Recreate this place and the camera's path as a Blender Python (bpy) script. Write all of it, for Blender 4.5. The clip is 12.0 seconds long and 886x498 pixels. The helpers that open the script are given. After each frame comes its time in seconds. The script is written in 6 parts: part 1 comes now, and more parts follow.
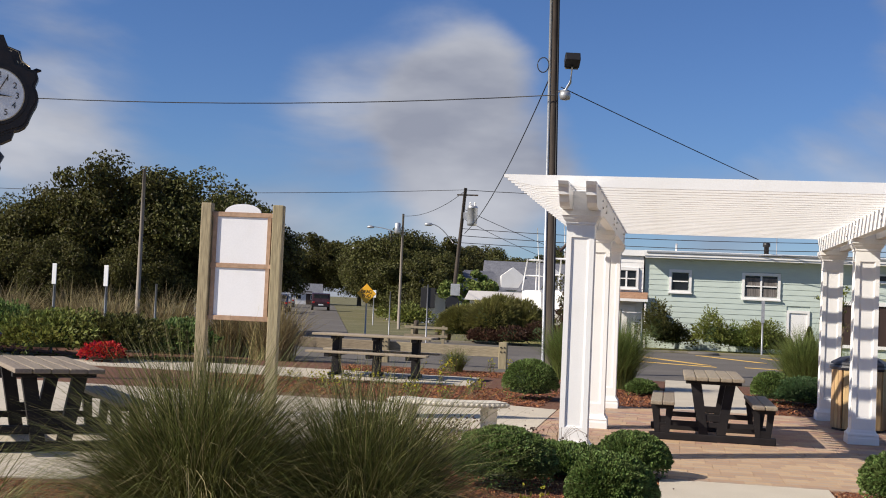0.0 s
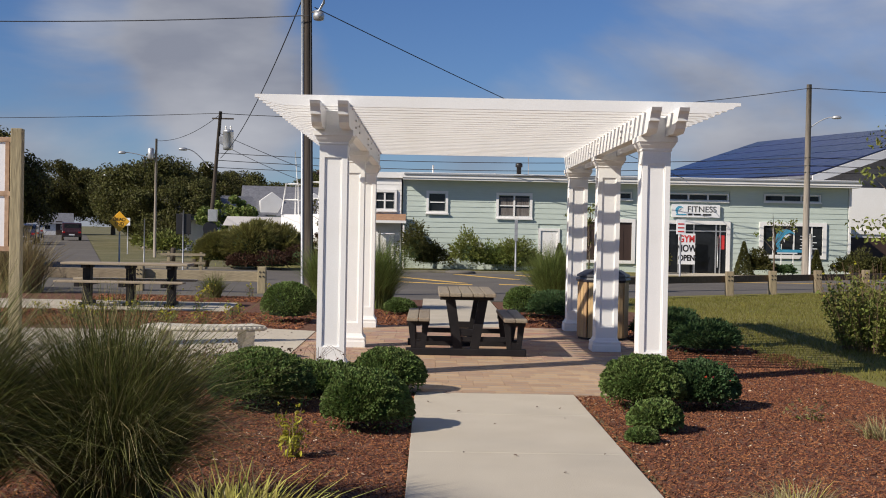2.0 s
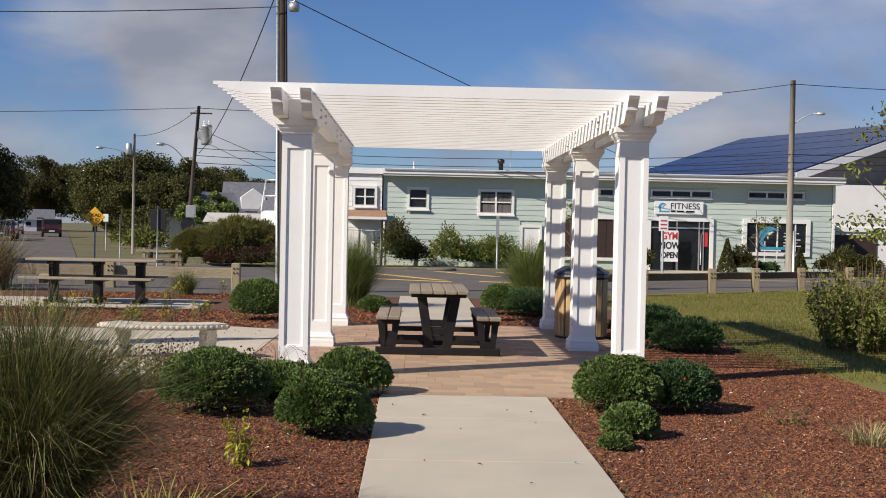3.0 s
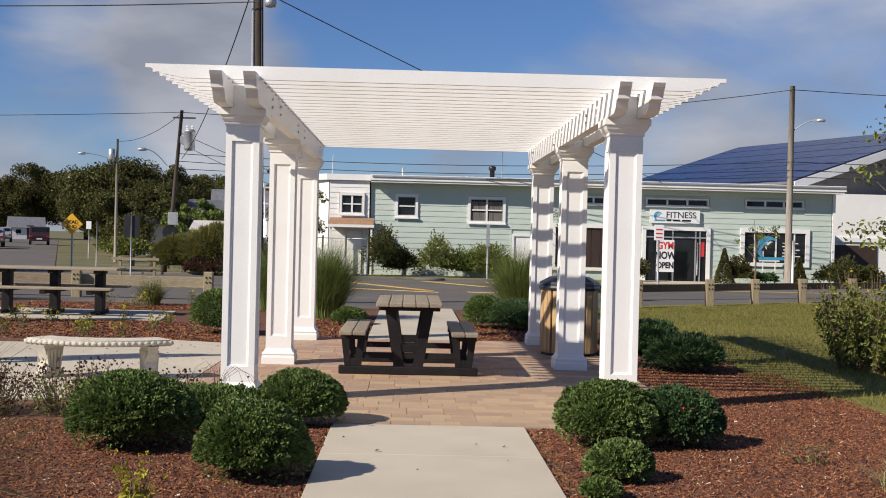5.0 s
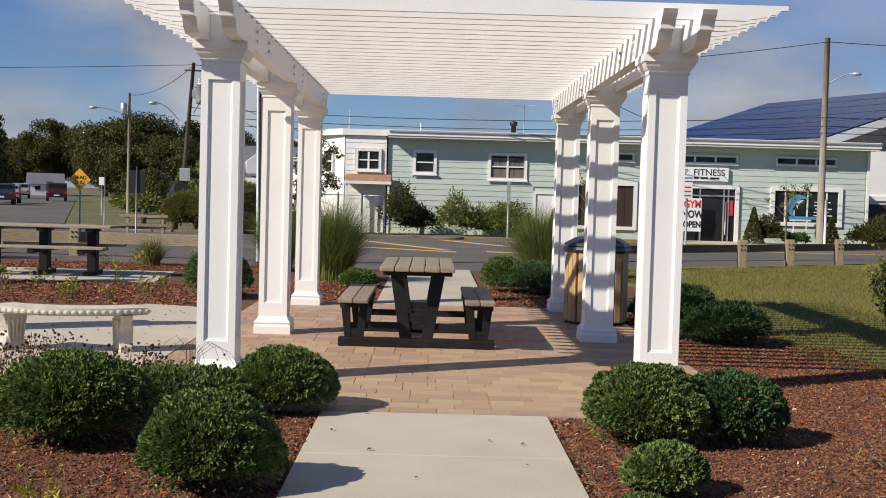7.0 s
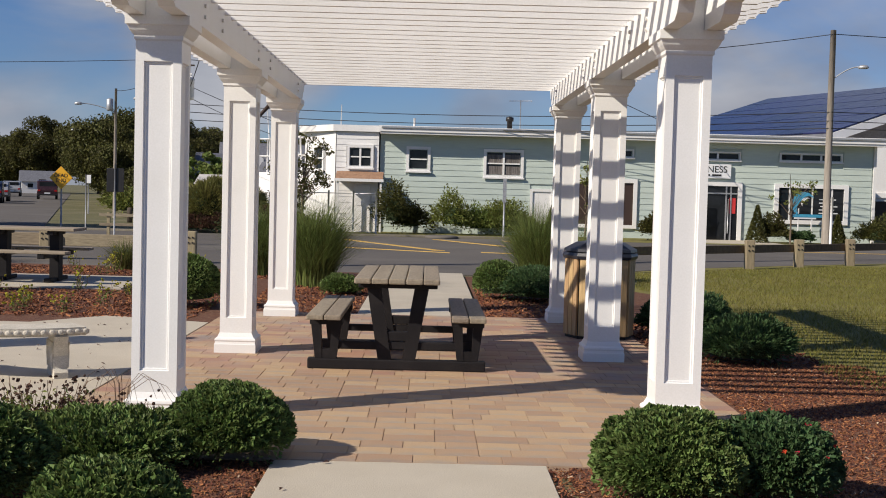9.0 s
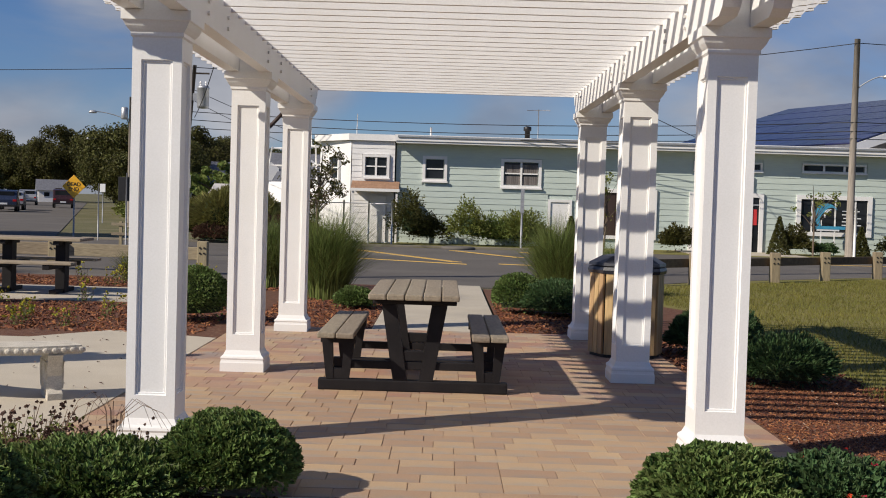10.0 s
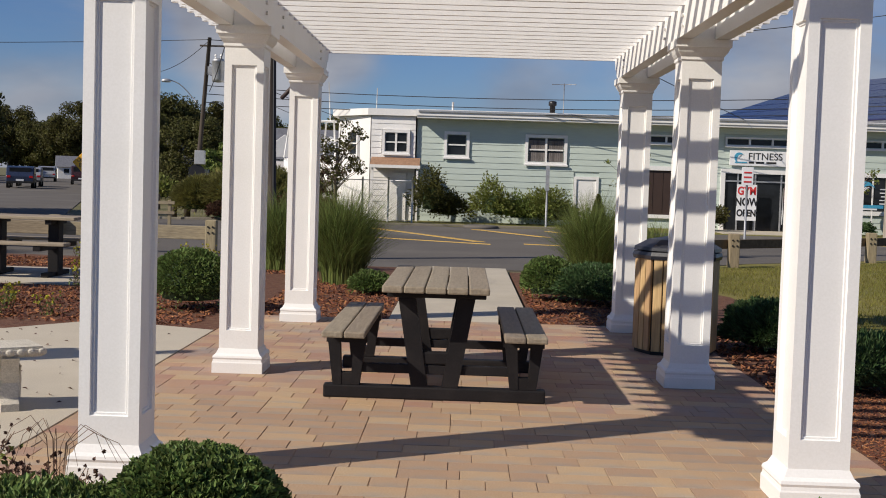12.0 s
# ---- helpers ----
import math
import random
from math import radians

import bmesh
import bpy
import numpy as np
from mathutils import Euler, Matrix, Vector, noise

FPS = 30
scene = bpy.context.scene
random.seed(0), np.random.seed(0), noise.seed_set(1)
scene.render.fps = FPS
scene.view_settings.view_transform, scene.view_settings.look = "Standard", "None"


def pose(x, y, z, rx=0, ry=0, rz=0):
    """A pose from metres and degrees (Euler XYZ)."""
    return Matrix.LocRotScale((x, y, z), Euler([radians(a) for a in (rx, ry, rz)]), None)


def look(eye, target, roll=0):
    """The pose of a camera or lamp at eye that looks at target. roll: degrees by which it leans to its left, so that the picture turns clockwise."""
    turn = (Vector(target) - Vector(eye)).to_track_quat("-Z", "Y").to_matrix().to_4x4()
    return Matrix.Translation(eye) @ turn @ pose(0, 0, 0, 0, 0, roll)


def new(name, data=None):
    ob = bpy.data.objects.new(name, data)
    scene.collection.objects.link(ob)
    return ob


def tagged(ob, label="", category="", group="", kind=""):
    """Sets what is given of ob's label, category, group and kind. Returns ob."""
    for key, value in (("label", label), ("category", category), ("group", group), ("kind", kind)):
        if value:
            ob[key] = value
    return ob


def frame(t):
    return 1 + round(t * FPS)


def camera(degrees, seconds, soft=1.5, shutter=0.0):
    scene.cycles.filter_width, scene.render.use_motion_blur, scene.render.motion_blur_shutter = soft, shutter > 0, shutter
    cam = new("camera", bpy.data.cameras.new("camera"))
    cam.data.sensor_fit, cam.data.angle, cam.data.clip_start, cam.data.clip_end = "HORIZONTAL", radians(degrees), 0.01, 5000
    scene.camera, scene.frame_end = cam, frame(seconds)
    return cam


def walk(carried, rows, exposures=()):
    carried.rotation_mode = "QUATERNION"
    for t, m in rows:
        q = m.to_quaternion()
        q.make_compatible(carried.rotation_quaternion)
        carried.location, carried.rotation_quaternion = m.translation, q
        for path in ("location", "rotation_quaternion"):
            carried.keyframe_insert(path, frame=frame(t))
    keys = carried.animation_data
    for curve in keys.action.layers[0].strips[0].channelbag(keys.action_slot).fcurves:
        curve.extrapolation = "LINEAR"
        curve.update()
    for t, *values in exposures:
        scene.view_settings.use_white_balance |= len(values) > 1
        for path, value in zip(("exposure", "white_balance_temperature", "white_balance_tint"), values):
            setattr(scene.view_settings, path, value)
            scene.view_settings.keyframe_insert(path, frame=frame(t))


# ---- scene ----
cam = camera(40.0, 12.0, soft=1.0)
PATH = [
    (0, (-0.694, -12.147, 1.488), (-1.065, -10.183, 1.572), 2.5),
    (0.5, (-0.675, -12.276, 1.474), (-0.889, -10.288, 1.545), 2.3),
    (1, (-0.667, -12.163, 1.465), (-0.753, -10.165, 1.511), 1.9),
    (1.5, (-0.648, -12.086, 1.457), (-0.657, -10.086, 1.468), 1.5),
    (2, (-0.631, -12.125, 1.452), (-0.609, -10.126, 1.424), 1.1),
    (2.5, (-0.571, -11.837, 1.414), (-0.533, -9.838, 1.371), 1.7),
    (3, (-0.469, -11.603, 1.428), (-0.422, -9.604, 1.396), 1.2),
    (5, (-0.189, -10.234, 1.394), (-0.135, -8.235, 1.378), 1.4),
    (5.5, (-0.159, -9.907, 1.394), (-0.103, -7.908, 1.363), 1.5),
    (6, (-0.108, -9.553, 1.387), (-0.053, -7.554, 1.338), 1.3),
    (6.5, (-0.068, -9.147, 1.375), (-0.025, -7.149, 1.308), 1.2),
    (7, (-0.074, -8.827, 1.379), (-0.053, -6.829, 1.293), 1.6),
    (9, (0.043, -7.484, 1.418), (0.069, -5.486, 1.327), 1.5),
    (9.5, (0.052, -7.119, 1.4), (0.064, -5.121, 1.324), 1.4),
    (10, (0.018, -6.895, 1.419), (0.018, -4.897, 1.344), 1.7),
    (10.5, (0.004, -6.6, 1.422), (-0.005, -4.602, 1.337), 1.7),
    (11, (-0.006, -6.286, 1.423), (-0.023, -4.288, 1.329), 1.7),
    (11.5, (-0.001, -5.937, 1.423), (-0.027, -3.94, 1.32), 1.7),
    (12, (-0.024, -5.529, 1.406), (-0.057, -3.532, 1.293), 1.8),
]
walk(cam, [(t, look(eye, target, roll)) for t, eye, target, roll in PATH],
     exposures=[(0, 0.36), (0.6, 0.20), (1.0, 0.06), (1.5, -0.03), (2.0, 0.09), (2.5, 0.17), (3.0, 0.20), (5.5, 0.23), (7.0, 0.18), (9.0, 0.07), (10.0, -0.01), (12.0, -0.02)])

# ---- sky and sun: afternoon sun from the walker's left, a little behind ----
SUN_AZ, SUN_EL = 31.0, 34.0          # shadows fall towards +x, turned SUN_AZ degrees towards +y
SUN_DIR = Vector((-math.cos(radians(SUN_AZ)) * math.cos(radians(SUN_EL)),
                  -math.sin(radians(SUN_AZ)) * math.cos(radians(SUN_EL)), math.sin(radians(SUN_EL))))
sun = new("sun", bpy.data.lights.new("sun", "SUN"))
sun.data.energy, sun.data.angle, sun.data.color = 5.0, radians(0.55), (1.0, 0.905, 0.78)
sun.matrix_world = look(SUN_DIR * 60, (0, 0, 0))


def build_sky():
    world = bpy.data.worlds.new("sky")
    scene.world = world
    world.use_nodes = True
    nt = world.node_tree
    nt.nodes.clear()
    out = nt.nodes.new("ShaderNodeOutputWorld")
    bg = nt.nodes.new("ShaderNodeBackground")
    bg.inputs["Strength"].default_value = 0.063
    sky = nt.nodes.new("ShaderNodeTexSky")
    sky.sky_type, sky.sun_disc = "NISHITA", False
    sky.sun_elevation = radians(SUN_EL)
    sky.sun_rotation = math.atan2(SUN_DIR.x, SUN_DIR.y)
    sky.air_density, sky.dust_density, sky.ozone_density = 1.0, 0.0, 6.0
    co = nt.nodes.new("ShaderNodeTexCoord")
    mp = nt.nodes.new("ShaderNodeMapping")
    mp.inputs["Scale"].default_value = (1.0, 1.0, 2.6)
    mp.inputs["Location"].default_value = (0.35, 0.1, 0.0)
    nt.links.new(co.outputs["Generated"], mp.inputs["Vector"])
    n1 = nt.nodes.new("ShaderNodeTexNoise")
    n1.inputs["Scale"].default_value, n1.inputs["Detail"].default_value = 2.6, 7.0
    n1.inputs["Roughness"].default_value = 0.52
    n1.inputs["Distortion"].default_value = 0.35
    nt.links.new(mp.outputs["Vector"], n1.inputs["Vector"])
    # banks of cloud: direction, width, weight
    total = n1.outputs["Fac"]
    for (az, el, inner, weight) in ((18.0, 10.5, 0.981, 0.14), (8.0, 2.8, 0.993, -0.12), (28.0, 15.0, 0.95, 0.06), (-8.5, 7.5, 0.9935, 0.26), (-13.0, 10.0, 0.993, 0.16), (-24.0, 5.5, 0.982, 0.20), (-15.0, 4.0, 0.988, 0.12), (9.0, 4.0, 0.988, 0.08),
                                    (0.0, 12.5, 0.988, -0.20), (1.0, 4.0, 0.9955, 0.16), (-19.0, 14.0, 0.982, -0.22)):
        dp = nt.nodes.new("ShaderNodeVectorMath")
        dp.operation = "DOT_PRODUCT"
        dp.inputs[1].default_value = (math.sin(radians(az)) * math.cos(radians(el)), math.cos(radians(az)) * math.cos(radians(el)), math.sin(radians(el)))
        nt.links.new(co.outputs["Generated"], dp.inputs[0])
        mr = nt.nodes.new("ShaderNodeMapRange")
        mr.interpolation_type = "SMOOTHSTEP"
        mr.inputs["From Min"].default_value, mr.inputs["From Max"].default_value = inner, 1.0
        mr.inputs["To Min"].default_value, mr.inputs["To Max"].default_value = 0.0, weight
        nt.links.new(dp.outputs["Value"], mr.inputs["Value"])
        add = nt.nodes.new("ShaderNodeMath")
        add.operation = "ADD"
        nt.links.new(total, add.inputs[0])
        nt.links.new(mr.outputs["Result"], add.inputs[1])
        total = add.outputs["Value"]
    cr = nt.nodes.new("ShaderNodeMapRange")
    cr.interpolation_type = "SMOOTHSTEP"
    cr.inputs["From Min"].default_value, cr.inputs["From Max"].default_value = 0.50, 0.76
    nt.links.new(total, cr.inputs["Value"])
    n2 = nt.nodes.new("ShaderNodeTexNoise")
    n2.inputs["Scale"].default_value, n2.inputs["Detail"].default_value = 5.0, 5.0
    nt.links.new(mp.outputs["Vector"], n2.inputs["Vector"])
    cc = nt.nodes.new("ShaderNodeValToRGB")
    cc.color_ramp.elements[0].position, cc.color_ramp.elements[0].color = 0.35, (3.7, 4.0, 5.0, 1)
    cc.color_ramp.elements[1].position, cc.color_ramp.elements[1].color = 0.68, (7.4, 7.6, 8.3, 1)
    nt.links.new(n2.outputs["Fac"], cc.inputs["Fac"])
    mix = nt.nodes.new("ShaderNodeMix")
    mix.data_type = "RGBA"
    nt.links.new(cr.outputs["Result"], mix.inputs["Factor"])
    tint = nt.nodes.new("ShaderNodeMix")
    tint.data_type, tint.blend_type = "RGBA", "MULTIPLY"
    tint.inputs["Factor"].default_value = 1.0
    tint.inputs["B"].default_value = (0.80, 0.90, 1.16, 1)
    nt.links.new(sky.outputs["Color"], tint.inputs["A"])
    nt.links.new(tint.outputs["Result"], mix.inputs["A"])
    nt.links.new(cc.outputs["Color"], mix.inputs["B"])
    nt.links.new(mix.outputs["Result"], bg.inputs["Color"])
    nt.links.new(bg.outputs["Background"], out.inputs["Surface"])


build_sky()


# ---- materials ----
def mat(name, a, b, scale=6.0, rough=0.7, bump=0.0, metal=0.0, fine=60.0, fine_mix=0.25, stain=None, stain_scale=1.2, stain_amount=0.4,
        vary=None, vary_amount=0.25, stretch=(1, 1, 1), translucent=0.0, spec=0.5, lo=0.35, hi=0.65):
    """Two colours in patches, a fine grain over them, stains at a larger scale, relief; vary: 'object' or 'island' shifts the tone piece by piece."""
    m = bpy.data.materials.new(name)
    m.use_nodes = True
    nt = m.node_tree
    p = nt.nodes["Principled BSDF"]
    co = nt.nodes.new("ShaderNodeTexCoord")
    mp = nt.nodes.new("ShaderNodeMapping")
    mp.inputs["Scale"].default_value = stretch
    nt.links.new(co.outputs["Object"], mp.inputs["Vector"])

    def noise_tex(sc, detail=4.0):
        n = nt.nodes.new("ShaderNodeTexNoise")
        n.inputs["Scale"].default_value, n.inputs["Detail"].default_value = sc, detail
        nt.links.new(mp.outputs["Vector"], n.inputs["Vector"])
        return n.outputs["Fac"]

    def span(value, f0, f1, t0=0.0, t1=1.0):
        r = nt.nodes.new("ShaderNodeMapRange")
        for k, v in (("From Min", f0), ("From Max", f1), ("To Min", t0), ("To Max", t1)):
            r.inputs[k].default_value = v
        nt.links.new(value, r.inputs["Value"])
        return r.outputs["Result"]

    def mixed(fac, c0, c1, blend="MIX"):
        x = nt.nodes.new("ShaderNodeMix")
        x.data_type, x.blend_type = "RGBA", blend
        for sock, v in ((x.inputs["Factor"], fac), (x.inputs["A"], c0), (x.inputs["B"], c1)):
            if isinstance(v, (int, float)):
                sock.default_value = v
            elif isinstance(v, tuple):
                sock.default_value = (*v, 1.0)
            else:
                nt.links.new(v, sock)
        return x.outputs["Result"]

    n_big, n_fine = noise_tex(scale), noise_tex(fine, 3.0)
    col = mixed(span(n_big, lo, hi), a, b)
    grain = mixed(span(n_fine, 0.3, 0.7), tuple(c * (1 - fine_mix) for c in a), tuple(min(1, c * (1 + fine_mix)) for c in b))
    col = mixed(0.5, col, grain)
    if stain:
        col = mixed(span(noise_tex(stain_scale, 5.0), 0.5, 0.75, 0.0, stain_amount), col, stain)
    if vary:
        if vary == "object":
            src = nt.nodes.new("ShaderNodeObjectInfo").outputs["Random"]
        else:
            src = nt.nodes.new("ShaderNodeNewGeometry").outputs["Random Per Island"]
        hsv = nt.nodes.new("ShaderNodeHueSaturation")
        nt.links.new(span(src, 0, 1, 1 - vary_amount, 1 + vary_amount), hsv.inputs["Value"])
        nt.links.new(span(src, 0, 1, 0.5 - 0.02 * (vary == "island"), 0.5 + 0.015), hsv.inputs["Hue"])
        nt.links.new(col, hsv.inputs["Color"])
        col = hsv.outputs["Color"]
    nt.links.new(col, p.inputs["Base Color"])
    p.inputs["Metallic"].default_value = metal
    p.inputs["Specular IOR Level"].default_value = spec
    nt.links.new(span(n_fine, 0.2, 0.8, max(0.02, rough - 0.08), min(1, rough + 0.08)), p.inputs["Roughness"])
    if bump:
        bp = nt.nodes.new("ShaderNodeBump")
        bp.inputs["Strength"].default_value, bp.inputs["Distance"].default_value = min(1, bump), 0.01
        nt.links.new(n_fine, bp.inputs["Height"])
        nt.links.new(bp.outputs["Normal"], p.inputs["Normal"])
    if translucent:
        tr = nt.nodes.new("ShaderNodeBsdfTranslucent")
        nt.links.new(col, tr.inputs["Color"])
        ms = nt.nodes.new("ShaderNodeMixShader")
        ms.inputs["Fac"].default_value = translucent
        nt.links.new(p.outputs["BSDF"], ms.inputs[1])
        nt.links.new(tr.outputs["BSDF"], ms.inputs[2])
        nt.links.new(ms.outputs["Shader"], nt.nodes["Material Output"].inputs["Surface"])
    return m


M = {}
M["white"] = mat("white_vinyl", (0.83, 0.825, 0.80), (0.86, 0.855, 0.84), 3, 0.42, 0.03, fine=90, fine_mix=0.04, stain=(0.66, 0.64, 0.58), stain_scale=1.6, stain_amount=0.22)
M["concrete"] = mat("concrete", (0.470, 0.415, 0.325), (0.540, 0.485, 0.390), 2.2, 0.85, 0.25, fine=120, fine_mix=0.18, stain=(0.36, 0.33, 0.28), stain_scale=0.9, stain_amount=0.4)
M["cast_stone"] = mat("cast_stone", (0.50, 0.46, 0.38), (0.62, 0.58, 0.50), 9, 0.9, 0.5, fine=90, fine_mix=0.25, stain=(0.25, 0.23, 0.19), stain_scale=5, stain_amount=0.5)
M["paver"] = mat("paver", (0.455, 0.264, 0.150), (0.385, 0.281, 0.200), 2.3, 0.88, 0.4, fine=110, fine_mix=0.2, stain=(0.265, 0.262, 0.258), stain_scale=2.1, stain_amount=0.72, vary="object", vary_amount=0.13)
M["paver_far"] = mat("paver_far", (0.455, 0.264, 0.150), (0.385, 0.281, 0.200), 2.3, 0.88, 0.4, fine=110, fine_mix=0.2, stain=(0.265, 0.262, 0.258), stain_scale=2.1, stain_amount=0.72, vary="island", vary_amount=0.13)
M["sand"] = mat("joint_sand", (0.36, 0.245, 0.165), (0.42, 0.30, 0.21), 8, 0.95, 0.4, fine=200)
M["mulch"] = mat("mulch", (0.070, 0.026, 0.013), (0.150, 0.060, 0.030), 9, 0.95, 1.0, fine=70, fine_mix=0.5, stain=(0.30, 0.19, 0.12), stain_scale=22, stain_amount=0.5)
M["chip"] = mat("wood_chip", (0.140, 0.046, 0.020), (0.270, 0.102, 0.046), 14, 0.9, 0.3, fine=120, vary="island", vary_amount=0.78)
M["pale_chip"] = mat("pale_chip", (0.42, 0.30, 0.20), (0.60, 0.48, 0.36), 14, 0.9, 0.3, fine=120, vary="island", vary_amount=0.5)
M["asphalt"] = mat("asphalt", (0.088, 0.079, 0.070), (0.130, 0.116, 0.100), 0.35, 0.9, 0.4, fine=60, fine_mix=0.3, stain=(0.19, 0.175, 0.15), stain_scale=0.25, stain_amount=0.6)
M["grass"] = mat("lawn_ground", (0.125, 0.128, 0.020), (0.200, 0.172, 0.034), 0.7, 0.95, 0.25, fine=45, fine_mix=0.5, stain=(0.26, 0.21, 0.10), stain_scale=0.5, stain_amount=0.45)
M["verge"] = mat("verge_ground", (0.082, 0.086, 0.030), (0.155, 0.138, 0.058), 0.4, 0.95, 1.0, fine=25, fine_mix=0.5, stain=(0.27, 0.22, 0.14), stain_scale=0.2, stain_amount=0.6)
M["blade"] = mat("lawn_blade", (0.135, 0.145, 0.024), (0.225, 0.20, 0.042), 1.2, 0.8, 0, vary="island", vary_amount=0.4, translucent=0.3)
M["board"] = mat("grey_brown_plank", (0.21, 0.165, 0.12), (0.29, 0.235, 0.18), 5, 0.7, 0.35, fine=60, fine_mix=0.2, stretch=(1, 0.12, 1), vary="object", vary_amount=0.08)
M["board_x"] = mat("grey_brown_plank_across", (0.27, 0.21, 0.15), (0.36, 0.29, 0.22), 5, 0.7, 0.35, fine=60, fine_mix=0.2, stretch=(0.12, 1, 1), vary="object", vary_amount=0.08)
M["dark_plastic"] = mat("dark_plastic", a=(0.010, 0.009, 0.010), b=(0.017, 0.015, 0.016), scale=6, rough=0.6, bump=0.1, spec=0.22, fine=120, stain=(0.035, 0.03, 0.028), stain_scale=6, stain_amount=0.25)
M["slat_wood"] = mat("warm_slat", (0.40, 0.24, 0.115), (0.50, 0.33, 0.175), 6, 0.65, 0.25, fine=50, stretch=(1, 1, 0.1), vary="object", vary_amount=0.12)
M["timber"] = mat("weathered_timber", (0.19, 0.145, 0.10), (0.29, 0.235, 0.165), 3, 0.9, 0.6, fine=40, fine_mix=0.3, stretch=(0.15, 1, 1), stain=(0.13, 0.11, 0.08), stain_scale=2.5, stain_amount=0.5, vary="object", vary_amount=0.12)
M["timber_up"] = mat("weathered_post", (0.24, 0.185, 0.115), (0.36, 0.29, 0.19), 3, 0.9, 0.6, fine=40, fine_mix=0.3, stretch=(1, 1, 0.15), stain=(0.14, 0.12, 0.075), stain_scale=2.5, stain_amount=0.5, vary="object", vary_amount=0.12)
M["pole"] = mat("pole_wood", (0.035, 0.027, 0.022), (0.075, 0.058, 0.045), 3, 0.9, 0.6, fine=30, fine_mix=0.3, stretch=(1, 1, 0.08), stain=(0.20, 0.17, 0.13), stain_scale=2, stain_amount=0.5)
M["pole_grey"] = mat("pole_grey_wood", (0.22, 0.19, 0.155), (0.32, 0.28, 0.235), 3, 0.9, 0.6, fine=30, fine_mix=0.3, stretch=(1, 1, 0.08))
M["kerb"] = mat("dirty_kerb", (0.17, 0.15, 0.115), (0.25, 0.22, 0.17), 2, 0.9, 0.4, fine=40, fine_mix=0.3, stain=(0.12, 0.11, 0.06), stain_scale=1.5, stain_amount=0.6)
M["rail_brown"] = mat("dark_rail", (0.085, 0.058, 0.040), (0.15, 0.105, 0.072), 3, 0.9, 0.5, fine=40, fine_mix=0.3, stretch=(0.3, 1, 0.3), vary="object", vary_amount=0.15)
M["cable"] = mat("cable", (0.012, 0.012, 0.014), (0.02, 0.02, 0.022), 5, 0.6)
M["galv"] = mat("galvanised", (0.42, 0.43, 0.44), (0.52, 0.53, 0.54), 8, 0.45, 0.05, metal=0.6, fine=40)
M["grey_steel"] = mat("grey_steel", (0.30, 0.31, 0.33), (0.38, 0.39, 0.41), 8, 0.5, 0.05, metal=0.3, fine=40)
M["siding"] = mat("pale_green_siding", (0.475, 0.545, 0.495), (0.515, 0.59, 0.535), 0.8, 0.6, 0.06, fine=20, fine_mix=0.05, stretch=(0.15, 1, 1), stain=(0.40, 0.46, 0.41), stain_scale=0.5, stain_amount=0.3)
M["trim"] = mat("white_trim", (0.79, 0.78, 0.76), (0.84, 0.83, 0.81), 3, 0.5, 0.03, fine=30, fine_mix=0.05, stain=(0.58, 0.55, 0.48), stain_scale=1.2, stain_amount=0.3)
M["white_wall"] = mat("white_siding", (0.78, 0.77, 0.75), (0.83, 0.82, 0.80), 1.5, 0.6, 0.05, fine=25, fine_mix=0.06, stain=(0.56, 0.54, 0.49), stain_scale=0.8, stain_amount=0.3)
M["roof_membrane"] = mat("roof_membrane", (0.50, 0.47, 0.44), (0.58, 0.55, 0.52), 1, 0.8, 0.1)
M["shingle"] = mat("brown_shingle", (0.26, 0.145, 0.085), (0.36, 0.215, 0.135), 4, 0.9, 0.6, fine=15, fine_mix=0.3)
M["grey_shingle"] = mat("grey_shingle", (0.11, 0.115, 0.135), (0.17, 0.175, 0.20), 3, 0.9, 0.5, fine=8, fine_mix=0.3)
M["solar"] = mat("solar_cell", (0.008, 0.014, 0.052), (0.014, 0.024, 0.080), 0.8, 0.18, 0, fine=6, spec=0.6, vary="object", vary_amount=0.25)
M["glass"] = mat("dark_glass", (0.012, 0.014, 0.017), (0.022, 0.025, 0.03), 1.2, 0.06, 0, fine=3, spec=0.3)
M["curtain"] = mat("curtain", (0.07, 0.06, 0.055), (0.20, 0.18, 0.17), 9, 0.9, 0, stretch=(1, 1, 0.05), fine=30)
M["dark_brown"] = mat("dark_brown_panel", (0.036, 0.020, 0.016), (0.052, 0.030, 0.023), 3, 0.6, 0.1)
M["black"] = mat("black_paint", (0.014, 0.013, 0.013), (0.024, 0.022, 0.021), 6, 0.4, 0.05)
M["clock_body"] = mat("bronze_black_casting", (0.020, 0.014, 0.012), (0.034, 0.024, 0.020), 8, 0.35, 0.1, metal=0.3)
M["gold"] = mat("gilt_line", (0.42, 0.33, 0.20), (0.52, 0.42, 0.28), 10, 0.4, 0, metal=0.5)
M["face"] = mat("clock_face", (0.72, 0.74, 0.78), (0.78, 0.80, 0.84), 3, 0.35, 0)
M["sign_white"] = mat("sign_white", (0.76, 0.77, 0.78), (0.82, 0.83, 0.84), 3, 0.5, 0, fine_mix=0.03)
M["board_white"] = mat("notice_sheet", (0.80, 0.80, 0.82), (0.84, 0.84, 0.86), 3, 0.5, 0, fine_mix=0.03, stain=(0.74, 0.72, 0.68), stain_scale=2, stain_amount=0.3)
M["frame_wood"] = mat("red_brown_frame", (0.34, 0.21, 0.13), (0.46, 0.31, 0.21), 5, 0.8, 0.4, fine=50, stretch=(0.3, 1, 0.3))
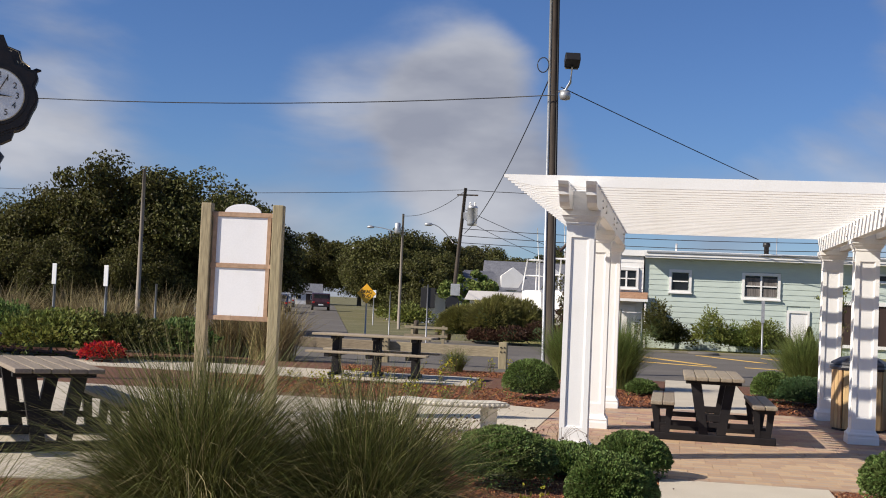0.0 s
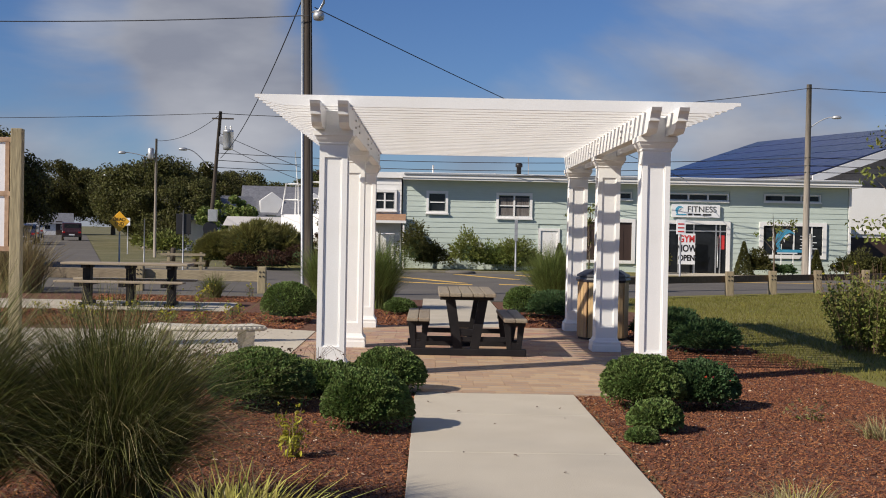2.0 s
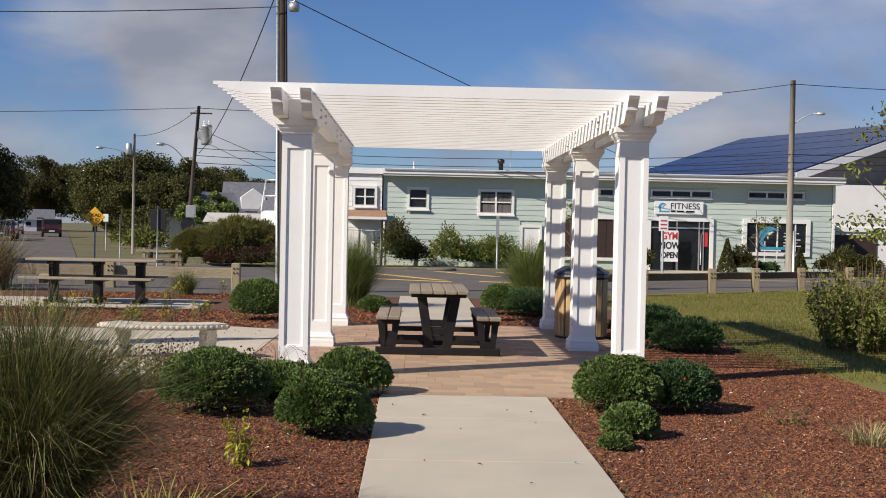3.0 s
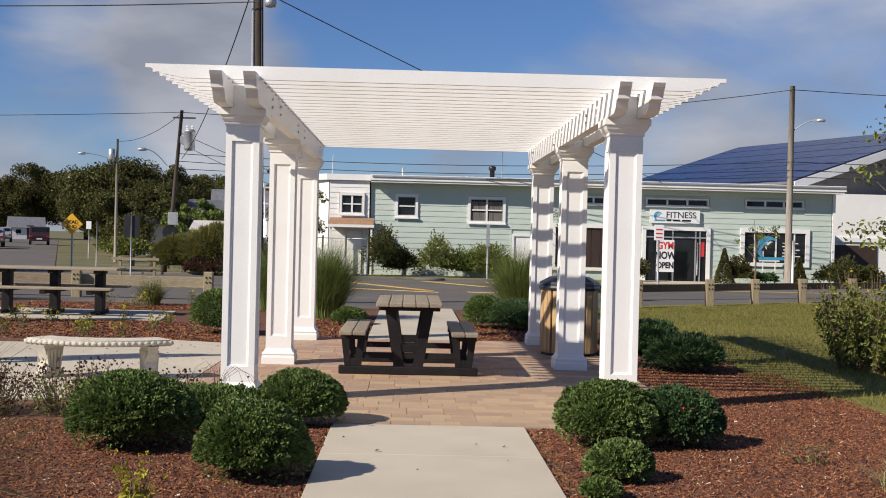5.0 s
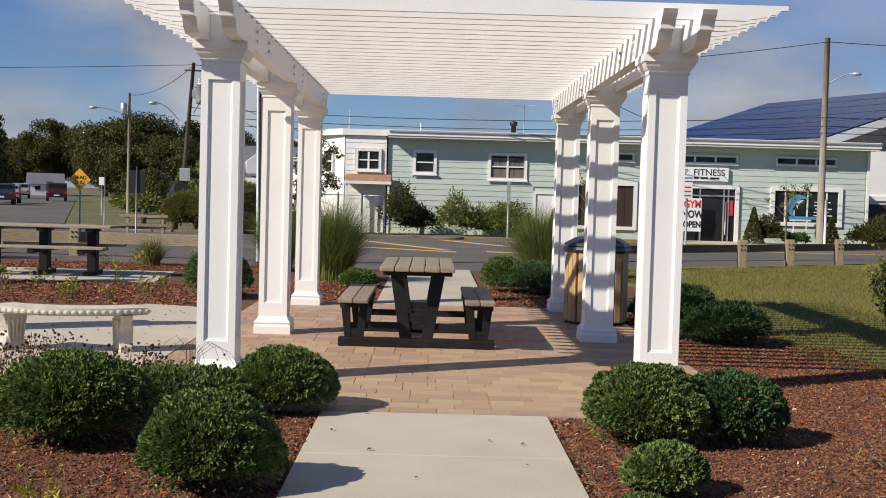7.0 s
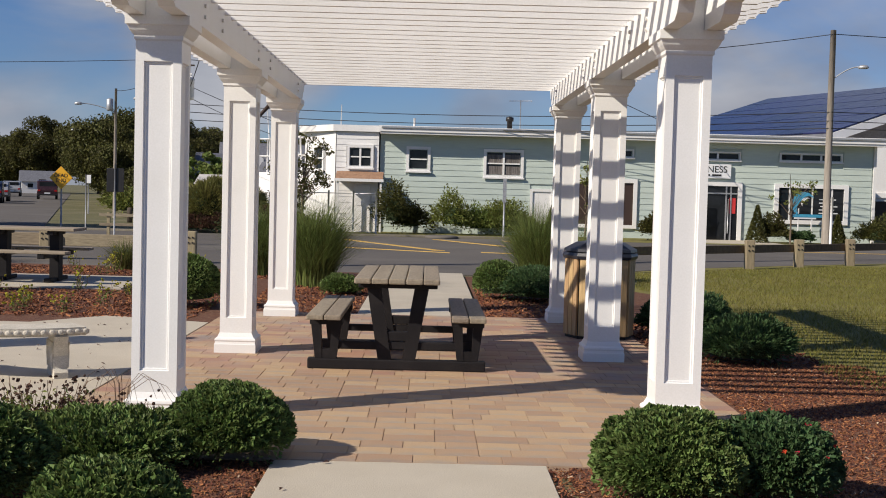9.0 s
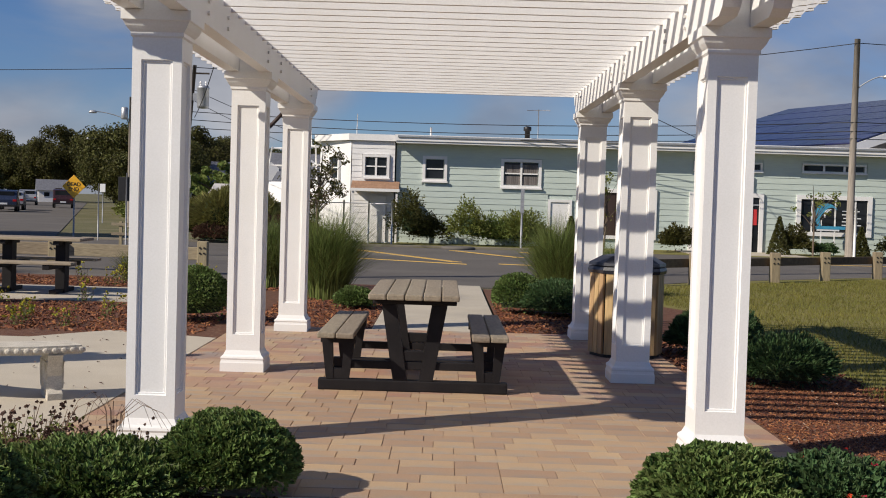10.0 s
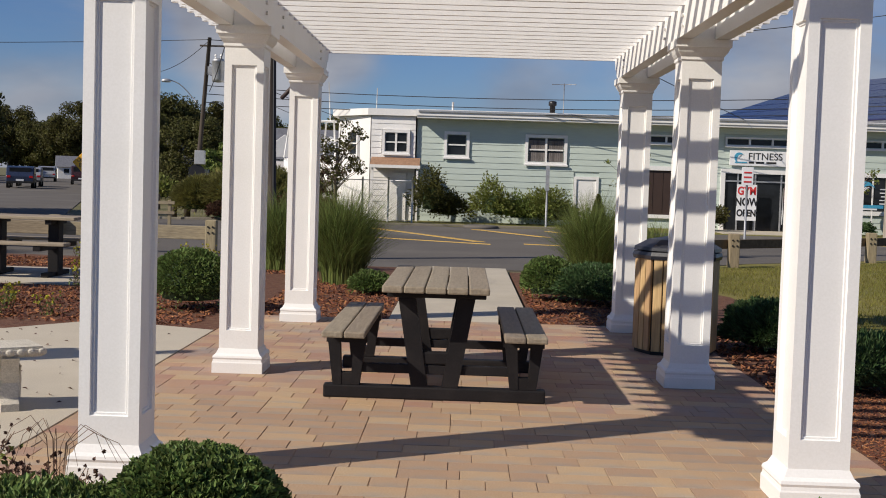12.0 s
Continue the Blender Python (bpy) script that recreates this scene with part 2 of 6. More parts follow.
M["yellow"] = mat("warning_yellow", (0.72, 0.36, 0.015), (0.80, 0.43, 0.02), 6, 0.45, 0, fine_mix=0.05)
M["line_yellow"] = mat("road_yellow", (0.52, 0.32, 0.06), (0.62, 0.40, 0.10), 2, 0.85, 0.2, fine=20, fine_mix=0.3, stain=(0.25, 0.2, 0.13), stain_scale=1.2, stain_amount=0.6)
M["red"] = mat("red_paint", (0.55, 0.03, 0.03), (0.62, 0.05, 0.05), 6, 0.5, 0)
M["blue"] = mat("sea_blue", (0.03, 0.22, 0.42), (0.08, 0.38, 0.55), 6, 0.5, 0)
M["navy_lid"] = mat("dark_lid", (0.016, 0.018, 0.026), (0.026, 0.028, 0.038), 6, 0.4, 0.1, fine=90)
M["car_dark"] = mat("dark_maroon_paint", (0.035, 0.016, 0.02), (0.045, 0.022, 0.026), 3, 0.25, 0)
M["car_silver"] = mat("silver_paint", (0.36, 0.37, 0.39), (0.42, 0.43, 0.45), 3, 0.3, 0, metal=0.4)
M["car_blue"] = mat("navy_paint", (0.02, 0.03, 0.06), (0.03, 0.04, 0.08), 3, 0.25, 0)
M["rubber"] = mat("rubber", (0.015, 0.015, 0.015), (0.025, 0.025, 0.025), 8, 0.85, 0.1)
M["lamp_red"] = mat("red_lens", (0.4, 0.01, 0.01), (0.5, 0.02, 0.02), 6, 0.2, 0)
M["bark"] = mat("bark", (0.09, 0.065, 0.045), (0.16, 0.12, 0.085), 8, 0.95, 0.9, fine=40, stretch=(1, 1, 0.3))
M["twig"] = mat("twig", (0.12, 0.075, 0.05), (0.19, 0.12, 0.08), 8, 0.9, 0.2)


def leaf_mat(name, a, b, amount=0.4):
    return mat(name, a, b, 1.6, 0.55, 0, fine=9, fine_mix=0.25, vary="island", vary_amount=amount, translucent=0.24, spec=0.22)


M["mum"] = leaf_mat("mound_leaf", (0.086, 0.136, 0.034), (0.170, 0.228, 0.070), 0.6)
# shade between the leaves, put into a near-black green for the inner bodies
M["mum_shade"] = mat("mound_shade_core", (0.018, 0.034, 0.010), (0.03, 0.055, 0.016), 12, 0.9, 0)
M["juniper"] = leaf_mat("juniper_leaf", (0.048, 0.088, 0.034), (0.085, 0.145, 0.054), 0.45)
M["reed"] = leaf_mat("reed_blade", (0.062, 0.078, 0.020), (0.190, 0.190, 0.062), 0.55)
M["reed_green"] = leaf_mat("reed_green_blade", (0.100, 0.145, 0.036), (0.20, 0.24, 0.07), 0.5)
M["gold_blade"] = leaf_mat("golden_blade", (0.30, 0.29, 0.06), (0.46, 0.42, 0.12), 0.4)
M["tan_blade"] = leaf_mat("tan_blade", (0.25, 0.22, 0.09), (0.44, 0.37, 0.20), 0.4)
M["yellow_leaf"] = leaf_mat("yellow_leaf", (0.32, 0.32, 0.035), (0.50, 0.44, 0.06), 0.35)
M["olive"] = leaf_mat("olive_leaf", (0.12, 0.155, 0.034), (0.23, 0.24, 0.065), 0.5)
M["tree_dark"] = leaf_mat("dark_tree_leaf", (0.055, 0.056, 0.016), (0.108, 0.100, 0.029), 0.55)
M["tree_mid"] = leaf_mat("tree_leaf", (0.064, 0.068, 0.020), (0.120, 0.118, 0.035), 0.5)
M["tree_light"] = leaf_mat("light_tree_leaf", (0.12, 0.17, 0.045), (0.19, 0.23, 0.06), 0.4)
M["seed"] = leaf_mat("brown_seed_head", (0.075, 0.040, 0.032), (0.15, 0.085, 0.06), 0.4)
M["tan_seed"] = leaf_mat("tan_seed_head", (0.21, 0.165, 0.075), (0.31, 0.25, 0.13), 0.35)
M["feather"] = leaf_mat("feather_blade", (0.13, 0.135, 0.036), (0.25, 0.23, 0.075), 0.4)
M["gable"] = mat("grey_brown_gable", (0.13, 0.12, 0.115), (0.19, 0.175, 0.165), 1.5, 0.8, 0.2, fine=12, fine_mix=0.15)
M["petal_red"] = leaf_mat("red_petal", (0.38, 0.012, 0.02), (0.52, 0.03, 0.03), 0.3)
M["dark_red"] = leaf_mat("dark_red_leaf", (0.060, 0.028, 0.022), (0.11, 0.06, 0.035), 0.4)


# ---- small builders ----
def mesh_of(bm, material):
    me = bpy.data.meshes.new("mesh")
    bm.normal_update()
    bm.to_mesh(me)
    bm.free()
    for mt in (material if isinstance(material, (list, tuple)) else [material]):
        me.materials.append(M[mt] if isinstance(mt, str) else mt)
    return me


def thing(name, x, y, z=0.0, rz=0.0, label="", category="", group="", kind=""):
    ob = new(name)
    ob.empty_display_size = 0.1
    ob.matrix_basis = pose(x, y, z, 0, 0, rz)
    return tagged(ob, label, category, group, kind)


def part(name, bm, material, parent, label=""):
    ob = new(name, mesh_of(bm, material))
    ob.parent = parent
    return tagged(ob, label)


def share(name, src, parent, m=None, label=""):
    """Another object on the mesh of src."""
    ob = new(name, src.data)
    ob.parent = parent
    if m is not None:
        ob.matrix_basis = m
    return tagged(ob, label)


def solid(name, bm, material, label="", category="", group="", kind="", m=None):
    ob = new(name, mesh_of(bm, material))
    if m is not None:
        ob.matrix_basis = m
    return tagged(ob, label, category, group, kind)


def bx(bm, x0, x1, y0, y1, z0, z1, bevel=0.0, m=None, mi=0):
    vs = [bm.verts.new((x, y, z)) for z in (z0, z1) for y in (y0, y1) for x in (x0, x1)]
    fs = [bm.faces.new([vs[i] for i in q]) for q in ((0, 2, 3, 1), (4, 5, 7, 6), (0, 1, 5, 4), (2, 6, 7, 3), (0, 4, 6, 2), (1, 3, 7, 5))]
    for f in fs:
        f.material_index = mi
    if bevel:
        es = list({e for f in fs for e in f.edges})
        r = bmesh.ops.bevel(bm, geom=es, offset=bevel, segments=2, affect="EDGES", profile=0.6)
        vs = [v for v in {v for f in r["faces"] for v in f.verts} | set(v for v in vs if v.is_valid)]
    if m is not None:
        for v in vs:
            v.co = m @ v.co
    return bm


def box(*a, **k):
    return bx(bmesh.new(), *a, **k)


def prism(bm, pts, axis, a, b, mi=0):
    """The outline pts (two coordinates each, the axes other than axis in order) drawn out from a to b."""
    def at(p, v):
        return {"x": (v, p[0], p[1]), "y": (p[0], v, p[1]), "z": (p[0], p[1], v)}[axis]
    lo_, hi_ = [bm.verts.new(at(p, a)) for p in pts], [bm.verts.new(at(p, b)) for p in pts]
    fs = [bm.faces.new(lo_), bm.faces.new(hi_[::-1])]
    n = len(pts)
    for i in range(n):
        fs.append(bm.faces.new((lo_[i], hi_[i], hi_[(i + 1) % n], lo_[(i + 1) % n])))
    for f in fs:
        f.material_index = mi
    bmesh.ops.recalc_face_normals(bm, faces=fs)
    return bm


def sweep(bm, pts, radii, seg=8, cap=True, mi=0):
    """A round tube through pts."""
    pts = [Vector(p) for p in pts]
    if isinstance(radii, (int, float)):
        radii = [radii] * len(pts)
    rings = []
    for i, p in enumerate(pts):
        d = (pts[min(i + 1, len(pts) - 1)] - pts[max(i - 1, 0)]).normalized()
        u = d.orthogonal().normalized() if abs(d.z) > 0.98 else d.cross(Vector((0, 0, 1))).normalized()
        w = d.cross(u)
        rings.append([bm.verts.new(p + (u * math.cos(k * math.tau / seg) + w * math.sin(k * math.tau / seg)) * radii[i]) for k in range(seg)])
    for r0, r1 in zip(rings, rings[1:]):
        for k in range(seg):
            f = bm.faces.new((r0[k], r0[(k + 1) % seg], r1[(k + 1) % seg], r1[k]))
            f.smooth, f.material_index = True, mi
    if cap:
        for r in (rings[0], rings[-1][::-1]):
            bm.faces.new(r).material_index = mi
    return bm


def lathe(bm, profile, seg=20, cx=0.0, cy=0.0, mi=0):
    """profile: (radius, z) from the bottom up."""
    rings = [[bm.verts.new((cx + r * math.cos(k * math.tau / seg), cy + r * math.sin(k * math.tau / seg), z)) for k in range(seg)] for r, z in profile]
    for r0, r1 in zip(rings, rings[1:]):
        for k in range(seg):
            f = bm.faces.new((r0[k], r0[(k + 1) % seg], r1[(k + 1) % seg], r1[k]))
            f.smooth, f.material_index = seg > 8, mi
    bm.faces.new(rings[0][::-1]).material_index = mi
    bm.faces.new(rings[-1]).material_index = mi
    return bm


def square_stack(bm, profile):
    """Square mouldings: (half width, z) from the bottom up."""
    rings = [[bm.verts.new((sx * h, sy * h, z)) for sx, sy in ((-1, -1), (1, -1), (1, 1), (-1, 1))] for h, z in profile]
    for r0, r1 in zip(rings, rings[1:]):
        for k in range(4):
            bm.faces.new((r0[k], r0[(k + 1) % 4], r1[(k + 1) % 4], r1[k]))
    bm.faces.new(rings[0][::-1])
    bm.faces.new(rings[-1])
    return bm


def sheet(name, pts, z, material, label, category, kind="structure", thick=0.05):
    """A flat slab with the outline pts, its top at z."""
    bm = bmesh.new()
    prism(bm, pts, "z", z - thick, z)
    return solid(name, bm, material, label, category, kind=kind)


def lettering(text, size, m, material, parent, name="lettering", depth=0.004, label="", bold=0.0):
    cu = bpy.data.curves.new("text", "FONT")
    cu.body, cu.size, cu.extrude, cu.align_x, cu.align_y = text, size, depth, "CENTER", "CENTER"
    cu.offset = bold
    tmp = new("text_tmp", cu)
    bpy.context.view_layer.update()
    me = bpy.data.meshes.new_from_object(tmp)
    bpy.data.objects.remove(tmp)
    me.materials.clear()
    me.materials.append(M[material])
    ob = new(name, me)
    ob.parent = parent
    ob.matrix_basis = m
    return tagged(ob, label)


def flat_mesh(name, verts, faces, materials, face_mats=None, smooth=False):
    me = bpy.data.meshes.new(name)
    me.from_pydata(verts.tolist() if hasattr(verts, "tolist") else verts, [], faces.tolist() if hasattr(faces, "tolist") else faces)
    for mt in materials:
        me.materials.append(M[mt])
    if face_mats is not None:
        me.polygons.foreach_set("material_index", np.asarray(face_mats, dtype=np.int32))
    if smooth:
        me.polygons.foreach_set("use_smooth", np.ones(len(me.polygons), dtype=bool))
    me.update()
    return me


def leaves(rng, centres, normals, length, width, tilt=0.6):
    """Folded leaves of four corners at the centres, turned roughly along the normals. Gives verts and quads."""
    n = len(centres)
    t = rng.normal(size=(n, 3))
    t -= normals * np.sum(t * normals, axis=1, keepdims=True)
    t /= np.linalg.norm(t, axis=1, keepdims=True) + 1e-9
    axis = t * (1 - tilt) + normals * tilt
    axis /= np.linalg.norm(axis, axis=1, keepdims=True) + 1e-9
    side = np.cross(axis, normals + 0.3 * rng.normal(size=(n, 3)))
    side /= np.linalg.norm(side, axis=1, keepdims=True) + 1e-9
    s = rng.uniform(0.65, 1.3, size=(n, 1))
    ln, wd = axis * length * s, side * width * s
    up = np.cross(side, axis) * width * 0.35 * s
    v = np.stack([centres - ln * 0.5, centres + wd * 0.5 + up, centres + ln * 0.5, centres - wd * 0.5 + up], axis=1).reshape(-1, 3)
    f = np.arange(n * 4).reshape(-1, 4)
    return v, f


def dome_points(rng, n, r, h, lumps=7, rough=0.12, deep=0.25, sharp=6.0):
    """Points near the outside of an uneven mound of radius r and height h standing on z = 0, with outward normals."""
    d = rng.normal(size=(n, 3))
    d[:, 2] = np.abs(d[:, 2]) * 1.0 - 0.18
    d /= np.linalg.norm(d, axis=1, keepdims=True)
    k = rng.normal(size=(lumps, 3))
    k /= np.linalg.norm(k, axis=1, keepdims=True)
    amp = np.zeros(n)
    for q, a in zip(k, rng.uniform(-1, 1, lumps)):
        amp += a * np.exp(-sharp * (1 - d @ q))
    amp += 0.9 * np.array([noise.noise(Vector(q) * 7.0) for q in d.tolist()])
    rad = 1 + rough * amp - deep * rng.random(n) ** 2.2
    p = d * rad[:, None] * np.array([r, r, h * 0.62])
    p[:, 2] += h * 0.38
    p[:, 2] = np.maximum(p[:, 2], 0.015)
    nr = d / np.array([r, r, h * 0.62])
    nr /= np.linalg.norm(nr, axis=1, keepdims=True)
    return p, nr


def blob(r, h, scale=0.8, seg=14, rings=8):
    """A plain inner body that stands for the shaded inside of a mound, as verts and quads."""
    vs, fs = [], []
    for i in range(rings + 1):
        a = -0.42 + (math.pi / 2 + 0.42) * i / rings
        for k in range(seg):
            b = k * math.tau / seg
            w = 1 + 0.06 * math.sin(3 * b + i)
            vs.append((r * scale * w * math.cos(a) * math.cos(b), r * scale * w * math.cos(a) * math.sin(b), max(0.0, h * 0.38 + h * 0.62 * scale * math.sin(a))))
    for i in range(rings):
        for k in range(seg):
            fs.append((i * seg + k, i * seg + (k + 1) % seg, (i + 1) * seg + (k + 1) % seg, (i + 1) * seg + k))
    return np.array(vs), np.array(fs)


def blades(rng, n, r, h, width, lean=0.55, droop=0.5, spread=0.28, seg=5):
    """Arching grass blades from a tuft of radius spread * r, reaching out to r and up to h."""
    a = rng.uniform(0, math.tau, n)
    out = np.stack([np.cos(a), np.sin(a)], axis=1)
    foot = out * (rng.random((n, 1)) ** 0.5) * spread * r + rng.normal(size=(n, 2)) * 0.02
    rf = rng.random(n) ** 0.8
    ln = rng.uniform(0.60, 1.10, n) * h * (1 - 0.30 * rf)
    reach = rf * lean * 1.6 * r * rng.uniform(0.7, 1.15, n)
    curl = droop * (0.10 + 0.95 * rf * rng.uniform(0.3, 1.35, n))
    t = np.linspace(0, 1, seg + 1)
    x = foot[:, None, :] + out[:, None, :] * (reach[:, None] * (t ** 1.4)[None, :])[:, :, None]
    jitter = rng.normal(size=(n, 1, 2)) * 0.20 * h * (t ** 2)[None, :, None]
    x = x + jitter
    z = ln[:, None] * (t[None, :] * (1 + curl[:, None] * 0.5) - curl[:, None] * (t[None, :] ** 2.6))
    p = np.concatenate([x, np.maximum(z, 0.01)[:, :, None]], axis=2)
    sd = np.stack([-out[:, 1], out[:, 0], np.zeros(n)], axis=1) + rng.normal(size=(n, 3)) * 0.4
    sd[:, 2] *= 0.3
    sd /= np.linalg.norm(sd, axis=1, keepdims=True)
    w = width * rng.uniform(0.7, 1.3, n)[:, None] * (1 - 0.9 * t ** 1.5)[None, :]
    lft, rgt = p - sd[:, None, :] * w[:, :, None], p + sd[:, None, :] * w[:, :, None]
    v = np.stack([lft, rgt], axis=2).reshape(n, (seg + 1) * 2, 3)
    base = np.array([(2 * i, 2 * i + 1, 2 * i + 3, 2 * i + 2) for i in range(seg)])
    f = (np.arange(n)[:, None, None] * (seg + 1) * 2 + base[None]).reshape(-1, 4)
    return v.reshape(-1, 3), f


def joined(chunks):
    """Chunks of (verts, faces, material index) as one."""
    vs, fs, ms, k = [], [], [], 0
    for v, f, mi in chunks:
        vs.append(np.asarray(v, dtype=float)), fs.extend((np.asarray(f) + k).tolist()), ms.extend([mi] * len(f))
        k += len(v)
    return np.concatenate(vs), fs, ms

# ---- ground, paths and roads ----
sheet("ground", [(-900, -300), (900, -300), (900, 1500), (-900, 1500)], -0.06, "verge", "dry olive grass and earth reaching into the distance", "ground", thick=0.2)
sheet("bed_right", [(0.70, -16), (14, -16), (9, -4.0), (4.0, -0.6), (3.55, 2.5), (3.6, 6.5), (3.5, 10.5), (2.2, 13.6), (0.72, 13.6), (0.72, 6.6), (2.17, 6.6), (2.17, -1.1), (0.82, -1.1)],
      -0.012, "mulch", "brown shredded bark mulch bed beside the path", "mulch bed", thick=0.04)
sheet("bed_left", [(-0.72, -16), (-14, -16), (-9.5, -4.6), (-5.2, -3.4), (-4.6, -0.4), (-2.26, 0.1), (-2.22, -1.1), (-0.78, -1.1)],
      -0.012, "mulch", "brown shredded bark mulch bed with grasses", "mulch bed", thick=0.04)
sheet("bed_back", [(-0.76, 6.6), (-0.76, 13.9), (-16, 14.6), (-16, 11.7), (-7.2, 11.6), (-4.3, 11.6), (-4.1, 9.2), (-16, 8.95), (-16, 5.2), (-4.0, 5.0), (-3.4, 5.8), (-2.25, 5.35), (-2.22, 6.6)],
      -0.012, "mulch", "brown bark mulch bed with young plants", "mulch bed", thick=0.04)
sheet("lawn", [(3.62, 6.5), (3.57, 2.5), (4.02, -0.6), (9.02, -4.0), (30, -6), (60, 20), (40, 26.2), (14, 24.2), (9.8, 21.2), (5.4, 17.8), (2.4, 14.4), (2.24, 13.6), (3.52, 10.5)],
      -0.02, "grass", "mown lawn, yellowing in the sun", "lawn", thick=0.04)
sheet("road", [(-120, 14.9), (-0.9, 14.3), (2.2, 14.5), (5.3, 18.0), (9.7, 21.4), (14, 24.4), (40, 26.4), (120, 27), (120, 33.6), (16, 33.2), (3, 32.8), (-8.6, 31.6), (-11.4, 31.3), (-12.7, 33.0),
               (-53, 174), (-72, 174), (-24, 40), (-30, 34), (-120, 34)], -0.035, "asphalt", "worn grey asphalt road with patches", "road", thick=0.06)

sheet("verge_strip", [(-8.3, 31.95), (3, 32.75), (16, 32.9), (30, 33.6), (30, 40), (-8.3, 40)], -0.03, "grass", "dry olive grass strip before the building", "grass strip", thick=0.05)


def slab_strip(name, x0, x1, y0, y1, joints, label):
    """A concrete walk cast in slabs, each a piece of its own."""
    root = thing(name, 0, 0, 0, label=label, category="path", kind="structure")
    ys = [y0, *joints, y1]
    for a, b in zip(ys, ys[1:]):
        bm = bmesh.new()
        prism(bm, [(x0, a + 0.0025), (x1, a + 0.0025), (x1, b - 0.0025), (x0, b - 0.0025)], "z", -0.09, 0.0)
        bmesh.ops.bevel(bm, geom=[e for e in bm.edges if all(v.co.z > -0.01 for v in e.verts)], offset=0.003, segments=1, affect="EDGES")
        part("slab", bm, "concrete", root)
    return root


slab_strip("pavement_1", -0.74, 0.70, -16.0, -1.14, (-13.6, -11.2, -9.4, -7.6, -5.85, -4.1, -2.4), "pale concrete path in square slabs")
slab_strip("pavement_2", -0.75, 0.68, 6.62, 14.25, (8.1, 9.6, 11.1, 12.7), "pale concrete path leading to the road")
sheet("pavement_3", [(-2.24, 0.12), (-4.55, -0.38), (-5.15, -3.4), (-9.45, -4.6), (-16, -6), (-16, 5.15), (-4.0, 4.95), (-3.4, 5.75), (-2.24, 5.3)], 0.0, "concrete", "pale concrete plaza with small stains", "pavement", thick=0.09)
sheet("pavement_4", [(-16, 9.0), (-4.15, 9.25), (-4.33, 11.56), (-16, 11.65)], 0.0, "concrete", "pale concrete pad under a picnic table", "pavement", thick=0.09)
sheet("pavement_5", [(8.3, 33.6), (12.2, 33.6), (12.2, 36.9), (8.3, 36.9)], -0.01, "concrete", "concrete entrance walk", "pavement", thick=0.06)


def road_marks():
    root = thing("road_marking", 0, 0, -0.03, label="faded yellow painted road lines", category="road marking", kind="structure")
    for pts in ([(-2.75, 29.4), (-2.5, 29.4), (0.5, 23.4), (0.25, 23.4)], [(-2.3, 24.1), (-2.3, 23.9), (0.6, 22.3), (0.6, 22.5)],
                [(0.2, 30.7), (0.45, 30.7), (2.3, 27.0), (2.05, 27.0)], [(1.4, 23.1), (1.4, 22.9), (3.2, 22.4), (3.2, 22.6)], [(2.4, 31.0), (2.6, 31.0), (3.6, 28.4), (3.4, 28.4)],
                [(-60, 24.0), (-60, 23.85), (-9, 23.6), (-9, 23.75)], [(9, 28.2), (9, 28.05), (60, 29.5), (60, 29.65)]):
        bm = bmesh.new()
        prism(bm, pts, "z", -0.005, 0.004)
        part("line", bm, "line_yellow", root)
    bm = bmesh.new()
    lathe(bm, [(0.55, -0.01), (0.55, 0.06), (0.42, 0.10)], 18, 0.5, 32.0)
    solid("drain_cover", bm, "asphalt", "dark round asphalt hump in the road", "drain", kind="structure", m=pose(0, 0, -0.035))


road_marks()
for px, py, ln, rz in ((-2.9, 32.35, 11.6, 5.9), (-10.0, 31.45, 2.8, -4.0)):
    bm = box(-ln / 2, ln / 2, -0.08, 0.08, -0.1, 0.06, bevel=0.02)
    solid("kerb", bm, "kerb", "worn concrete kerb along the road", "kerb", kind="structure", m=pose(px, py, -0.03, 0, 0, rz))


# ---- pergola ----
PW, PS = 1.592, 3.14      # half the span between the rows of posts, the bay


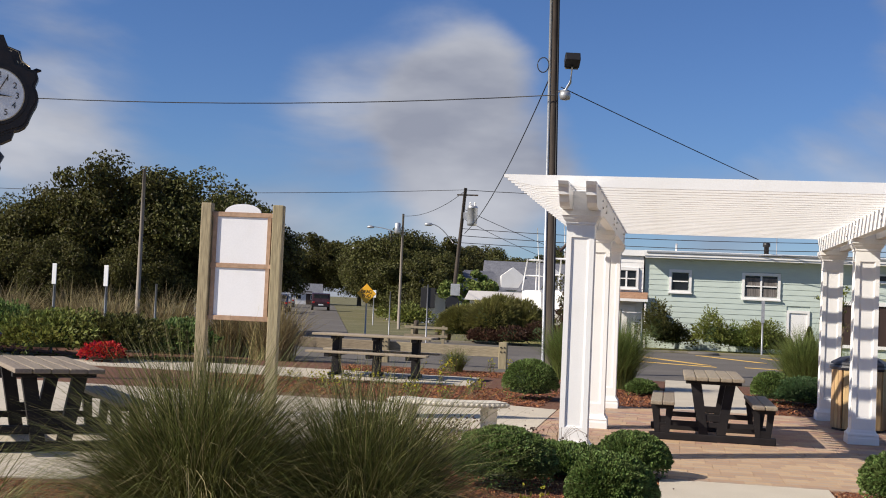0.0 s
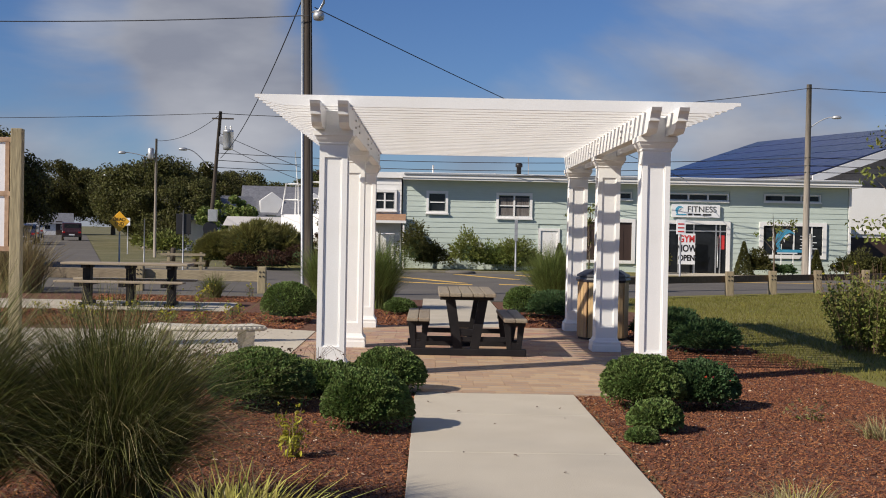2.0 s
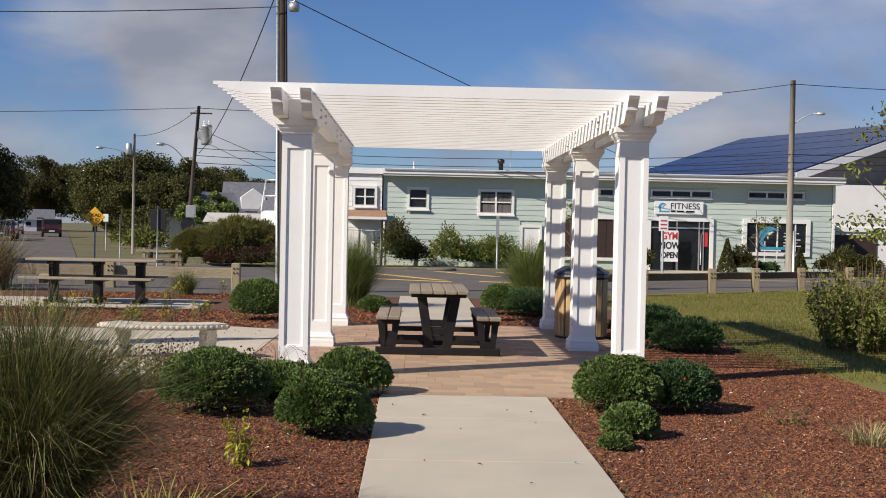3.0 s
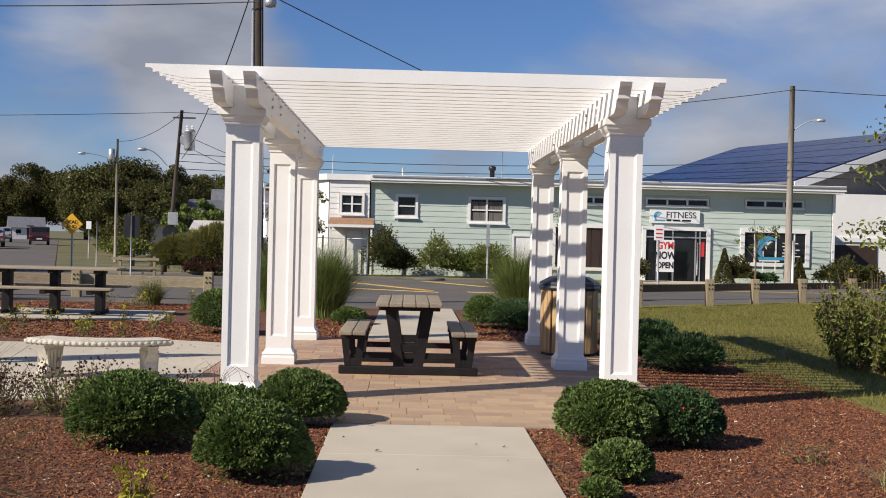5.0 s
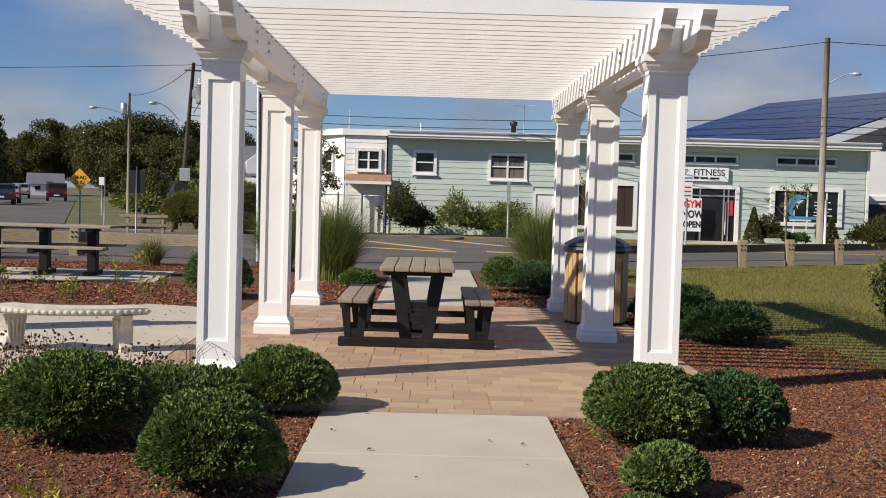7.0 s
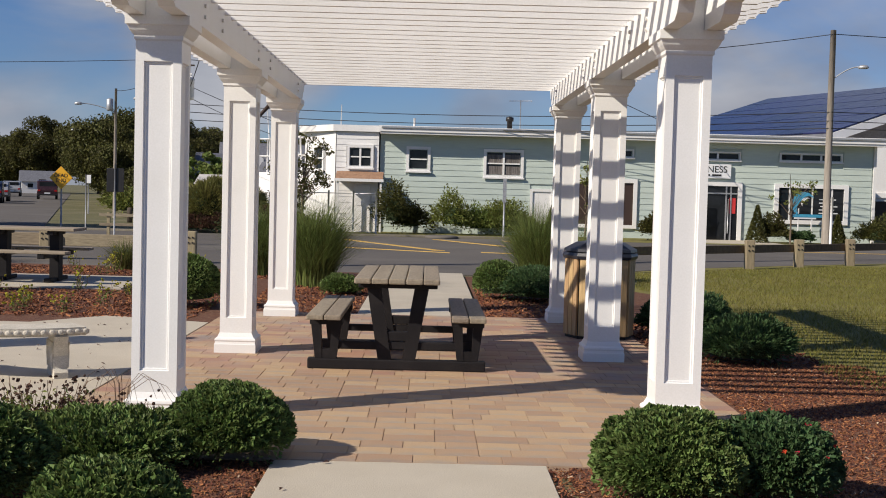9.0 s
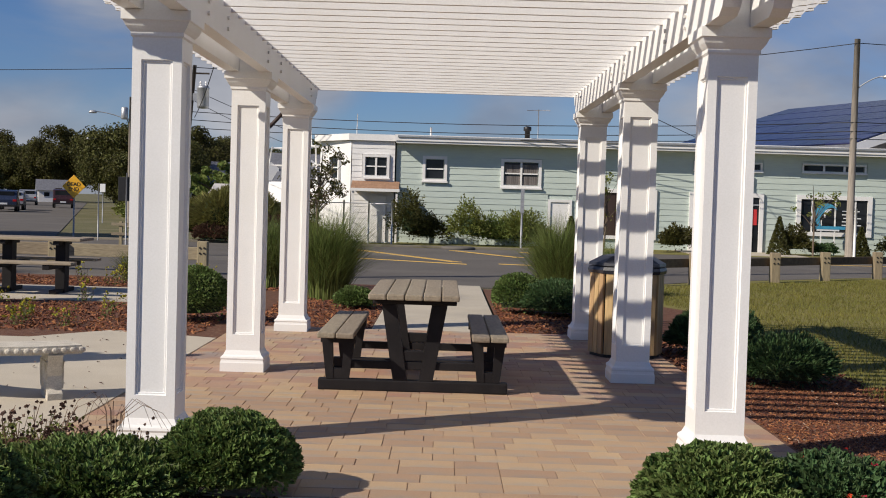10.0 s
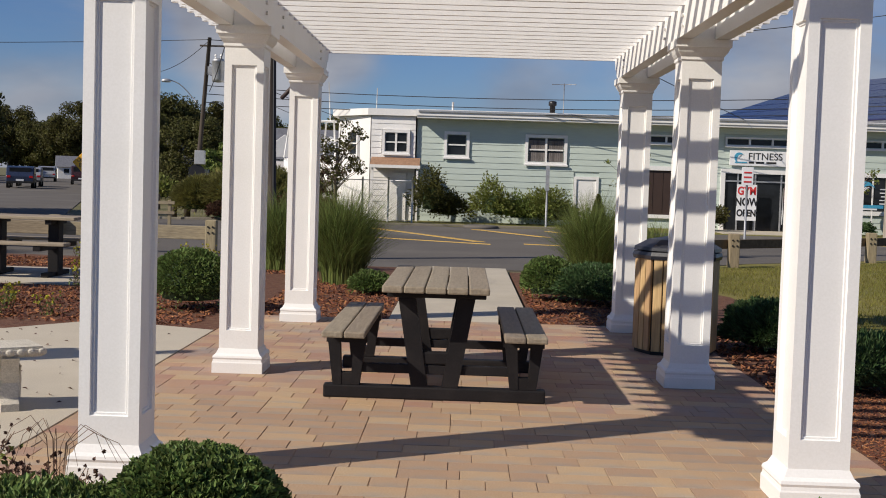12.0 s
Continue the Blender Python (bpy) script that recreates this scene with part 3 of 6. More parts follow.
def pergola():
    root = thing("pergola", 0, 0, 0, label="white vinyl pergola with six panelled posts and a slatted roof", category="pergola")
    bm = bmesh.new()
    zs = (0.14, 0.25, 2.215, 2.32)
    rings = [[bm.verts.new((sx * 0.1375, sy * 0.1375, z)) for sx, sy in ((-1, -1), (1, -1), (1, 1), (-1, 1))] for z in zs]
    sides = []
    for i, (r0, r1) in enumerate(zip(rings, rings[1:])):
        for k in range(4):
            f = bm.faces.new((r0[k], r0[(k + 1) % 4], r1[(k + 1) % 4], r1[k]))
            if i == 1:
                sides.append(f)
    bm.faces.new(rings[0][::-1]), bm.faces.new(rings[-1])
    bm.normal_update()
    for thick, deep in ((0.050, 0.0), (0.004, -0.011), (0.009, 0.0), (0.003, -0.006)):
        bmesh.ops.inset_individual(bm, faces=sides, thickness=thick, depth=deep, use_even_offset=True)
    shaft_me = mesh_of(bm, "white")
    base_me = mesh_of(square_stack(bmesh.new(), [(0.178, 0.0), (0.178, 0.072), (0.174, 0.080), (0.171, 0.096), (0.176, 0.108), (0.172, 0.122), (0.155, 0.136), (0.146, 0.155), (0.139, 0.170)]), "white")
    cap_me = mesh_of(square_stack(bmesh.new(), [(0.139, 2.285), (0.147, 2.295), (0.147, 2.315), (0.156, 2.325), (0.170, 2.345), (0.182, 2.372), (0.192, 2.378), (0.192, 2.432)]), "white")
    for row in range(3):
        for sx in (-1, 1):
            po = new("post", shaft_me)
            po.parent = root
            po.matrix_basis = pose(sx * PW, row * PS, 0)
            for nm, me in (("base", base_me), ("capital", cap_me)):
                c = new(nm, me)
                c.parent = po
    # paired beams with scrolled ends
    def end(y, s):
        return [(y, 2.655), (y - s * 0.02, 2.625), (y - s * 0.055, 2.600), (y - s * 0.085, 2.560), (y - s * 0.09, 2.535), (y - s * 0.16, 2.530), (y - s * 0.20, 2.470), (y - s * 0.27, 2.434)]
    prof = end(-0.80, -1)[::1] + end(2 * PS + 0.34, 1)[::-1]
    bm = bmesh.new()
    prism(bm, prof, "x", -0.048, 0.048)
    beam_me = mesh_of(bm, "white")
    for sx in (-1, 1):
        for off in (-0.13, 0.13):
            b = new("beam", beam_me)
            b.parent = root
            b.matrix_basis = pose(sx * PW + off, 0, 0)
        for row in range(3):
            part("spacer", box(sx * PW - 0.08, sx * PW + 0.08, row * PS - 0.14, row * PS + 0.14, 2.434, 2.62), "white", root)
        for yy in (0.35, 1.0, PS - 0.35, PS + 0.4, 2 * PS - 0.4):
            for off in (-0.18, 0.18):
                for zz in (2.50, 2.57):
                    part("bolt", sweep(bmesh.new(), [(sx * PW + off - 0.012, yy, zz), (sx * PW + off + 0.012, yy, zz)], 0.014, 6), "trim", root)
    # rafters, stepped at the tips
    half = 2.32
    prof = [(-half, 2.735)]
    tip = [(0.0, 2.705), (0.05, 2.700), (0.075, 2.675), (0.115, 2.670), (0.14, 2.656), (0.18, 2.652), (0.205, 2.644), (0.25, 2.640), (0.28, 2.628)]
    prof += [(-half + a, z) for a, z in tip] + [(half - a, z) for a, z in tip[::-1]] + [(half, 2.735)]
    bm = bmesh.new()
    prism(bm, prof, "y", -0.019, 0.019)
    raf_me = mesh_of(bm, "white")
    n = 27
    for i in range(n):
        r = new("rafter", raf_me)
        r.parent = root
        r.matrix_basis = pose(0, -0.49 + (2 * PS + 0.49 + 0.32) * i / (n - 1), 0.0006 * ((i * 7) % 5), 0, 0.05 * ((i * 3) % 3 - 1), 0)
    return root


pergola()


# ---- picnic tables ----
def picnic_table(x, y, rz, label, plank="board"):
    """Length along its own y; dark frames at both ends."""
    root = thing("picnic_table", x, y, 0, rz, label, "table", "picnic tables in the park")
    for i in range(5):
        w = 0.128
        xa = -0.335 + i * 0.1345
        part("top_plank", box(xa, xa + w, -0.915, 0.915, 0.705, 0.748, bevel=0.010), plank, root)
    for s in (-1, 1):
        for j in range(2):
            xa = s * 0.565 - 0.134 + j * 0.137
            part("seat_plank", box(xa, xa + 0.130, -0.915, 0.915, 0.415, 0.455, bevel=0.010), plank, root)
    for s in (-1, 1):
        yc = s * 0.62
        a, b = yc - 0.045, yc + 0.045
        part("foot_beam", box(-0.71, 0.71, a, b, 0.0, 0.085, bevel=0.012), "dark_plastic", root)
        part("top_bearer", box(-0.315, 0.315, a, b, 0.655, 0.704, bevel=0.008), "dark_plastic", root)
        for k in (-1, 1):
            bm = bmesh.new()
            prism(bm, [(k * 0.045, 0.086), (k * 0.150, 0.086), (k * 0.245, 0.654), (k * 0.135, 0.654)][::k], "y", a + 0.004, b - 0.004)
            part("leg", bm, "dark_plastic", root)
            bm = bmesh.new()
            c = k * 0.565
            # seat support: a slotted trapezium
            prism(bm, [(c - 0.085, 0.086), (c - 0.03, 0.086), (c - 0.045, 0.40), (c - 0.125, 0.40)], "y", a + 0.004, b - 0.004)
            prism(bm, [(c + 0.03, 0.086), (c + 0.085, 0.086), (c + 0.125, 0.40), (c + 0.045, 0.40)], "y", a + 0.004, b - 0.004)
            bx(bm, c - 0.13, c + 0.13, a + 0.002, b - 0.002, 0.355, 0.414)
            bx(bm, c - 0.075, c + 0.075, a + 0.008, b - 0.008, 0.086, 0.16)
            part("seat_support", bm, "dark_plastic", root)
        part("knee_block", box(-0.13, 0.13, a + 0.012, b - 0.012, 0.23, 0.31, bevel=0.01), "dark_plastic", root)
        part("tie_bar", box(-0.48, 0.48, a + 0.02, b - 0.02, 0.165, 0.225, bevel=0.006), "dark_plastic", root)
    return root


picnic_table(-0.18, 2.83, 0.0, "grey-brown plank picnic table with dark frame under the pergola")
picnic_table(-6.46, -1.58, 38.0, "sunlit picnic table on the concrete plaza", "board").scale = (1.15, 1.05, 1.0)


def long_table(x, y):
    """Length along x, on three dark pedestals that also carry the seats."""
    root = thing("picnic_table", x, y, 0, 0, "long grey-brown plank picnic table on dark pedestals beside the rail", "table", "picnic tables in the park")
    for i in range(5):
        part("top_plank", box(-1.15, 1.15, -0.335 + i * 0.1345, -0.207 + i * 0.1345, 0.735, 0.778, bevel=0.010), "board_x", root)
    for s in (-1, 1):
        for j in range(2):
            ya = s * 0.60 - 0.134 + j * 0.137
            part("seat_plank", box(-1.15, 1.15, ya, ya + 0.130, 0.425, 0.465, bevel=0.010), "board_x", root)
    for xc in (-0.74, 0.05, 0.80):
        part("pedestal", box(xc - 0.07, xc + 0.07, -0.10, 0.10, 0.0, 0.734, bevel=0.012), "dark_plastic", root)
        part("top_bearer", box(xc - 0.045, xc + 0.045, -0.30, 0.30, 0.675, 0.733, bevel=0.008), "dark_plastic", root)
        part("seat_arm", box(xc - 0.05, xc + 0.05, -0.72, 0.72, 0.355, 0.424, bevel=0.010), "dark_plastic", root)
        part("foot_beam", box(xc - 0.05, xc + 0.05, -0.42, 0.42, 0.0, 0.06, bevel=0.010), "dark_plastic", root)
    return root


long_table(-6.16, 10.3)


# ---- litter bin ----
def litter_bin(x, y):
    root = thing("litter_bin", x, y, 0, 0, "octagonal litter bin of warm wooden slats with a dark lid", "bin")
    part("liner", lathe(bmesh.new(), [(0.30, 0.03), (0.30, 0.84)], 8), "black", root)
    bm = bmesh.new()
    bx(bm, -0.052, 0.052, -0.012, 0.012, 0.03, 0.82, bevel=0.006)
    src = None
    for k in range(8):
        for j in (-1, 0, 1):
            a = math.tau * (k + 0.5) / 8
            m = pose(0, 0, 0, 0, 0, math.degrees(a) + 90) @ pose(j * 0.084, -0.325, 0) @ Matrix.Diagonal((0.72, 1, 1, 1))
            if src is None:
                src = part("slat", bm, "slat_wood", root)
                src.matrix_basis = m
            else:
                share("slat", src, root, m)
    part("rim", lathe(bmesh.new(), [(0.375, 0.80), (0.385, 0.83), (0.375, 0.86), (0.33, 0.87)], 8), "navy_lid", root)
    part("lid", lathe(bmesh.new(), [(0.375, 0.872), (0.37, 0.90), (0.25, 0.965), (0.12, 0.985)], 8), "navy_lid", root)
    part("foot_ring", lathe(bmesh.new(), [(0.34, 0.0), (0.34, 0.028)], 8), "black", root)


litter_bin(1.81, 4.88)


# ---- concrete bench ----
def stone_bench(x, y, rz):
    root = thing("stone_bench", x, y, 0, rz, "pale cast-stone garden bench with a curved seat and fluted legs", "bench")
    root.scale = (0.89, 1, 0.87)
    bm = bmesh.new()
    pts, n = [], 18
    for i in range(n + 1):
        a = -0.62 + 1.24 * i / n
        pts.append((1.35 * math.sin(a), 1.35 * (1 - math.cos(a)) - 0.20))
    for i in range(n, -1, -1):
        a = -0.62 + 1.24 * i / n
        pts.append((0.98 * math.sin(a) * 1.02, 1.35 - 0.98 * math.cos(a) - 0.20))
    prism(bm, pts, "z", 0.355, 0.425)
    bmesh.ops.bevel(bm, geom=[e for e in bm.edges if abs(e.verts[0].co.z - e.verts[1].co.z) < 0.001], offset=0.02, segments=2, affect="EDGES")
    part("seat", bm, "cast_stone", root)
    src = None
    for i in range(25):
        a = -0.60 + 1.20 * i / 24
        m = pose(1.345 * math.sin(a), 1.35 - 1.345 * math.cos(a) - 0.20, 0.39, 0, 0, math.degrees(a)) @ Matrix.Diagonal((1.0, 0.55, 0.85, 1))
        if src is None:
            bm = bmesh.new()
            bmesh.ops.create_icosphere(bm, subdivisions=2, radius=0.030)
            src = part("carved_bead", bm, "cast_stone", root)
            src.matrix_basis = m
        else:
            share("carved_bead", src, root, m)
    for k in (-1, 1):
        m = pose(k * 0.52, -0.005 + 0.10, 0, 0, 0, k * 24)
        bm = bmesh.new()
        prism(bm, [(-0.17, 0.0), (-0.17, 0.05), (-0.12, 0.08), (-0.10, 0.18), (-0.15, 0.30), (-0.18, 0.355), (0.18, 0.355), (0.15, 0.30), (0.10, 0.18), (0.12, 0.08), (0.17, 0.05), (0.17, 0.0)], "x", -0.055, 0.055)
        leg = part("leg", bm, "cast_stone", root)
        leg.matrix_basis = m
        for j in range(5):
            yy = -0.10 + 0.05 * j
            for sgn in (-1, 1):
                part("flute", sweep(bmesh.new(), [(sgn * 0.058, yy * 1.3, 0.30), (sgn * 0.062, yy, 0.20), (sgn * 0.058, yy * 0.9, 0.08)], 0.014, 6), "cast_stone", leg)


stone_bench(-3.12, 1.37, 4.0)


# ---- notice board ----
def notice_board(x, y, rz):
    root = thing("notice_board", x, y, 0, rz, "timber notice board with two blank white sheets", "notice board")
    root.scale = (0.93, 1, 1.02)
    for k in (-1, 1):
        bm = box(k * 0.475 - 0.07, k * 0.475 + 0.07, -0.07, 0.07, 0.0, 2.50, bevel=0.012)
        part("post", bm, "timber_up", root)
    for z in (1.11, 1.735, 2.345):
        part("rail", box(-0.404, 0.404, -0.03, 0.03, z, z + 0.055, bevel=0.005), "frame_wood", root)
    for k in (-1, 1):
        part("stile", box(k * 0.36 - 0.024, k * 0.36 + 0.024, -0.028, 0.028, 1.166, 2.344), "frame_wood", root)
    for z0, z1 in ((1.167, 1.734), (1.791, 2.344)):
        part("sheet", box(-0.335, 0.335, -0.012, 0.0, z0, z1), "board_white", root, "blank white sheet")
    bm = bmesh.new()
    prism(bm, [(0.24 * math.cos(a), 2.401 + 0.10 * math.sin(a)) for a in [math.pi * i / 14 for i in range(15)]], "y", -0.02, 0.02)
    part("arch", bm, "board_white", root, "white arched top panel")


notice_board(-5.85, 1.95, 6.0)


# ---- timber guard rails ----
def guard_rail(name, pts, rail_z, rail_h, post_h, label, mat_rail="timber", mat_post="timber_up"):
    root = thing(name, 0, 0, -0.02, label=label, category="guard rail")
    for (x0, y0) in pts:
        bm = box(-0.095, 0.095, -0.095, 0.095, -0.02, post_h, bevel=0.018)
        po = part("post", bm, mat_post, root)
        po.matrix_basis = pose(x0, y0, 0)
        for bz in (0.12, 0.22):
            for bxx in (-0.04, 0.04):
                b = part("bolt", sweep(bmesh.new(), [(bxx, -0.096, post_h - bz), (bxx, -0.112, post_h - bz)], 0.017, 8), "black", po)
    for (x0, y0), (x1, y1) in zip(pts, pts[1:]):
        d = Vector((x1 - x0, y1 - y0, 0))
        ln = d.length
        m = pose(x0, y0, rail_z, 0, 0, math.degrees(math.atan2(d.y, d.x)))
        r = part("rail", box(0.0, ln - 0.01, 0.10, 0.17, -rail_h / 2, rail_h / 2, bevel=0.012), mat_rail, root)
        r.matrix_basis = m


guard_rail("guard_rail", [(-16.6, 16.6), (-13.4, 16.4), (-10.3, 16.2), (-7.3, 16.0), (-4.45, 15.75)], 0.36, 0.24, 0.60, "weathered timber guard rail along the road")
guard_rail("guard_rail", [(3.1, 15.1), (4.9, 16.7), (6.9, 18.3), (8.35, 19.6), (9.95, 20.9), (11.8, 22.4), (13.8, 23.8), (16.2, 24.8), (19, 25.4)], 0.42, 0.17, 0.62, "dark-stained timber guard rail on pale posts beyond the lawn", "rail_brown", "timber_up")


# ---- fitness building ----
def wall_boards(root, x0, x1, y, z0, z1, openings, board, material, name="siding_board"):
    """Lapped boards across the front at y, cut where the openings (x0, x1, z0, z1) are."""
    rows = int(round((z1 - z0) / board))
    for r in range(rows):
        za, zb = z0 + r * board, z0 + (r + 1) * board
        cuts = sorted((o[0], o[1]) for o in openings if o[2] < zb - 0.02 and o[3] > za + 0.02)
        cur, spans = x0, []
        for a, b in cuts:
            if a > cur:
                spans.append((cur, a))
            cur = max(cur, b)
        if cur < x1:
            spans.append((cur, x1))
        for a, b in spans:
            bm = bmesh.new()
            prism(bm, [(y - 0.024, za), (y - 0.008, zb + 0.010), (y, zb + 0.010), (y, za)], "x", a, b)
            part(name, bm, material, root)


def sash_window(parent, x0, x1, y, z0, z1, cols=1, rows=2, trim=0.10, curtain=False):
    bm = bmesh.new()
    for a, b, c, d in ((x0 - trim, x1 + trim, z1, z1 + trim), (x0 - trim, x1 + trim, z0 - trim, z0), (x0 - trim, x0, z0, z1), (x1, x1 + trim, z0, z1)):
        bx(bm, a, b, y - 0.075, y + 0.05, c, d)
    w = part("window", bm, "trim", parent, "white-framed window")
    part("sill", box(x0 - trim - 0.03, x1 + trim + 0.03, y - 0.12, y - 0.076, z0 - trim - 0.03, z0 - trim + 0.02), "trim", w)
    for i in range(1, cols):
        xc = x0 + (x1 - x0) * i / cols
        part("mullion", box(xc - 0.035, xc + 0.035, y - 0.05, y + 0.02, z0, z1), "trim", w)
    for i in range(1, rows):
        zc = z0 + (z1 - z0) * i / rows
        for j in range(cols):
            a, b = x0 + (x1 - x0) * j / cols + 0.036, x0 + (x1 - x0) * (j + 1) / cols - 0.036
            part("glazing_bar", box(a, b, y - 0.04, y + 0.015, zc - 0.022, zc + 0.022), "trim", w)
    for i in range(cols):
        for j in range(rows):
            a, b = x0 + (x1 - x0) * i / cols + 0.03, x0 + (x1 - x0) * (i + 1) / cols - 0.03
            c, d = z0 + (z1 - z0) * j / rows + 0.02, z0 + (z1 - z0) * (j + 1) / rows - 0.02
            part("pane", box(a, b, y + 0.0, y + 0.012, c, d), "glass", w)
            if curtain:
                bm = bmesh.new()
                k, vs = 16, []
                for q in range(k + 1):
                    xx = a + (b - a) * q / k
                    yy = y - 0.006 - 0.004 * (q % 2)
                    vs.append((bm.verts.new((xx, yy, c)), bm.verts.new((xx, yy, c + (d - c) * 0.8))))
                for (p0, p1), (q0, q1) in zip(vs, vs[1:]):
                    bm.faces.new((p0, q0, q1, p1))
                part("curtain", bm, "curtain", w)
    return w


def fitness_building():
    Y = 37.0
    root = thing("fitness_building", 7.3, Y, -0.03, label="long low pale-green clapboard building with white trim", category="building")
    root.scale.z = 1.045
    ox = 7.3
    ops = [(-0.70, -0.02, 2.22, 2.90), (2.12, 3.38, 2.08, 2.88), (3.84, 4.52, 0.02, 1.54), (5.45, 7.52, 0.45, 1.92), (6.35, 7.45, 2.84, 3.05), (9.0, 11.36, 2.84, 3.05), (12.9, 15.1, 2.86, 3.07),
           (8.98, 11.35, 0.0, 1.90), (12.85, 15.25, 0.78, 1.90)]
    ops = [(a - ox, b - ox, c, d) for a, b, c, d in ops]
    bm = bmesh.new()
    bx(bm, -1.75 - ox, 16.3 - ox, 0.02, 11.0, 0.0, 3.44)
    part("wall", bm, "siding", root)
    wall_boards(root, -1.75 - ox, 16.25 - ox, 0.0, 0.0, 3.4, [(a - 0.10, b + 0.10, c - 0.10, d + 0.10) for a, b, c, d in ops], 0.20, "siding")
    part("corner_board", box(16.302 - ox, 16.40 - ox, -0.06, 0.3, 0, 3.4), "trim", root)
    # roof with a deep white fascia
    roof = part("roof", box(-1.80 - ox, 16.6 - ox, -0.62, 11.4, 3.585, 3.66), "roof_membrane", root)
    part("fascia", box(-1.80 - ox, 16.6 - ox, -0.66, -0.625, 3.47, 3.675), "trim", roof)
    part("gutter", box(-1.70 - ox, 16.6 - ox, -0.71, -0.662, 3.585, 3.655, bevel=0.012), "galv", roof)
    part("soffit", box(-1.75 - ox, 16.55 - ox, -0.62, 0.0, 3.40, 3.46), "trim", roof)
    o = ops
    sash_window(root, *o[0][:2], 0, *o[0][2:], cols=1, rows=2)
    sash_window(root, *o[1][:2], 0, *o[1][2:], cols=2, rows=2, curtain=True)
    # side door
    d = part("door", box(o[2][0], o[2][1], -0.03, 0.02, o[2][2], o[2][3]), "trim", root, "plain white side door")
    bm = bmesh.new()
    a, b, c, e = o[2]
    for q in ((a - 0.09, a, c, e + 0.09), (b, b + 0.09, c, e + 0.09), (a, b, e, e + 0.09)):
        bx(bm, q[0], q[1], -0.075, 0.05, q[2], q[3])
    part("casing", bm, "trim", d)
    part("handle", sweep(bmesh.new(), [(b - 0.09, -0.03, 0.9), (b - 0.09, -0.075, 0.9)], 0.025, 8), "galv", d)
    # brown boarded opening
    a, b, c, e = o[3]
    d = part("shutter", box(a, b, -0.02, 0.03, c, e), "dark_brown", root, "dark brown boarded opening")
    for i in range(1, 6):
        xx = a + (b - a) * i / 6
        part("batten", box(xx - 0.012, xx + 0.012, -0.032, -0.021, c, e), "dark_brown", d)
    bm = bmesh.new()
    for q in ((a - 0.14, a, c - 0.12, e + 0.14), (b, b + 0.14, c - 0.12, e + 0.14), (a, b, e, e + 0.14), (a, b, c - 0.12, c)):
        bx(bm, q[0], q[1], -0.085, 0.05, q[2], q[3])
    part("casing", bm, "trim", d)
    for i, cols in ((4, 2), (5, 3), (6, 3)):
        sash_window(root, *o[i][:2], 0, *o[i][2:], cols=cols, rows=1, trim=0.05)
    # shop front
    a, b, c, e = o[7]
    s = part("shop_front", box(a, b, -0.03, -0.005, c, e), "glass", root, "dark glazed shop front")
    bm = bmesh.new()
    for q in ((a - 0.15, a, c, e + 0.14), (b, b + 0.15, c, e + 0.14), (a, b, e, e + 0.14)):
        bx(bm, q[0], q[1], -0.10, 0.10, q[2], q[3])
    part("surround", bm, "trim", s)
    for xx in (a + 0.45, a + 1.05, a + 1.95, b - 0.25):
        part("mullion", box(xx - 0.025, xx + 0.025, -0.07, -0.032, c, e), "grey_steel", s)
    part("transom", box(a, b, -0.075, -0.032, 1.62, 1.67), "grey_steel", s)
    part("push_bar", sweep(bmesh.new(), [(a + 2.02, -0.10, 0.25), (a + 2.02, -0.10, 1.45)], 0.02, 8), "galv", s)
    part("poster", box(a + 2.08, a + 2.3, -0.045, -0.033, 0.95, 1.5), "red", s, "small red poster")
    # display window
    a, b, c, e = o[8]
    s = part("display_window", box(a, b, -0.02, -0.002, c, e), "glass", root, "dark display window with white lettering")
    bm = bmesh.new()
    for q in ((a - 0.16, a, c - 0.14, e + 0.14), (b, b + 0.16, c - 0.14, e + 0.14), (a, b, e, e + 0.14), (a, b, c - 0.14, c)):
        bx(bm, q[0], q[1], -0.09, 0.05, q[2], q[3])
    part("surround", bm, "trim", s)
    for f in (0.17, 0.52, 0.82):
        xx = a + (b - a) * f
        part("mullion", box(xx - 0.025, xx + 0.025, -0.05, -0.022, c, e), "trim", s)
    bm = bmesh.new()
    for i, (l0, l1) in enumerate(((0.0, 0.62), (0.0, 0.5), (0.05, 0.68), (0.0, 0.56), (0.0, 0.7))):
        bx(bm, a + 1.5 + l0, a + 1.5 + l1, -0.032, -0.022, 1.50 - i * 0.12, 1.535 - i * 0.12)
    part("window_text", bm, "sign_white", s)
    # roof things
    bm = bmesh.new()
    lathe(bm, [(0.10, 3.66), (0.10, 4.10), (0.15, 4.11), (0.15, 4.25), (0.05, 4.28)], 12, 3.1 - ox, 2.6)
    part("vent_pipe", bm, "black", roof)
    bm = bmesh.new()
    sweep(bm, [(3.55 - ox, 3.2, 3.66), (3.55 - ox, 3.2, 4.95)], 0.018, 6)
    sweep(bm, [(3.1 - ox, 3.2, 4.90), (4.0 - ox, 3.2, 4.93)], 0.012, 6)
    for i in range(6):
        xx = 3.12 - ox + 0.17 * i
        sweep(bm, [(xx, 3.05 - 0.03 * i, 4.91), (xx, 3.35 + 0.03 * i, 4.91)], 0.008, 5)
    part("aerial", bm, "grey_steel", roof, "old television aerial")
    for xx in (-0.55, 2.0):
        part("roof_pipe", sweep(bmesh.new(), [(xx - ox, 1.2, 3.66), (xx - ox, 1.2, 4.05 if xx < 0 else 3.78)], 0.04, 8), "trim", roof)
    return root


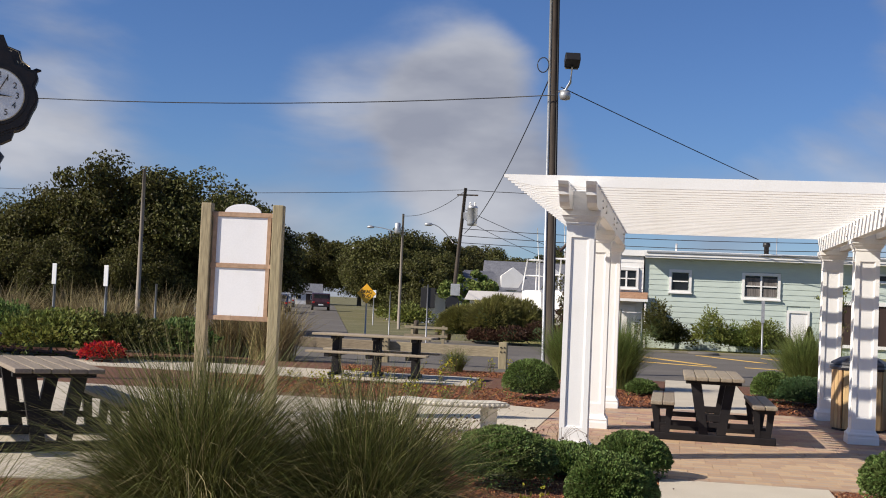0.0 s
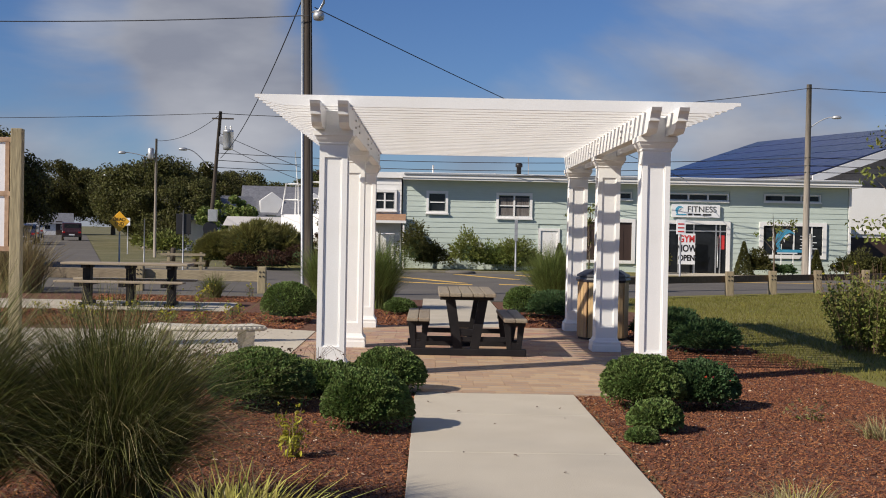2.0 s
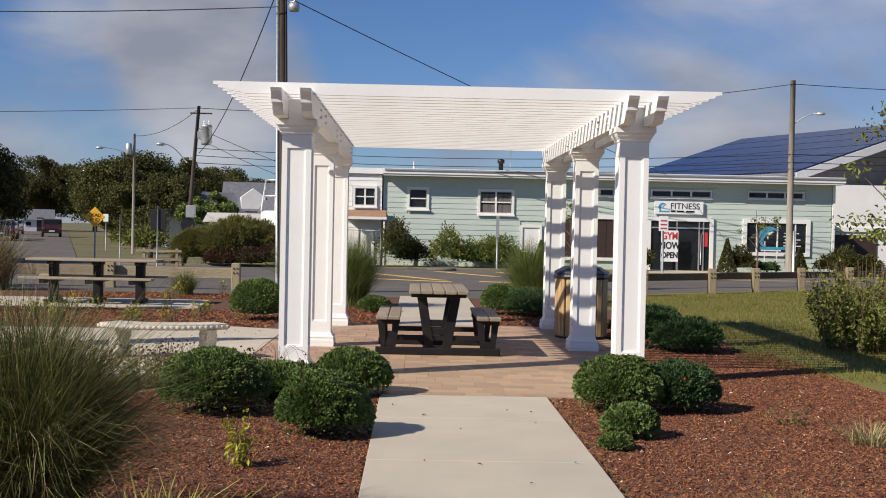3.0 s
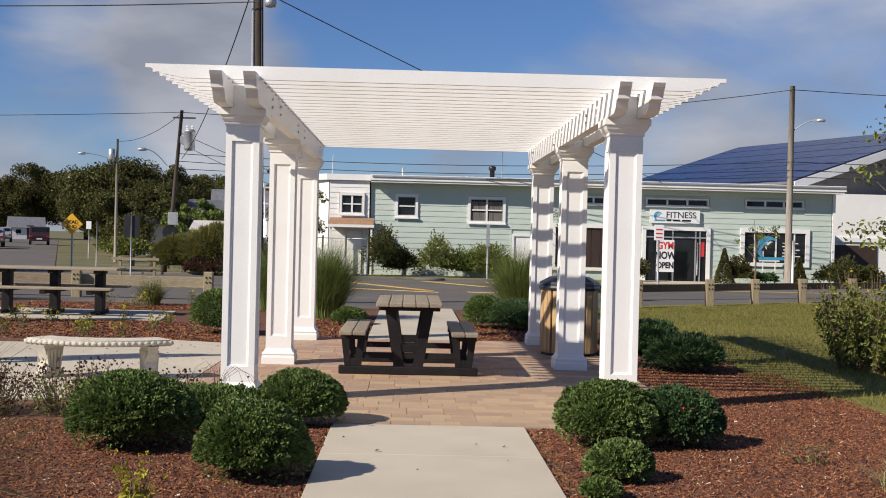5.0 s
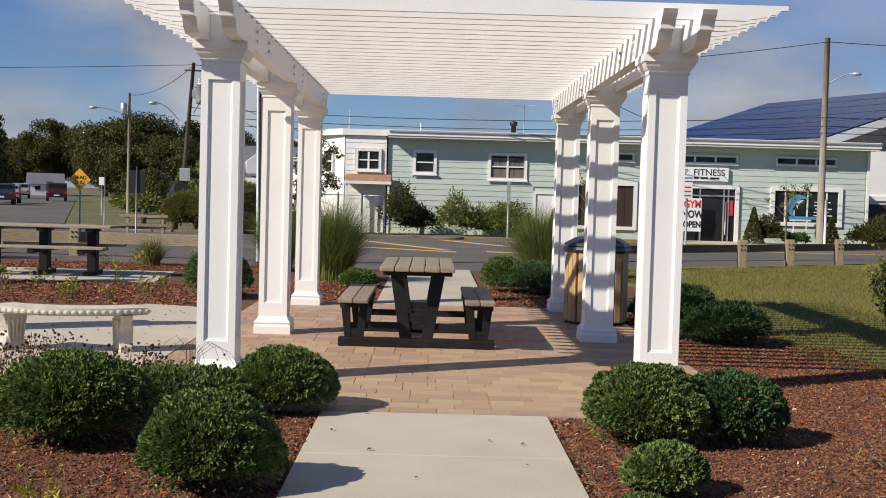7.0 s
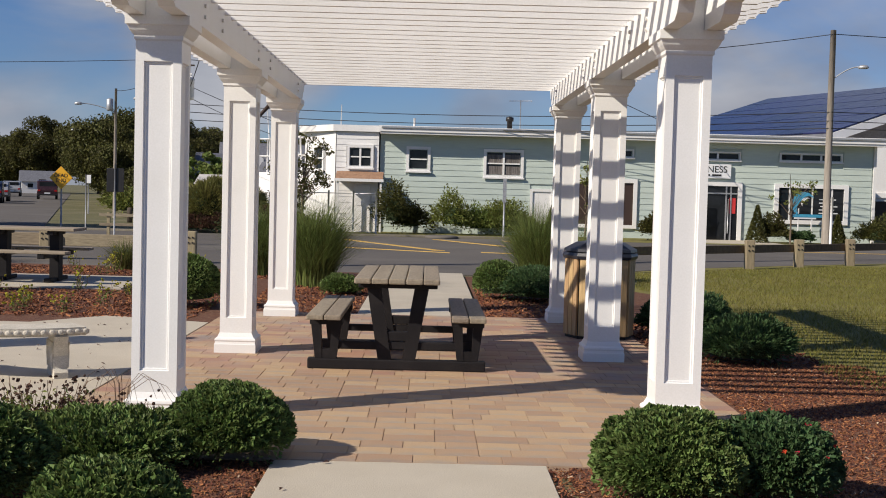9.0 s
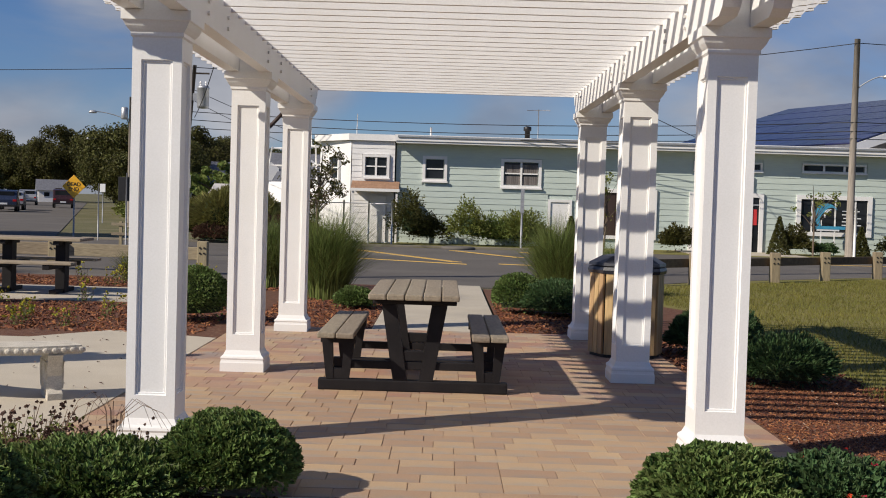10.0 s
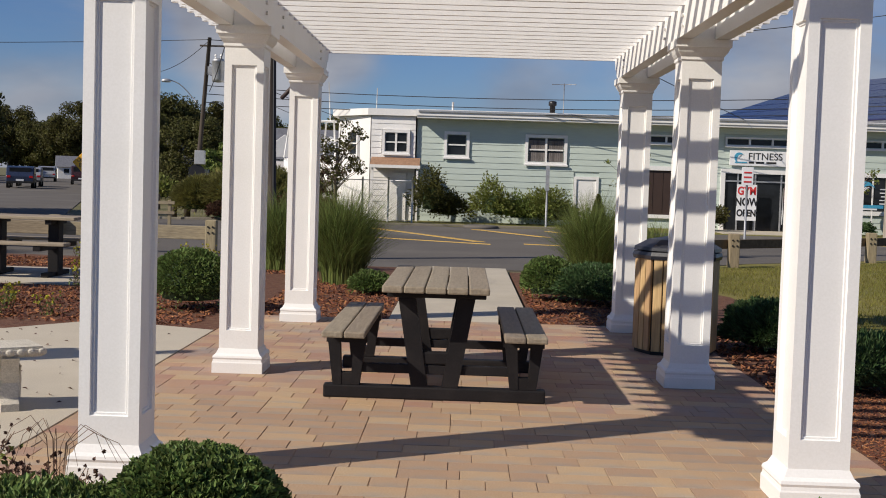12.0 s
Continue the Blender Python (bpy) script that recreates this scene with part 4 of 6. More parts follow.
def wave_mark(parent, x, y, z, s):
    """A curling blue wave drawn as plain crescents."""
    for k, (r0, r1, a0, a1, dx, dz, mt) in enumerate(((0.42, 0.95, 0.5, 4.4, 0.0, 0.0, "blue"), (0.30, 0.42, 0.9, 3.9, 0.22, 0.10, "sign_white"))):
        bm = bmesh.new()
        n = 20
        pts = []
        for i in range(n + 1):
            a = a0 + (a1 - a0) * i / n
            pts.append((x + s * (dx + r1 * math.cos(a)) * 0.5, z + s * (dz + r1 * math.sin(a)) * 0.5))
        for i in range(n, -1, -1):
            a = a0 + (a1 - a0) * i / n
            f = math.sin(math.pi * i / n)
            r = r1 - (r1 - r0) * f
            pts.append((x + s * (dx + 0.12 * f + r * math.cos(a)) * 0.5, z + s * (dz + r * math.sin(a)) * 0.5))
        pts = pts[:n + 1] + pts[n + 2:-1]
        prism(bm, pts, "y", y - 0.012 - 0.006 * k, y - 0.002 - 0.006 * k)
        part("wave_mark", bm, mt, parent)
    part("wave_foot", box(x - 0.4 * s, x + 0.75 * s, y - 0.012, y - 0.002, z - 0.52 * s, z - 0.40 * s), "blue", parent)


fitness_building()


def fitness_sign():
    root = thing("fitness_sign", 10.08, 36.93, 2.23, label="white shop sign with a blue wave and dark lettering", category="sign")
    part("panel", box(-0.98, 0.98, -0.06, 0.0, 0.0, 0.52, bevel=0.008), "sign_white", root)
    wave_mark(root, -0.66, -0.064, 0.28, 0.36)
    lettering("FITNESS", 0.34, pose(0.24, -0.066, 0.32, 90), "black", root)
    bm = bmesh.new()
    for a, b in ((-0.33, -0.15), (-0.08, 0.20), (0.28, 0.62)):
        bx(bm, a, b, -0.070, -0.062, 0.085, 0.15)
    part("small_line", bm, "black", root)
    for k in (-0.5, 0.5):
        part("bracket", box(k - 0.03, k + 0.03, 0.001, 0.055, 0.1, 0.4), "grey_steel", root)


fitness_sign()


def open_banner():
    root = thing("open_banner", 9.68, 36.62, -0.02, label="white upright banner with red and black words", category="sign")
    part("panel", box(-0.34, 0.34, -0.02, 0.02, 0.36, 1.60), "sign_white", root)
    for k in (-1, 1):
        part("leg", box(k * 0.32 - 0.015, k * 0.32 + 0.015, -0.015, 0.015, 0.0, 0.359), "grey_steel", root)
    for i, (w, c) in enumerate((("GYM", "red"), ("NOW", "black"), ("OPEN", "black"))):
        lettering(w, 0.38 if i < 2 else 0.32, pose(0, -0.024, 1.37 - 0.38 * i, 90) @ Matrix.Diagonal((0.80, 1, 1, 1)), c, root, depth=0.003, bold=0.012)


open_banner()


def wave_sign():
    root = thing("wave_sign", 13.62, 36.2, -0.02, label="round blue and white wave sign on two thin legs", category="sign")
    part("panel", box(-0.40, 0.40, -0.005, 0.015, 0.86, 0.98, bevel=0.006), "sign_white", root)
    wave_mark(root, -0.08, 0.0, 1.40, 0.92)
    for k in (-0.24, 0.24):
        part("leg", box(k - 0.018, k + 0.018, 0.016, 0.05, 0.0, 1.25), "trim", root)


wave_sign()


def side_wing():
    """The white two-storey corner of the same block."""
    root = thing("white_wing", -2.56, 36.72, -0.03, label="white clapboard corner house with a brown shingled porch roof", category="building")
    root.scale.z = 1.045
    ox = -2.5
    part("wall", box(-3.30 - ox, -1.76 - ox, 0.17, 10.0, 0, 3.45), "white_wall", root)
    bm = bmesh.new()
    prism(bm, [(-3.31 - ox, 0.12), (-3.31 - ox, 9.5), (-4.6 - ox, 9.5), (-4.6 - ox, 1.9)], "z", 0, 3.45)
    part("side_wall", bm, "white_wall", root)
    wall_boards(root, -3.28 - ox, -1.74 - ox, 0.15, 0.0, 3.4, [(-2.92 - ox, -1.9 - ox, 2.18, 3.0), (-2.66 - ox, -1.98 - ox, 0.0, 1.62)], 0.2, "white_wall")
    sash_window(root, -2.80 - ox, -2.02 - ox, 0.13, 2.27, 2.90, cols=2, rows=2, trim=0.09)
    w = sash_window(root, -0.28, 0.28, 0.0, 2.15, 2.90, cols=1, rows=2, trim=0.08)
    w.matrix_basis = pose(-3.95 - ox, 0.95, 0, 0, 0, -54)
    d = part("door", box(-2.62 - ox, -2.02 - ox, 0.06, 0.14, 0.0, 1.58), "trim", root, "white panelled porch door")
    part("door_panel", box(-2.52 - ox, -2.12 - ox, 0.045, 0.058, 0.9, 1.45), "white_wall", d)
    part("handle", sweep(bmesh.new(), [(-2.10 - ox, 0.06, 0.85), (-2.10 - ox, 0.01, 0.85)], 0.025, 8), "galv", d)
    bm = bmesh.new()
    prism(bm, [(-0.55, 1.80), (0.10, 2.08), (0.10, 1.80)], "x", -3.25 - ox, -1.55 - ox)
    c = part("porch_roof", bm, "shingle", root)
    bm = box(-3.28 - ox, -1.52 - ox, -0.60, -0.552, 1.72, 1.82)
    part("porch_fascia", bm, "trim", c)
    for xx in (-3.16, -1.62):
        part("porch_post", box(xx - 0.035 - ox, xx + 0.035 - ox, -0.54, -0.47, 0, 1.72), "trim", root)
    bm = bmesh.new()
    prism(bm, [(-3.40 - ox, 0.02), (-1.70 - ox, 0.02), (-1.70 - ox, 9.8), (-4.8 - ox, 9.8), (-4.8 - ox, 1.7)], "z", 3.46, 3.68)
    part("roof", bm, "trim", root)


side_wing()


def solar_house():
    root = thing("solar_house", 24.0, 53.0, -0.03, label="large gabled house with a blue solar panel roof and white trim", category="house")
    off = Vector((24.0, 53.0, 0.0))
    fe, fr, br = Vector((17.6, 46.0, 4.4)), Vector((26.35, 49.56, 7.4)), Vector((20.1, 64.9, 7.4))
    along = (br - fr)
    be = fe + along
    far = fr + (fr - fe) * Vector((1, 1, 0)).length / 1.414
    far = Vector((fr.x + (fr.x - fe.x), fr.y + (fr.y - fe.y), 4.4))
    farb = far + along
    up = Vector((0, 0, 0.12))
    bm = bmesh.new()
    v = [bm.verts.new(p - off) for p in (fe, fr, far, be, br, farb, fe + up, fr + up, far + up, be + up, br + up, farb + up)]
    for q in ((0, 3, 4, 1), (1, 4, 5, 2), (6, 7, 10, 9), (7, 8, 11, 10), (0, 1, 7, 6), (1, 2, 8, 7), (3, 9, 10, 4), (4, 10, 11, 5), (0, 6, 9, 3), (2, 5, 11, 8)):
        bm.faces.new([v[i] for i in q])
    roof = part("roof", bm, "grey_shingle", root)
    e1, e2 = (fr - fe), along
    nrm = e1.cross(e2).normalized()
    if nrm.z < 0:
        nrm = -nrm
    src = None
    nu, nv = 6, 9
    for i in range(nu):
        for j in range(nv):
            c = fe + up + e1 * ((i + 0.5) / nu) + e2 * ((j + 0.5) / nv) + nrm * 0.05 - off
            m = Matrix((e1.normalized(), e2.normalized(), nrm)).transposed().to_4x4()
            m.translation = c
            if src is None:
                a, b = e1.length / nu / 2 - 0.05, e2.length / nv / 2 - 0.02
                src = part("solar_panel", box(-a, a, -b, b, -0.03, 0.03), "solar", roof)
                src.matrix_basis = m
            else:
                share("solar_panel", src, roof, m)
    # gable end towards the road, set back under the roof
    ins = (e1 * Vector((1, 1, 0))).normalized() * 0.5
    back = along.normalized() * 0.5
    bm = bmesh.new()
    pts = [fe + ins + back, far - ins + back]
    tri = [Vector((pts[0].x, pts[0].y, 0)), Vector((pts[1].x, pts[1].y, 0)), Vector((pts[1].x, pts[1].y, 4.45)), Vector((fr.x + back.x, fr.y + back.y, 7.2)), Vector((pts[0].x, pts[0].y, 4.45))]
    f0 = [bm.verts.new(p - off) for p in tri]
    f1 = [bm.verts.new(p - off + along * 0.95) for p in tri]
    bm.faces.new(f0), bm.faces.new(f1[::-1])
    for i in range(5):
        bm.faces.new((f0[i], f1[i], f1[(i + 1) % 5], f0[(i + 1) % 5]))
    part("wall", bm, "gable", root)
    # barge board
    for p, q in ((fe, fr), (fr, far)):
        bm = bmesh.new()
        d = along.normalized() * 0.06
        vs = [bm.verts.new(w - off) for w in (p - d + Vector((0, 0, -0.28)), q - d + Vector((0, 0, -0.28)), q - d + up, p - d + up, p + Vector((0, 0, -0.28)) - d * 0.1, q + Vector((0, 0, -0.28)) - d * 0.1, q + up - d * 0.1, p + up - d * 0.1)]
        for f in ((0, 1, 2, 3), (4, 7, 6, 5), (0, 4, 5, 1), (3, 2, 6, 7), (0, 3, 7, 4), (1, 5, 6, 2)):
            bm.faces.new([vs[i] for i in f])
        part("barge_board", bm, "trim", roof)
    part("annex", box(-6.6, 2.0, -9.0, -5.6, 0, 3.9), "white_wall", root, "white flat-roofed annex")
    part("annex_band", box(-6.65, 2.05, -9.08, -9.0, 1.75, 1.95), "trim", root)
    part("annex_door", box(-6.2, -3.2, -9.05, -9.0, 0, 1.6), "dark_brown", root)


solar_house()

# ---- utility poles, cables, street furniture ----
def cable(a, b, sag, r=0.012, label="black overhead cable slung between poles"):
    a, b = Vector(a), Vector(b)
    n = 16
    pts = [a.lerp(b, i / n) - Vector((0, 0, sag * 4 * (i / n) * (1 - i / n))) for i in range(n + 1)]
    m = Matrix.Translation(a)
    solid("power_cable", sweep(bmesh.new(), [p - a for p in pts], r, 5), "cable", label, "cable", "overhead cables", m=m)


def street_lamp_arm(root, z, dx, dy, ln, rise=0.5):
    d = Vector((dx, dy, 0)).normalized()
    pts = [Vector((0, 0, z)) + d * (ln * t) + Vector((0, 0, rise * math.sin(t * math.pi / 2))) for t in [i / 6 for i in range(7)]]
    part("lamp_arm", sweep(bmesh.new(), pts, 0.02, 8), "grey_steel", root)
    e = pts[-1]
    bm = bmesh.new()
    lathe(bm, [(0.02, -0.08), (0.09, -0.07), (0.11, -0.02), (0.08, 0.04), (0.02, 0.06)], 12)
    h = part("lamp_head", bm, "galv", root)
    h.matrix_basis = Matrix.Translation(e + d * 0.12) @ pose(0, 0, 0, 0, 0, math.degrees(math.atan2(d.y, d.x))) @ Matrix.Diagonal((1.7, 1, 1, 1))


def utility_pole(x, y, h, r, material, label, lean=(0, 0)):
    root = thing("utility_pole", x, y, -0.05, label=label, category="utility pole", group="utility poles")
    part("shaft", sweep(bmesh.new(), [(0, 0, 0), (lean[0] * 0.5, lean[1] * 0.5, h * 0.5), (lean[0], lean[1], h)], [r, r * 0.86, r * 0.72], 14), material, root)
    return root


def near_pole():
    root = utility_pole(-3.34, 15.2, 12.5, 0.125, "pole", "tall dark wooden utility pole with floodlight and conduit", (-0.25, 0))
    part("conduit", sweep(bmesh.new(), [(-0.12, -0.09, 0.05), (-0.20, -0.08, 5.0), (-0.29, -0.07, 10.5)], 0.035, 8), "galv", root)
    part("ground_wire", sweep(bmesh.new(), [(0.09, -0.11, 0.05), (-0.03, -0.10, 6.0), (-0.13, -0.09, 11.0)], 0.018, 6), "cable", root)
    fl = part("floodlight", box(-0.17, 0.17, -0.10, 0.10, -0.15, 0.15, bevel=0.02), "black", root, "square black floodlight")
    fl.matrix_basis = pose(0.28, -0.16, 7.05, 62, 0, 12)
    lens = part("lens", box(-0.145, 0.145, -0.125, 0.125, -0.171, -0.152), "tan_seed", fl)
    lens.matrix_basis = Matrix.Identity(4)
    part("bracket", sweep(bmesh.new(), [(-0.06, -0.05, 6.35), (0.14, -0.08, 6.38), (0.25, -0.12, 6.55), (0.28, -0.15, 6.9)], 0.028, 8), "galv", root)
    cam_ob = part("sensor", lathe(bmesh.new(), [(0.03, -0.12), (0.11, -0.10), (0.13, 0.0), (0.10, 0.08)], 12), "galv", root, "round grey sensor head")
    cam_ob.matrix_basis = pose(0.14, -0.1, 6.27)
    bm = bmesh.new()
    pts = [(-0.38 + 0.13 * math.cos(a), -0.1, 6.95 + 0.17 * math.sin(a)) for a in [i * math.tau / 14 for i in range(15)]]
    sweep(bm, pts, 0.014, 6)
    part("cable_coil", bm, "cable", root)
    bm = bmesh.new()
    sweep(bm, [(0.16, -0.05, 2.75), (0.45, -0.15, 3.05)], 0.035, 6)
    part("meter_bracket", bm, "dark_brown", root)


near_pole()


def far_pole_with_transformer():
    root = utility_pole(-9.9, 38.8, 6.35, 0.095, "pole", "leaning dark utility pole with transformer and street lamp", (0.45, 0))
    bm = bmesh.new()
    lathe(bm, [(0.05, -0.42), (0.20, -0.40), (0.22, -0.30), (0.22, 0.32), (0.24, 0.34), (0.20, 0.42), (0.06, 0.46)], 16)
    t = part("transformer", bm, "galv", root, "grey can transformer")
    t.matrix_basis = pose(0.80, -0.1, 5.15)
    part("hanger", box(0.42, 0.62, -0.12, -0.08, 5.0, 5.3), "grey_steel", root)
    for k in (-1, 1):
        part("bushing", lathe(bmesh.new(), [(0.05, 0), (0.02, 0.05), (0.05, 0.1), (0.02, 0.16)], 8, 0.80 + 0.1 * k, -0.1), "trim", t).matrix_basis = pose(-0.80, 0.1, 0.44)
    part("crossarm", box(0.1, 1.0, -0.03, 0.03, 6.02, 6.08), "pole", root)
    street_lamp_arm(root, 4.0, -1, -0.2, 0.95, 0.75)
    part("meter_box", box(0.05, 0.42, -0.35, -0.16, 1.75, 2.25, bevel=0.02), "galv", root)
    bm = bmesh.new()
    lathe(bm, [(0.30, -0.02), (0.30, 0.02)], 16)
    part("round_disc", bm, "black", root).matrix_basis = pose(0.14, -0.30, 1.45, 84, 0, 10)


far_pole_with_transformer()
pl = utility_pole(-13.95, 47.0, 5.75, 0.075, "pole_grey", "pale grey utility pole with a street lamp")
street_lamp_arm(pl, 4.7, -1, -0.1, 1.5, 0.35)
part("canister", lathe(bmesh.new(), [(0.12, 4.75), (0.15, 4.8), (0.15, 5.25), (0.08, 5.3)], 12, -0.25, -0.05), "galv", pl)
pl = utility_pole(-19.9, 70.0, 6.2, 0.09, "pole_grey", "distant grey utility pole with a street lamp")
street_lamp_arm(pl, 4.6, -1, -0.1, 2.4, 0.3)
pl = utility_pole(13.75, 34.3, 7.4, 0.135, "pole_grey", "grey wooden utility pole in front of the shop window")
street_lamp_arm(pl, 5.7, 1, -0.3, 0.9, 0.45)
part("guard", sweep(bmesh.new(), [(0.13, -0.16, 0.05), (0.14, -0.15, 1.7)], 0.045, 6), "trim", pl)
pl = utility_pole(-18.2, 26.0, 5.5, 0.08, "pole_grey", "plain grey pole before the trees")

cable((-3.42, 15.0, 6.2), (-24, 15.0, 6.45), 0.4)
cable((-3.45, 15.1, 6.9), (-9.4, 38.7, 4.35), 0.5, 0.014)
cable((-3.3, 15.1, 6.4), (9.5, 36.4, 3.75), 0.1)
for z0, z1, sg in ((6.2, 7.2, 0.6), (4.55, 4.55, 0.3), (4.25, 4.25, 0.32), (3.95, 4.0, 0.25)):
    cable((-9.5, 38.6, z0), (13.75, 34.2, z1), sg, 0.014)
    cable((13.75, 34.2, z1), (45, 29, z1 + 0.3), sg, 0.014)
cable((-9.5, 38.6, 6.1), (-13.95, 47.0, 5.6), 0.3)
cable((-13.95, 47.0, 5.2), (-19.9, 70.0, 5.9), 0.4)
cable((-9.5, 38.6, 6.2), (-45, 36.0, 6.0), 0.5)
cable((-9.5, 38.6, 5.4), (-2.0, 44.0, 2.9), 0.2)
cable((-9.5, 38.6, 5.0), (-4.0, 52.0, 3.1), 0.3)


def post_sign(name, x, y, h, r, label, category="sign"):
    root = thing(name, x, y, -0.03, label=label, category=category)
    part("post", sweep(bmesh.new(), [(0, 0, 0), (0, 0, h)], r, 8), "grey_steel", root)
    return root


def warning_sign():
    root = post_sign("warning_sign", -12.05, 32.8, 2.0, 0.03, "yellow diamond warning sign with black words on a post")
    pl = part("panel", box(-0.27, 0.27, -0.012, 0.012, -0.27, 0.27, bevel=0.01), "yellow", root)
    pl.matrix_basis = pose(0, -0.05, 1.64) @ pose(0, 0, 0, 0, 45, 0)
    lettering("DEAD", 0.17, pose(0, -0.066, 1.71, 90), "black", root)
    lettering("END", 0.17, pose(0, -0.066, 1.55, 90), "black", root)


warning_sign()
rt = post_sign("road_sign", -7.55, 22.1, 1.95, 0.02, "dark back of a road sign on a grey post")
part("panel", box(-0.21, 0.21, 0.025, 0.05, 1.28, 1.85, bevel=0.01), "black", rt)
rt = post_sign("road_sign", 7.32, 26.4, 2.05, 0.03, "small white parking sign on a grey post")
part("panel", box(-0.15, 0.15, -0.05, -0.034, 1.55, 2.02, bevel=0.008), "sign_white", rt)
bm = bmesh.new()
for i in range(3):
    bx(bm, -0.10, 0.10, -0.058, -0.052, 1.62 + i * 0.12, 1.66 + i * 0.12)
part("print", bm, "red", rt)
for sx, sy in ((-12.5, 12.0), (-13.8, 12.2)):
    rt = post_sign("road_sign", sx, sy, 1.75, 0.03, "small white sign on a thin post by the trees")
    part("panel", box(-0.05, 0.05, -0.05, -0.034, 1.5, 1.95, bevel=0.008), "sign_white", rt)
rt = post_sign("marker_post", -11.5, 12.3, 1.6, 0.025, "thin grey marker post", "post")
rt = post_sign("marker_post", 2.6, 33.5, 2.0, 0.035, "grey square post with a narrow plate", "post")
part("plate", box(-0.06, 0.06, -0.06, -0.04, 1.2, 2.0), "grey_steel", rt)
rt = post_sign("marker_post", -10.6, 30.5, 1.75, 0.02, "thin dark post on the verge", "post")
rt = post_sign("road_sign", -16.5, 52.0, 1.9, 0.03, "small white sign at the side street")
part("panel", box(-0.13, 0.13, -0.05, -0.034, 1.5, 1.9, bevel=0.008), "sign_white", rt)
for i, (sx, sy, hh) in enumerate(((-9.4, 33.6, 0.55), (-9.1, 34.2, 0.75), (-11.8, 41.0, 0.6))):
    solid("bollard", lathe(bmesh.new(), [(0.11, 0), (0.11, hh * 0.9), (0.07, hh)], 10), "pole", "short dark wooden bollard on the verge", "bollard", "bollards", m=pose(sx, sy, -0.06))


def white_fence_rail():
    root = thing("split_rail", -8.6, 27.5, -0.06, label="low weathered white rail beside the shrubs", category="fence")
    for k in (-0.5, 0.55):
        part("post", box(k - 0.04, k + 0.04, -0.05, 0.05, 0, 0.7), "timber_up", root)
    for z in (0.35, 0.62):
        part("rail", box(-0.75, 0.7, -0.08, -0.052, z - 0.04, z + 0.04), "timber", root)


white_fence_rail()


def chain_fence():
    root = thing("chain_link_fence", -3.3, 34.6, -0.06, label="grey chain-link fence and gate posts by the porch", category="fence")
    for x in (-1.1, -0.1, 0.75, 1.55):
        part("post", sweep(bmesh.new(), [(x, 0, 0), (x, 0, 1.5)], 0.03, 8), "galv", root)
    for z in (0.08, 1.4):
        part("rail", sweep(bmesh.new(), [(-1.1, 0, z), (1.55, 0, z)], 0.018, 6), "galv", root)
    bm = bmesh.new()
    for i in range(34):
        for s in (-1, 1):
            x0 = -1.1 + i * 0.08
            x1 = x0 + s * 1.3
            if -1.1 <= x1 <= 1.55:
                sweep(bm, [(x0, s * 0.004, 0.1), (x1, s * 0.004, 1.4)], 0.003, 3, cap=False)
    part("wire_mesh", bm, "galv", root)


chain_fence()


